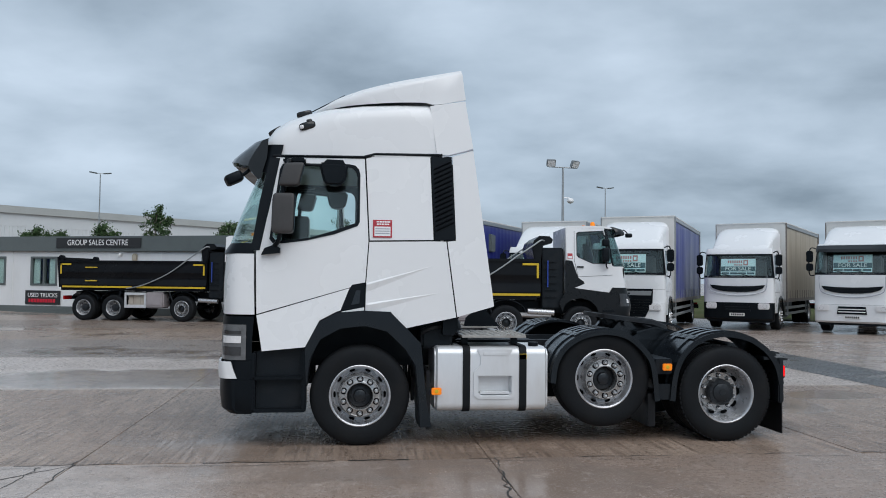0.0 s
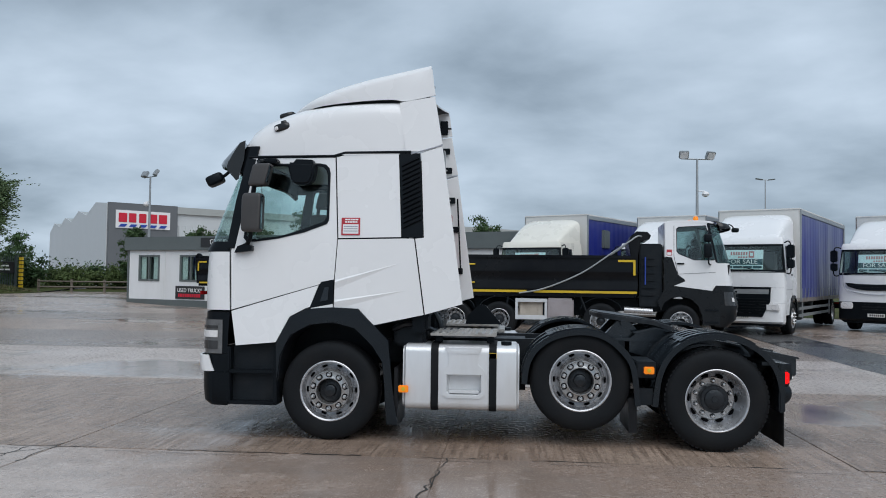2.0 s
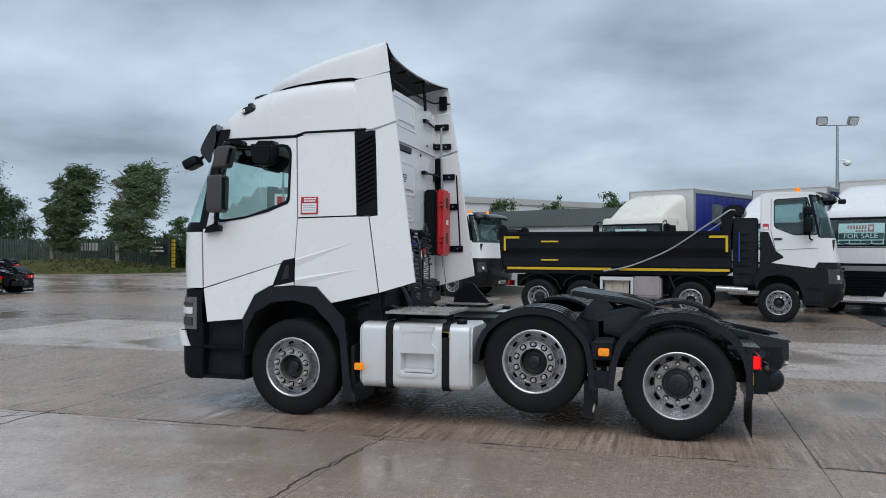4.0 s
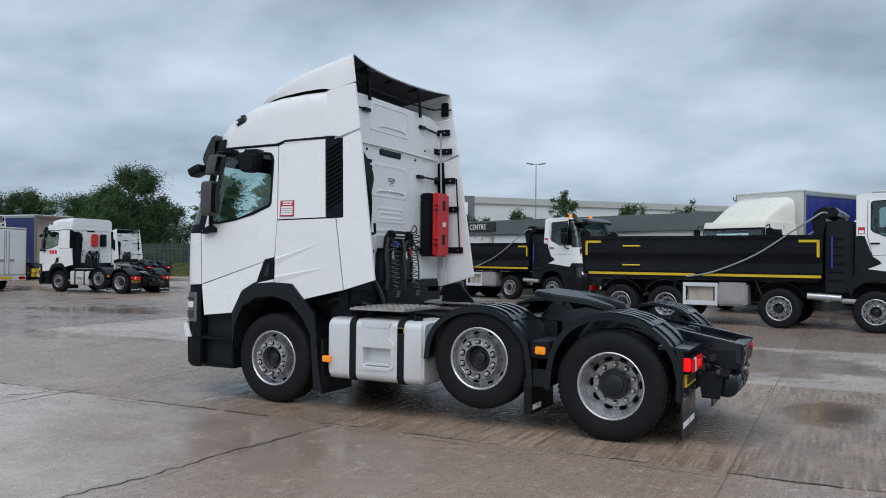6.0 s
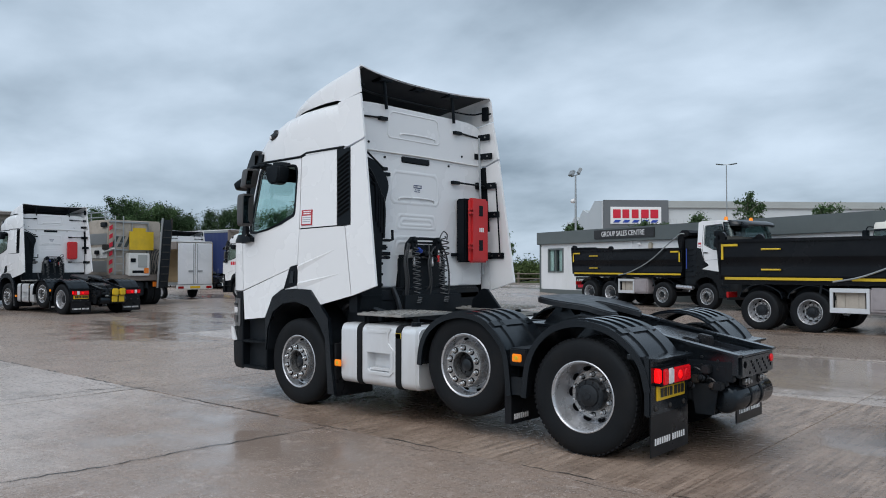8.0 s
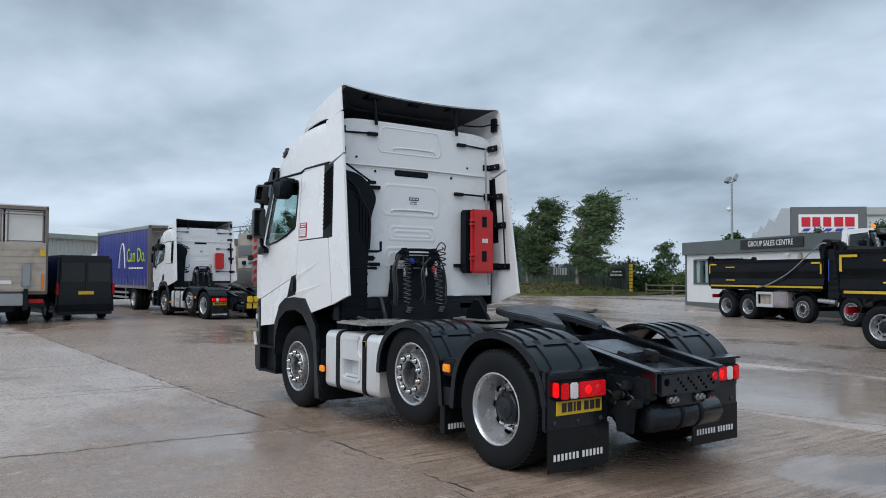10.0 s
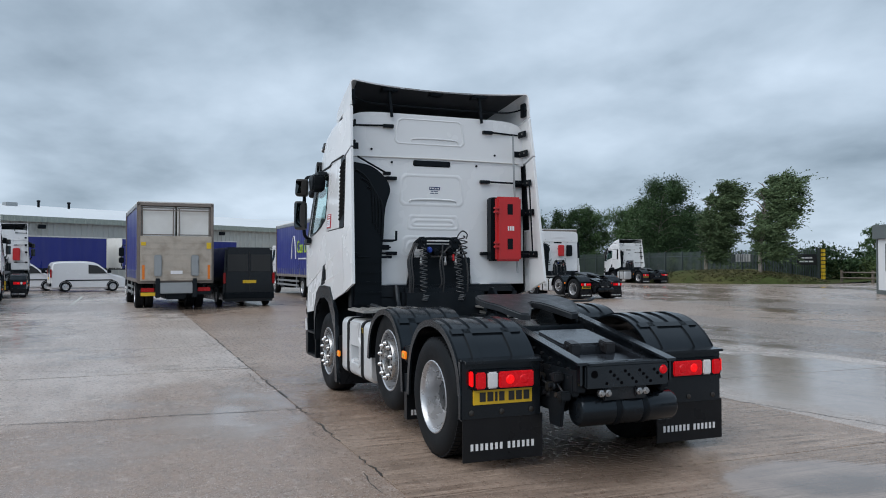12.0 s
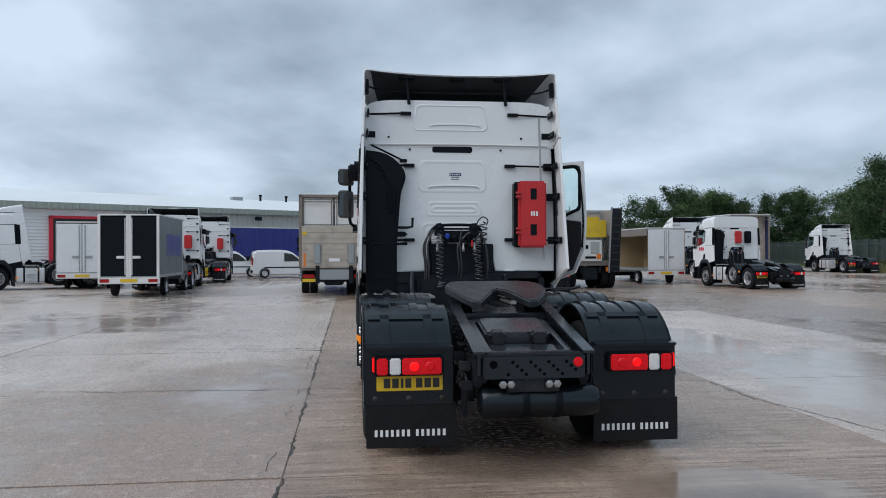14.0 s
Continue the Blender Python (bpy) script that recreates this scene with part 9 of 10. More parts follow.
def tipper(m, label):
    """An eight-wheel tipper with a low black steel body."""
    root = thing("tipper_lorry", m, label, "lorry", "black tipper lorries")
    tipper_cab(root)
    b = B()
    for y in (-0.5, 0.45):
        lathe(b, [(0.07, 0), (0.07, 0.09), (0.05, 0.14), (0, 0.15)], (0.98, y * 1.5, 3.25), (0, 0, 1), 12)
    part("beacon", b, "amber", root)
    # the tipping body
    x0, x1, z0, z1, w = 2.55, 8.56, 1.25, 2.27, 1.25
    for s in (-1, 1):
        b = B()
        fold = [(w - 0.05, z0), (w - 0.005, z0 + 0.10), (w - 0.005, z0 + 0.12), (w - 0.045, z0 + 0.30), (w - 0.050, z0 + 0.50), (w - 0.006, z0 + 0.56), (w - 0.004, z0 + 0.60), (w - 0.03, z0 + 0.82), (w - 0.03, z1)]
        rows = [[(x0 + (0.25 * max(0, 1 - (z - z0) / 0.1) if e_ == 0 else (x1 - x0) + 0.1 * (z - z0)), s * y_, z) for y_, z in fold] for e_ in (0, 1)]
        sheet(b, rows)
        thicken(b, 0.03)
        sd = part("body_side", b, "tipper", root)
        b = B()
        box(b, x0, x1 + 0.1, s * w - 0.05, s * w + 0.03, z1 - 0.07, z1 + 0.02, 0.02)
        part("top_rail", b, "tipper", sd)
        for xa, xb in ((x0 + 0.02, x0 + 2.8), (x0 + 3.0, x1 - 0.1)):
            b = B()
            box(b, xa, xb, s * (w + 0.01) - 0.006, s * (w + 0.01) + 0.006, z0 + 0.0, z0 + 0.065)
            part("reflective_tape", b, "yellow", sd)
        for xa, xb, za, zb in ((x0 + 0.06, x0 + 0.52, z1 - 0.16, z1 - 0.10), (x0 + 0.06, x0 + 0.12, z1 - 0.52, z1 - 0.10), (x1 - 0.45, x1, z1 - 0.16, z1 - 0.10), (x1 - 0.06, x1, z1 - 0.5, z1 - 0.1)):
            b = B()
            box(b, xa, xb, s * (w + 0.01) - 0.006, s * (w + 0.01) + 0.006, za, zb)
            part("corner_marking", b, "yellow", sd)
        for z in (z1 - 0.25, z0 + 0.26):
            b = B()
            tube(b, [(x1 - 1.1, s * (w + 0.02), z), (x1 - 1.1, s * (w + 0.06), z), (x1 - 1.55, s * (w + 0.06), z), (x1 - 1.55, s * (w + 0.02), z)], 0.025, 6, smooth=False)
            part("grab_handle", b, "yellow", sd)
        # sheeting arm
        b = B()
        tube(b, [(x0 + 3.2, s * (w + 0.05), z0 - 0.02), (x0 + 2.5, s * (w + 0.08), z0 + 0.12), (x0 + 1.5, s * (w + 0.08), z0 + 0.55), (x0 + 0.62, s * (w + 0.08), z0 + 1.15), (x0 + 0.22, s * (w + 0.07), z0 + 1.42), (x0 + 0.02, s * (w + 0.03), z0 + 1.56), (x0 - 0.10, s * (w - 0.06), z0 + 1.56)], 0.022, 7)
        part("sheeting_arm", b, "galv", root)
        # tank, step and side locker
        b = B()
        box(b, 4.26, 5.0, min(s * 0.72, s * 1.24), max(s * 0.72, s * 1.24), 0.50, 1.10, 0.05)
        lk = part("side_locker", b, "locker", root, "grey moulded plastic locker")
        b = B()
        prism(b, [(4.36, 0.60), (4.90, 0.60), (4.90, 0.72), (4.84, 0.80), (4.90, 0.88), (4.90, 1.02), (4.36, 1.02), (4.36, 0.88), (4.42, 0.80), (4.36, 0.72)], "y", s * 1.24, s * 1.256, 0.012)
        part("pressed_panel", b, "locker", lk)
        b = B()
        box(b, 4.98, 5.86, s * 1.20 - 0.03, s * 1.20 + 0.03, 0.50, 0.62, 0.008); box(b, 4.98, 5.86, s * 1.20 - 0.03, s * 1.20 + 0.03, 0.98, 1.08, 0.008)
        for x in (4.98, 5.79):
            box(b, x, x + 0.07, s * 1.20 - 0.03, s * 1.20 + 0.03, 0.62, 0.98, 0.006)
        part("side_guard", b, "alu", root)
        b = B()
        box(b, 5.05, 5.80, min(s * 0.70, s * 1.12), max(s * 0.70, s * 1.12), 0.52, 1.06, 0.06)
        tk = part("fuel_tank", b, "taillift", root)
        for x in (5.22, 5.52):
            b = B()
            box(b, x, x + 0.05, min(s * 0.70, s * 1.13), max(s * 0.70, s * 1.13), 0.515, 1.065, 0.06)
            part("strap", b, "rubber", tk)
        for x in (4.10, 6.05):
            b = B()
            rod(b, (x, s * 1.16, 1.22), (x - 0.22 if x < 5 else x + 0.1, s * 1.16, 0.66), 0.028, 6)
            part("wing_stay", b, "chassis", root)
        b = B()
        for k in range(4):
            lathe(b, [(0, 0), (0.1, 0), (0.1, 0.42), (0, 0.42)], (4.88 + 0.18 * k, s * 1.0, 0.56), (0, 0, 1), 10)
        part("air_bottle", b, "chassis", root)
        for c in (3.52, 6.32, 7.57):
            b = B()
            arc_shell(b, curve_pts([(c - 0.56, 0.80), (c - 0.5, 0.95), (c - 0.25, 1.10), (c, 1.14), (c + 0.25, 1.10), (c + 0.5, 0.95), (c + 0.56, 0.80)], 3), 0.02, min(s * 0.75, s * 1.16), max(s * 0.75, s * 1.16))
            part("mudguard", b, "fender", root)
        for x, kd in ((1.42, "front"), (3.52, "front"), (6.32, "rear"), (7.57, "rear")):
            wheel(root, x, s * 1.225, 0.49, kd, s, kd == "rear", 0.985)
        b = B()
        box(b, 0.8, 8.40, s * 0.42 - 0.05, s * 0.42 + 0.05, 0.75, 1.1, 0.01)
        part("chassis_rail", b, "chassis", root)
        b = B()
        box(b, 8.40, 8.46, s * 0.95 - 0.25, s * 0.95 + 0.25, 0.78, 0.93, 0.01)
        part("tail_lamp", b, "dullred", root)
        b = B()
        lathe(b, [(0, 0), (0.08, 0), (0.08, 0.75), (0, 0.75)], (2.15, s * 1.08, 0.78), (1, 0, 0.05), 12)
        part("exhaust_pipe", b, "alloy", root)
    b = B()
    box(b, x0 + 0.1, x1, -1.2, 1.2, 1.14, 1.30, 0.01)
    part("body_floor", b, "tipper", root)
    b = B()
    prism(b, [(2.64, 1.2), (2.74, 2.30), (2.80, 2.62), (2.74, 2.82), (2.58, 2.95), (2.30, 2.94), (2.20, 2.84), (2.24, 2.74), (2.48, 2.68), (2.54, 2.3), (2.56, 1.2)], "y", -1.2, 1.2, 0.03)
    part("headboard", b, "tipper", root)
    b = B()
    prism(b, [(x1 + 0.02, z0), (x1 + 0.12, z1 + 0.14), (x1 + 0.18, z1 + 0.14), (x1 + 0.08, z0)], "y", -1.22, 1.22, 0.01)
    tg = part("tailgate", b, "tipper", root)
    for s in (-1, 1):
        b = B()
        lathe(b, [(0, -0.05), (0.13, -0.05), (0.13, 0.05), (0, 0.05)], (x1 + 0.06, s * 1.1, z1 + 0.10), (0, 1, 0), 14)
        part("hinge", b, "tipper", tg)
    b = B()
    box(b, 1.90, 2.5, -1.12, 1.12, 0.9, 2.62, 0.03)
    for k in range(6):
        box(b, 2.10, 2.45, -1.16, 1.16, 1.2 + 0.2 * k, 1.24 + 0.2 * k, 0.01)
    part("headboard_frame", b, "chassis", root)
    for s in (-1.2, 1.2):
        b = B()
        rod(b, (2.35, s, 1.5), (2.35, s, 2.25), 0.02, 6)
        part("shovel_shaft", b, "signal_blue", root)
    for x in (1.42, 3.52, 6.32, 7.57):
        b = B()
        rod(b, (x, -1.0, 0.49), (x, 1.0, 0.49), 0.08, 8)
        part("axle", b, "chassis", root)
    b = B()
    box(b, 3.8, 6.0, -0.35, 0.35, 0.6, 1.1, 0.05)
    part("gearbox", b, "chassis", root)
    return root


def place_tipper(rx, ry, heading):
    """Stands the tipper so that its rear axle's near wheel is at (rx, ry), nose towards the heading in degrees."""
    a_ = radians(heading)
    f, r_ = Vector((math.cos(a_), math.sin(a_))), Vector((math.sin(a_), -math.cos(a_)))
    p = Vector((rx, ry)) - r_ * 1.22 + f * 7.57
    return pose(p.x, p.y, 0, 0, 0, heading + 180)


tip = tipper(place_tipper(0.27, 22.8, -6), "black-bodied white-cab tipper lorry with yellow markings")
copy_thing(tip, place_tipper(-10.2, 32.3, -16.5))

# ---- parked tractor units ----
kin = tractor("tractor_unit", pose(-23.3, 15.0, 0, 0, 0, 4), "white tractor unit with yellow couplings, parked in the far row", "parked tractor units", "kin")
b = B()
for y in (0.05, 0.30):
    box(b, 4.86, 4.98, y - 0.10, y + 0.10, 0.62, 0.85, 0.03)
    box(b, 4.86, 4.89, y - 0.10, y + 0.10, 0.40, 0.61, 0.01)
part("yellow_coupling", b, "yellow", kin)
b = B()
box(b, 0.84, 1.0, 0.50, 0.85, 1.85, 2.5, 0.03)
part("extinguisher_box", b, "red", kin)
low = tractor("tractor_unit", pose(-25.2, 26.0, 0.0, 0, 0, 4) @ Matrix.Scale(0.93, 4), "white tractor unit without spoiler, red and black boxes on the cab", "parked tractor units", "low")
for y, mt in ((-0.1, "red"), (0.42, "plastic")):
    b = B()
    box(b, 0.84, 1.0, y, y + 0.32, 2.15, 2.75, 0.03)
    part("extinguisher_box", b, mt, low)
b = B()
for k in range(3):
    box(b, -0.55 + 0.17 * k, -0.42 + 0.17 * k, -HW - 0.006, -HW - 0.001, 1.78, 1.95)
part("printed_bar", b, "signred", low)
for x, y, z, yaw in ((-30.0, -0.35, 0, 4), (-38.0, -0.1, 0, 4), (-38.5, 29.6, 0.0, 2), (-27.4, -7.8, 0, 118), (-35.0, -11.5, 0, 110)):
    copy_thing(kin, pose(x, y, z, 0, 0, yaw))


far_unit = tractor("tractor_unit", pose(-37.5, 38.95, bank(-37.5, 38.95), 0, 0, 0) @ Matrix.Scale(0.80, 4), "white two-axle tractor unit parked before the grass bank", "parked tractor units", "short")


# ---- vans ----
def van(m, label, paint, L_, H_, hw, profile, side_glass, rear_glass, wheels, wr, name="van", group="parked vans", lamp_z=(0.9, 1.4), belt=1.0, screen=None, plate="plate_y"):
    root = thing(name, m, label, "van", group)
    b = B()
    prism(b, profile, "y", -hw, hw, 0.10, seg=3)
    bmesh.ops.bevel(b, geom=[e_ for e_ in b.edges if abs(e_.verts[0].co.y - e_.verts[1].co.y) < 1e-4 and abs(abs(e_.verts[0].co.y) - hw) < 1e-3 and e_.verts[0].co.y < 0], offset=0.08, segments=2, affect="EDGES", clamp_overlap=True)
    warp(b, lean_in(belt, 0.10))
    part("body", b, paint, root)
    for s in (-1, 1):
        for poly in side_glass:
            b = B()
            prism(b, poly, "y", s * (hw + 0.001), s * (hw + 0.006))
            warp(b, lean_in(belt, 0.10))
            part("window", b, "ink", root)
        for x in wheels:
            b = B()
            lathe(b, [(wr * 0.62, -0.01), (wr * 0.8, -0.02), (wr * 0.97, 0.0), (wr, 0.03), (wr, 0.18), (0, 0.2)], (0, 0, 0), (0, 1, 0), 24)
            w = part("wheel", b, "rubber", root, "", pose(x, s * (hw + 0.01), wr, 0, 0, 0 if s < 0 else 180))
            b = B()
            lathe(b, [(wr * 0.62, -0.012), (wr * 0.55, 0.01), (wr * 0.2, 0.0), (0, -0.005)], (0, 0, 0), (0, 1, 0), 20)
            part("rim", b, "alloy", w)
            b = B()
            arc_shell(b, [(x + (wr + 0.06) * math.cos(t_ * math.pi / 12), wr + (wr + 0.06) * math.sin(t_ * math.pi / 12)) for t_ in range(12, -1, -1)], 0.05, s * hw - 0.02, s * hw + 0.008)
            part("wheel_arch", b, "plastic", root)
        b = B()
        box(b, L_ - 0.08, L_ + 0.010, s * (hw - 0.055) - 0.045, s * (hw - 0.055) + 0.045, lamp_z[0], lamp_z[1], 0.02)
        warp(b, lean_in(belt, 0.10))
        part("tail_lamp", b, "dullred", root)
        b = B()
        box(b, 0.9, 1.12, s * (hw + 0.10) - 0.09, s * (hw + 0.10) + 0.09, belt + 0.05, belt + 0.28, 0.03)
        part("door_mirror", b, "plastic", root)
        b = B()
        box(b, 0.8, L_ - 0.8, s * (hw + 0.005) - 0.012, s * (hw + 0.005) + 0.012, belt * 0.62, belt * 0.62 + 0.07, 0.01)
        part("rubbing_strip", b, "plastic", root)
    if screen:
        (xa, za), (xb, zb) = screen
        d_ = Vector((za - zb, xb - xa)).normalized() * 0.012
        b = B()
        prism(b, [(xa, za), (xb, zb), (xb + d_.x, zb + d_.y), (xa + d_.x, za + d_.y)], "y", -hw + 0.10, hw - 0.10)
        warp(b, lean_in(belt, 0.10))
        part("windscreen", b, "ink", root)
    for y0, y1, z0, z1 in rear_glass:
        b = B()
        box(b, L_ + 0.001, L_ + 0.008, y0, y1, z0, z1)
        warp(b, lambda c: Vector((c.x - 0.02 * max(0, c.z - belt), c.y, c.z)))
        part("rear_window", b, "ink", root)
    b = B()
    box(b, L_ - 0.06, L_ + 0.05, -hw + 0.04, hw - 0.04, 0.32, 0.55, 0.04)
    part("bumper", b, "plastic", root)
    b = B()
    box(b, L_ + 0.012, L_ + 0.022, -0.26, 0.26, belt * 0.72, belt * 0.72 + 0.12)
    part("number_plate", b, plate, root)
    b = B()
    box(b, L_ + 0.005, L_ + 0.02, -0.008, 0.008, 0.6, H_ - 0.15)
    part("door_joint", b, "ink", root)
    return root


BIG = [(0.02, 0.20), (0.0, 0.95), (0.35, 1.10), (0.95, 1.28), (1.65, 2.10), (1.95, 2.25), (5.95, 2.27), (6.0, 2.15), (6.02, 0.20)]
van(pose(-26.9, 9.75, 0, 0, 0, 6), "black high-roof panel van with dark windows", "blackpaint", 6.02, 2.27, 1.0, BIG, [[(1.25, 1.32), (1.75, 1.98), (2.3, 1.98), (2.3, 1.32)]],
    [(-0.82, -0.06, 1.35, 2.0), (0.06, 0.82, 1.35, 2.0)], (1.0, 4.9), 0.34, lamp_z=(0.88, 1.30), belt=1.25, screen=((1.0, 1.34), (1.60, 2.04)))
SMALL = [(0.06, 0.16)] + curve_pts([(0.0, 0.45), (0.03, 0.72), (0.22, 0.90), (0.60, 1.02), (0.92, 1.10), (1.25, 1.38), (1.62, 1.66), (2.0, 1.79), (2.6, 1.83), (3.6, 1.82), (4.0, 1.76), (4.15, 1.60), (4.22, 1.0), (4.24, 0.5)], 2) + [(4.20, 0.16)]
small_van = van(pose(-43.3, 5.9, 0, 0, 0, -80), "small white panel van parked side-on", "vanwhite", 4.22, 1.80, 0.88, SMALL, [[(1.12, 1.08), (1.30, 1.30), (1.66, 1.56), (2.15, 1.62), (2.15, 1.08)]],
             [(-0.6, -0.04, 1.1, 1.55), (0.04, 0.6, 1.1, 1.55)], (0.78, 3.4), 0.30, lamp_z=(0.85, 1.35), belt=1.05, screen=((0.98, 1.15), (1.55, 1.615)))
copy_thing(small_van, pose(-45.8, 2.1, 0, 0, 0, -80))


def luton(m, label, open_side=False, dark_doors=False, L_=6.6, height=3.05):
    """A box van: low cab, tall body over the back wheels."""
    root = van(m, label, "vanwhite" if not dark_doors else "greyfascia", 2.2, 2.2, 0.98, [(0.02, 0.35), (0.0, 0.95), (0.35, 1.10), (0.95, 1.28), (1.6, 2.05), (2.2, 2.2), (2.2, 0.5), (1.5, 0.35)],
               [[(1.2, 1.32), (1.65, 1.92), (2.05, 1.92), (2.05, 1.32)]], [], (0.95, L_ - 1.6), 0.34, name="box_van", lamp_z=(0.6, 0.62), belt=1.25)
    x0, x1, hw, z0 = 2.25, L_, 1.08, 0.72
    b = B()
    box(b, x0, x1, -hw, hw, z0, z0 + 0.12, 0.01)
    part("box_floor", b, "galv", root)
    b = B()
    box(b, x0 - 0.5, x1, -hw, hw, height - 0.06, height, 0.02)
    part("box_roof", b, "offwhite", root)
    b = B()
    box(b, x0, x0 + 0.05, -hw, hw, z0 + 0.12, height - 0.06)
    part("box_front", b, "ply" if open_side else "offwhite", root)
    for s in (-1, 1):
        if open_side and s > 0:
            b = B()
            box(b, x0 + 0.05, x1, s * hw - 0.05, s * hw, z0 + 0.12, height - 0.06)
            part("box_side", b, "ply", root)
            continue
        b = B()
        if open_side:
            box(b, x0, x1, s * hw - 0.03, s * hw + 0.03, height - 0.45, height - 0.06, 0.02)
            part("rolled_curtain", b, "boxbrown", root)
        else:
            box(b, x0 + 0.05, x1, min(s * hw, s * (hw - 0.03)), max(s * hw, s * (hw - 0.03)), z0 + 0.12, height - 0.06)
            part("box_side", b, "greyfascia" if dark_doors else "offwhite", root)
            if dark_doors:
                b = B()
                box(b, x0 + 0.4, x1 - 1.2, s * hw - 0.006, s * hw + 0.006, 1.5, 2.35)
                part("side_panel", b, "blue", root)
    for s in (-1, 1):
        b = B()
        box(b, x1 - 0.01, x1 + 0.03, min(s * 0.015, s * (hw - 0.05)), max(s * 0.015, s * (hw - 0.05)), z0 + 0.06, height - 0.10, 0.012)
        d = part("rear_door", b, "plastic" if dark_doors else "vanwhite", root)
        b = B()
        if dark_doors:
            for y0, y1, za, zb in ((0.0, 0.09, z0, height - 0.05), (hw - 0.1, hw, z0, height - 0.05)):
                box(b, x1 + 0.01, x1 + 0.05, min(s * y0, s * y1), max(s * y0, s * y1), za, zb, 0.01)
        rod(b, (x1 + 0.05, s * 0.12, z0 + 0.1), (x1 + 0.05, s * 0.12, height - 0.15), 0.018, 6)
        box(b, x1 + 0.03, x1 + 0.07, s * 0.28 - 0.14, s * 0.28 + 0.14, 1.42, 1.52, 0.01)
        part("door_frame", b, "offwhite" if dark_doors else "galv", d)
        b = B()
        box(b, x1 - 0.02, x1 + 0.03, s * 0.85 - 0.17, s * 0.85 + 0.17, 0.55, 0.68, 0.01)
        part("tail_lamp", b, "dullred", root)
    b = B()
    box(b, x1 - 0.08, x1 + 0.02, -hw, hw, 0.50, 0.74, 0.01)
    part("rear_bumper", b, "offwhite", root)
    b = B()
    box(b, x1 + 0.021, x1 + 0.03, -0.3, 0.3, 0.56, 0.68)
    part("number_plate", b, "plate_y", root)
    return root


luton(pose(-34.25, 23.5, 0, 0, 0, 2) @ Matrix.Scale(0.92, 4), "white box van with an open plywood-lined side", open_side=True, L_=7.8)
luton(pose(-26.0, 0.1, 0, 0, 0, 1), "grey box van with black rear doors", dark_doors=True)
luton(pose(-33.0, -4.6, 0, 0, 0, 8), "plain white box van with closed rear doors")

# ---- a service lorry with ladders and lockers, seen between the parked lorries ----
sv = thing("service_lorry", pose(-30.5, 18.3, 0, 0, 0, 3), "grimy service lorry with cabinets, chevron panel and a raised ramp", "lorry")
lorry_cab(sv, "offwhite", "plastic", "plastic", 2.7)
b = B()
box(b, 2.2, 7.4, -1.2, 1.2, 1.0, 1.25, 0.02)
part("load_bed", b, "boxbrown", sv)
for k, (x0, x1, z1, mt) in enumerate(((2.3, 4.0, 3.3, "boxbrown"), (4.05, 5.6, 2.9, "taillift"), (5.65, 7.2, 3.45, "taillift"))):
    b = B()
    box(b, x0, x1, -1.15, 1.15, 1.25, z1, 0.04)
    lk = part("locker", b, mt, sv)
    for j in range(3):
        b = B()
        box(b, x0 + 0.1, x1 - 0.1, -1.17, -1.15, 1.35 + 0.55 * j, 1.80 + 0.55 * j, 0.01)
        part("locker_door", b, "offwhite" if (k + j) % 2 else "galv", lk)
# tail: a framed cream panel with chevrons, a white cabinet below it
b = B()
box(b, 7.2, 7.26, -1.15, 0.5, 2.28, 3.35, 0.01)
tp = part("tail_panel", b, "taillift", sv, "grimy cream tail panel")
for k in range(3):
    b = B()
    y = -1.10 + 0.28 * k
    prism(b, [(y, 2.36), (y + 0.14, 2.36), (y + 0.36, 2.80), (y + 0.22, 2.80)], "x", 7.26, 7.268)
    part("chevron", b, "palisade", tp)
b = B()
box(b, 7.26, 7.27, -0.20, 0.42, 2.95, 3.15)
part("printed_bar", b, "yellow", tp)
b = B()
for y0, y1, z0, z1 in ((-0.22, -0.18, 2.28, 3.35), (-1.17, 0.52, 3.33, 3.40), (-1.17, 0.52, 2.22, 2.28), (0.48, 0.54, 1.2, 3.4)):
    box(b, 7.22, 7.31, y0, y1, z0, z1, 0.006)
part("tail_frame", b, "galv", tp)
b = B()
box(b, 7.2, 7.50, -0.45, 0.48, 1.20, 2.12, 0.03)
cb = part("cabinet", b, "offwhite", sv, "white control cabinet")
for y, z, w_, h_, mt in ((-0.38, 1.75, 0.22, 0.16, "plastic"), (-0.05, 1.55, 0.40, 0.50, "clad"), (-0.30, 1.32, 0.50, 0.10, "plastic"), (0.22, 1.30, 0.2, 0.22, "orange")):
    b = B()
    box(b, 7.50, 7.53, y, y + w_, z, z + h_, 0.01)
    part("cabinet_panel", b, mt, cb)
b = B()
box(b, 7.34, 7.38, -0.35, 0.72, 2.25, 3.0, 0.005)
part("warning_board", b, "yellow", sv, "yellow warning board")
for k in range(7):
    b = B()
    rr_ = random.Random(k)
    tube(b, [(7.3, 0.6 + 0.07 * k, 1.2), (7.42, 0.62 + 0.07 * k, 1.5 + 0.1 * (k % 3)), (7.38, 0.58 + 0.08 * k, 2.0), (7.3, 0.6 + 0.06 * k, 2.3)], 0.02, 6)
    part("hose", b, "hose", sv)
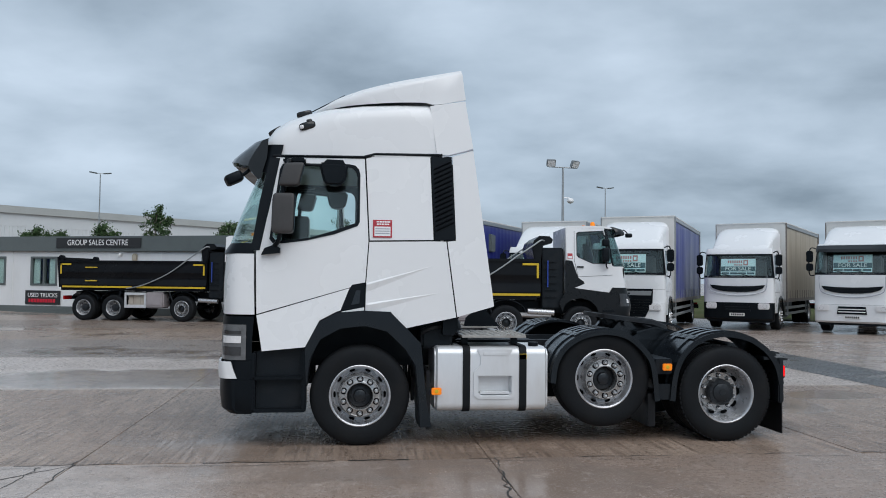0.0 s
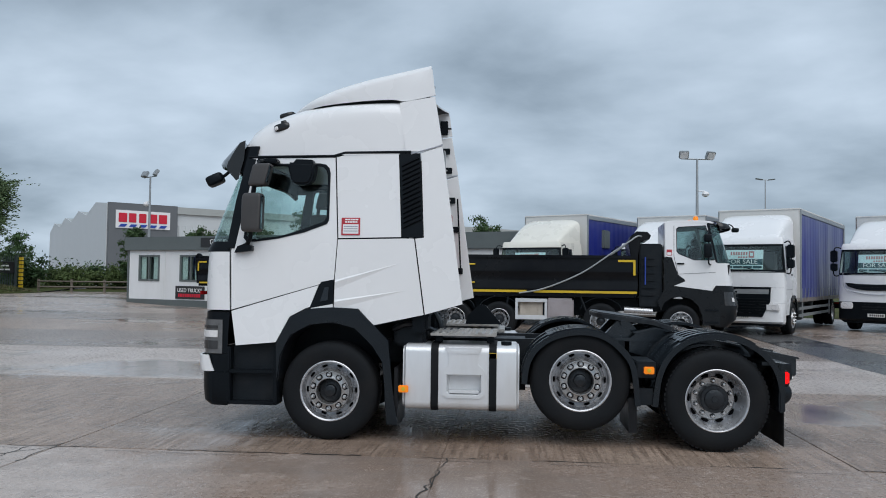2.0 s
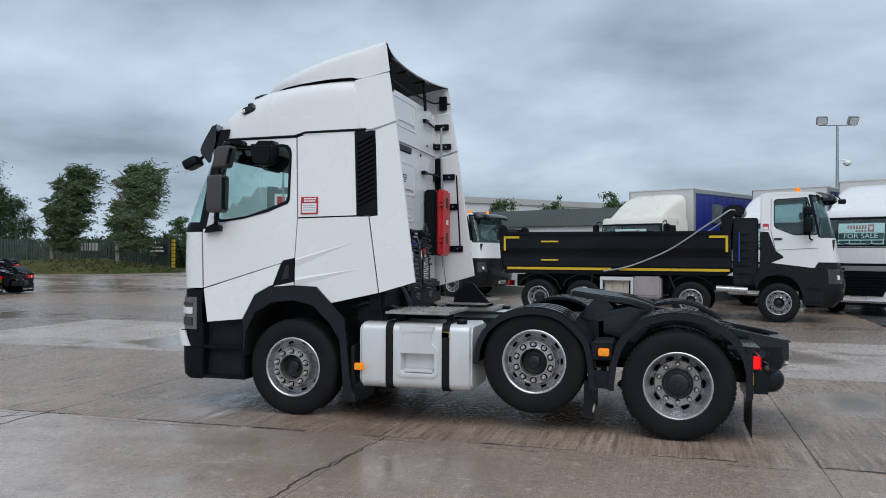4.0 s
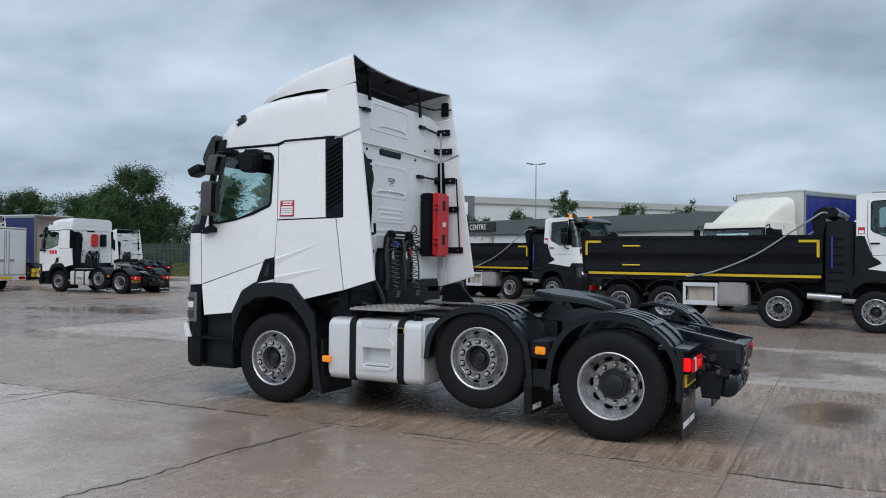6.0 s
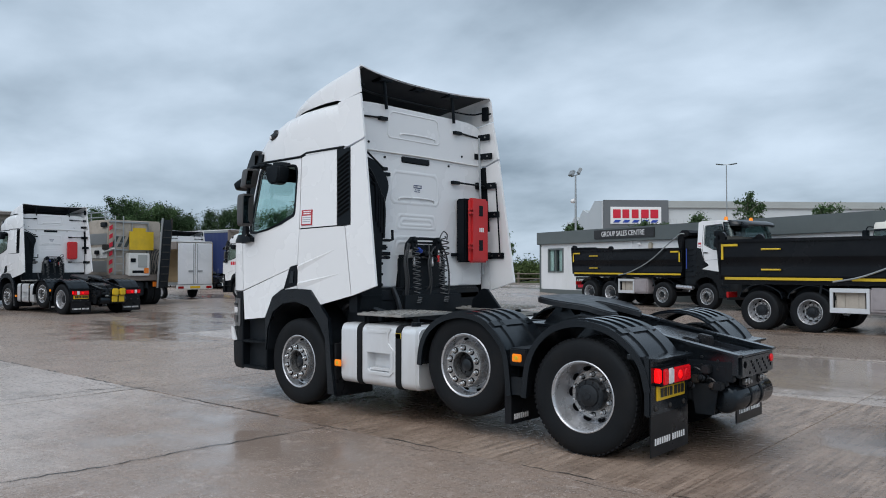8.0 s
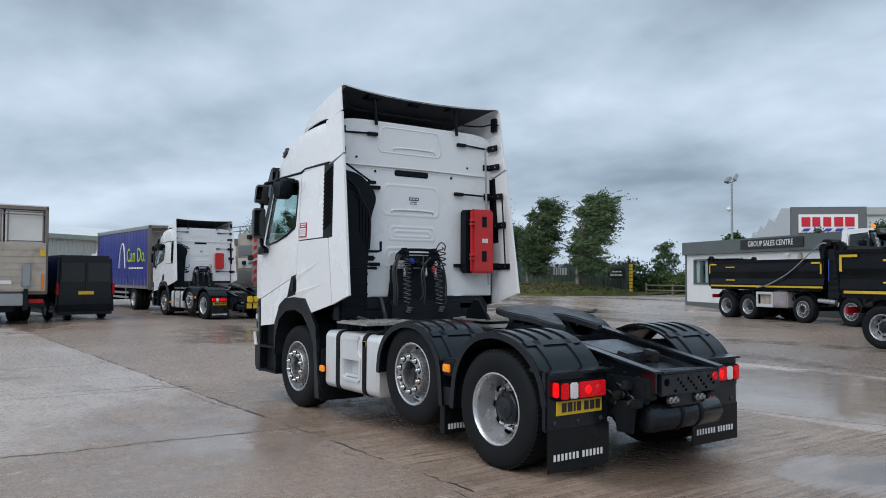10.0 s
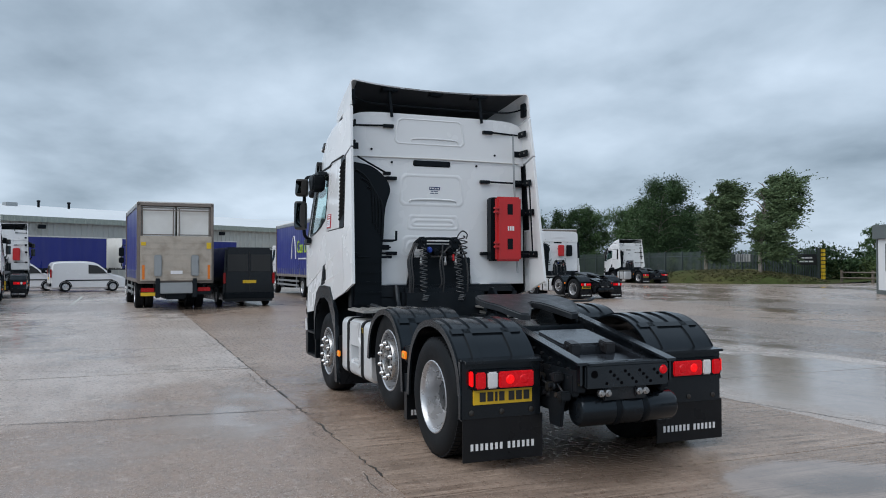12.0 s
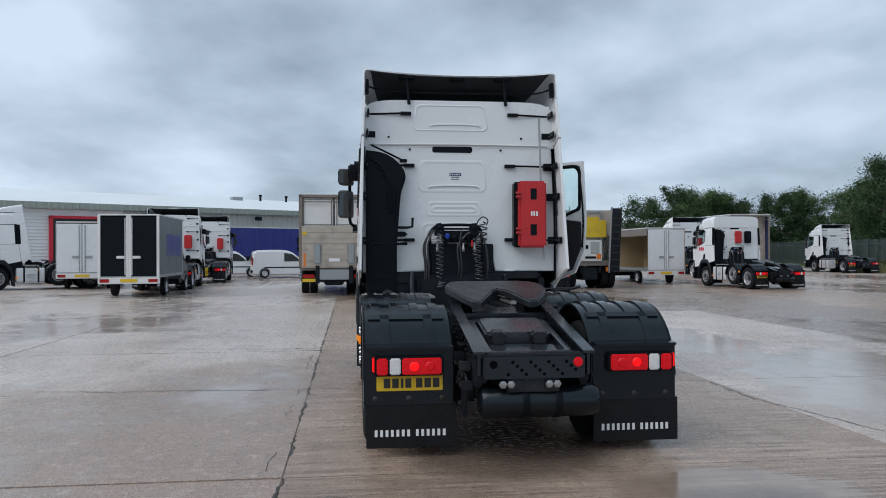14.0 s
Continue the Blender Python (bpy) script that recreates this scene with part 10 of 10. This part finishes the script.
# the ramp stands nearly upright behind the tail
b = B()
prism(b, [(7.55, 0.75), (7.75, 0.75), (8.02, 3.25), (7.95, 3.50), (7.72, 3.45), (7.80, 3.2)], "y", 0.78, 1.15, 0.02)
rp = part("ramp", b, "chassis", sv, "dark loading ramp folded upright")
for y in (0.75, 1.18):
    b = B()
    rod(b, (7.62, y, 0.7), (7.98, y, 3.55), 0.045, 8)
    part("ramp_rail", b, "steelgrime" if y > 1 else "galv", rp)
for k in range(8):
    b = B()
    box(b, 7.76 + 0.032 * k, 7.80 + 0.032 * k, 0.79, 1.14, 0.95 + 0.3 * k, 0.99 + 0.3 * k, 0.005)
    part("ramp_cleat", b, "steelgrime", rp)
for x in (2.5, 3.6, 4.7, 5.8, 6.9):
    b = B()
    rod(b, (x, -1.12, 2.9), (x, -1.12, 3.75), 0.03, 6)
    part("rail_post", b, "galv", sv)
for z in (3.55, 3.75):
    b = B()
    rod(b, (2.4, -1.12, z), (7.2, -1.12, z), 0.025, 6)
    part("top_rail", b, "galv", sv)
b = B()
for y in (-0.95, -0.60):
    rod(b, (7.34, y, 1.2), (7.34, y, 3.6), 0.028, 6)
ld = part("ladder", b, "galv", sv, "galvanised access ladder")
for k in range(8):
    b = B()
    rod(b, (7.34, -0.95, 1.4 + 0.28 * k), (7.34, -0.60, 1.4 + 0.28 * k), 0.02, 6)
    part("rung", b, "galv", ld)
rq = random.Random(12)
for k in range(16):
    x, z = rq.uniform(2.4, 6.9), rq.uniform(1.35, 3.2)
    b = B()
    if k % 3 == 0:
        rod(b, (x, -1.2, z), (x + rq.uniform(0.5, 1.3), -1.2, z + rq.uniform(-0.5, 0.5)), 0.035, 6)
    else:
        box(b, x, x + rq.uniform(0.15, 0.5), -1.26, -1.16, z, z + rq.uniform(0.1, 0.35), 0.02)
    part("stowed_fitting", b, rq.choice(("galv", "offwhite", "chassis", "boxbrown", "steelgrime")), sv)
for k in range(6):
    b = B()
    prism(b, [(-1.16 + 0.0 * k, 1.3 + 0.34 * k), (-1.02, 1.38 + 0.34 * k), (-1.02, 1.55 + 0.34 * k), (-1.16, 1.47 + 0.34 * k)], "x", 7.265, 7.275)
    part("chevron", b, "signred", sv)
flat_chassis(sv, 0.6, 7.4, [1.35], [5.4, 6.7])
for s_ in (-1, 1):
    b = B()
    box(b, 7.38, 7.46, s_ * 0.9 - 0.22, s_ * 0.9 + 0.22, 0.75, 0.95, 0.01)
    part("tail_lamp", b, "orange", sv)

# blue curtain trailers by the workshop
def trailer(m):
    root = thing("curtain_trailer", m, "long blue curtain-side trailer by the workshop", "trailer", "parked trailers")
    b = B()
    box(b, 0, 13.6, -1.25, 1.25, 1.15, 1.35, 0.02)
    part("bed", b, "chassis", root)
    b = B()
    box(b, 0, 13.6, -1.25, 1.25, 3.95, 4.05, 0.02)
    part("roof", b, "offwhite", root)
    for s in (-1, 1):
        b = B()
        rows = [[(13.6 * k / 80, s * (1.24 + 0.012 * math.sin(k * 1.7)), z) for k in range(81)] for z in (1.2, 2.5, 3.95)]
        sheet(b, rows)
        thicken(b, 0.006)
        part("curtain", b, "blue", root)
        for x in (9.2, 10.5, 11.8):
            wheel(root, x, s * 1.22, 0.497, "front", s)
    b = B()
    box(b, 0, 0.06, -1.25, 1.25, 1.2, 4.0); box(b, 13.55, 13.6, -1.25, 1.25, 1.2, 4.0)
    part("end_frame", b, "offwhite", root)
    b = B()
    for s in (-0.6, 0.6):
        box(b, 2.4, 2.55, s - 0.06, s + 0.06, 0.0, 1.2)
    part("landing_leg", b, "chassis", root)
    return root


tra = trailer(pose(-61.0, -7.5, 0, 0, 0, 124))
copy_thing(tra, pose(-69.2, 5.0, 0, 0, 0, 124))
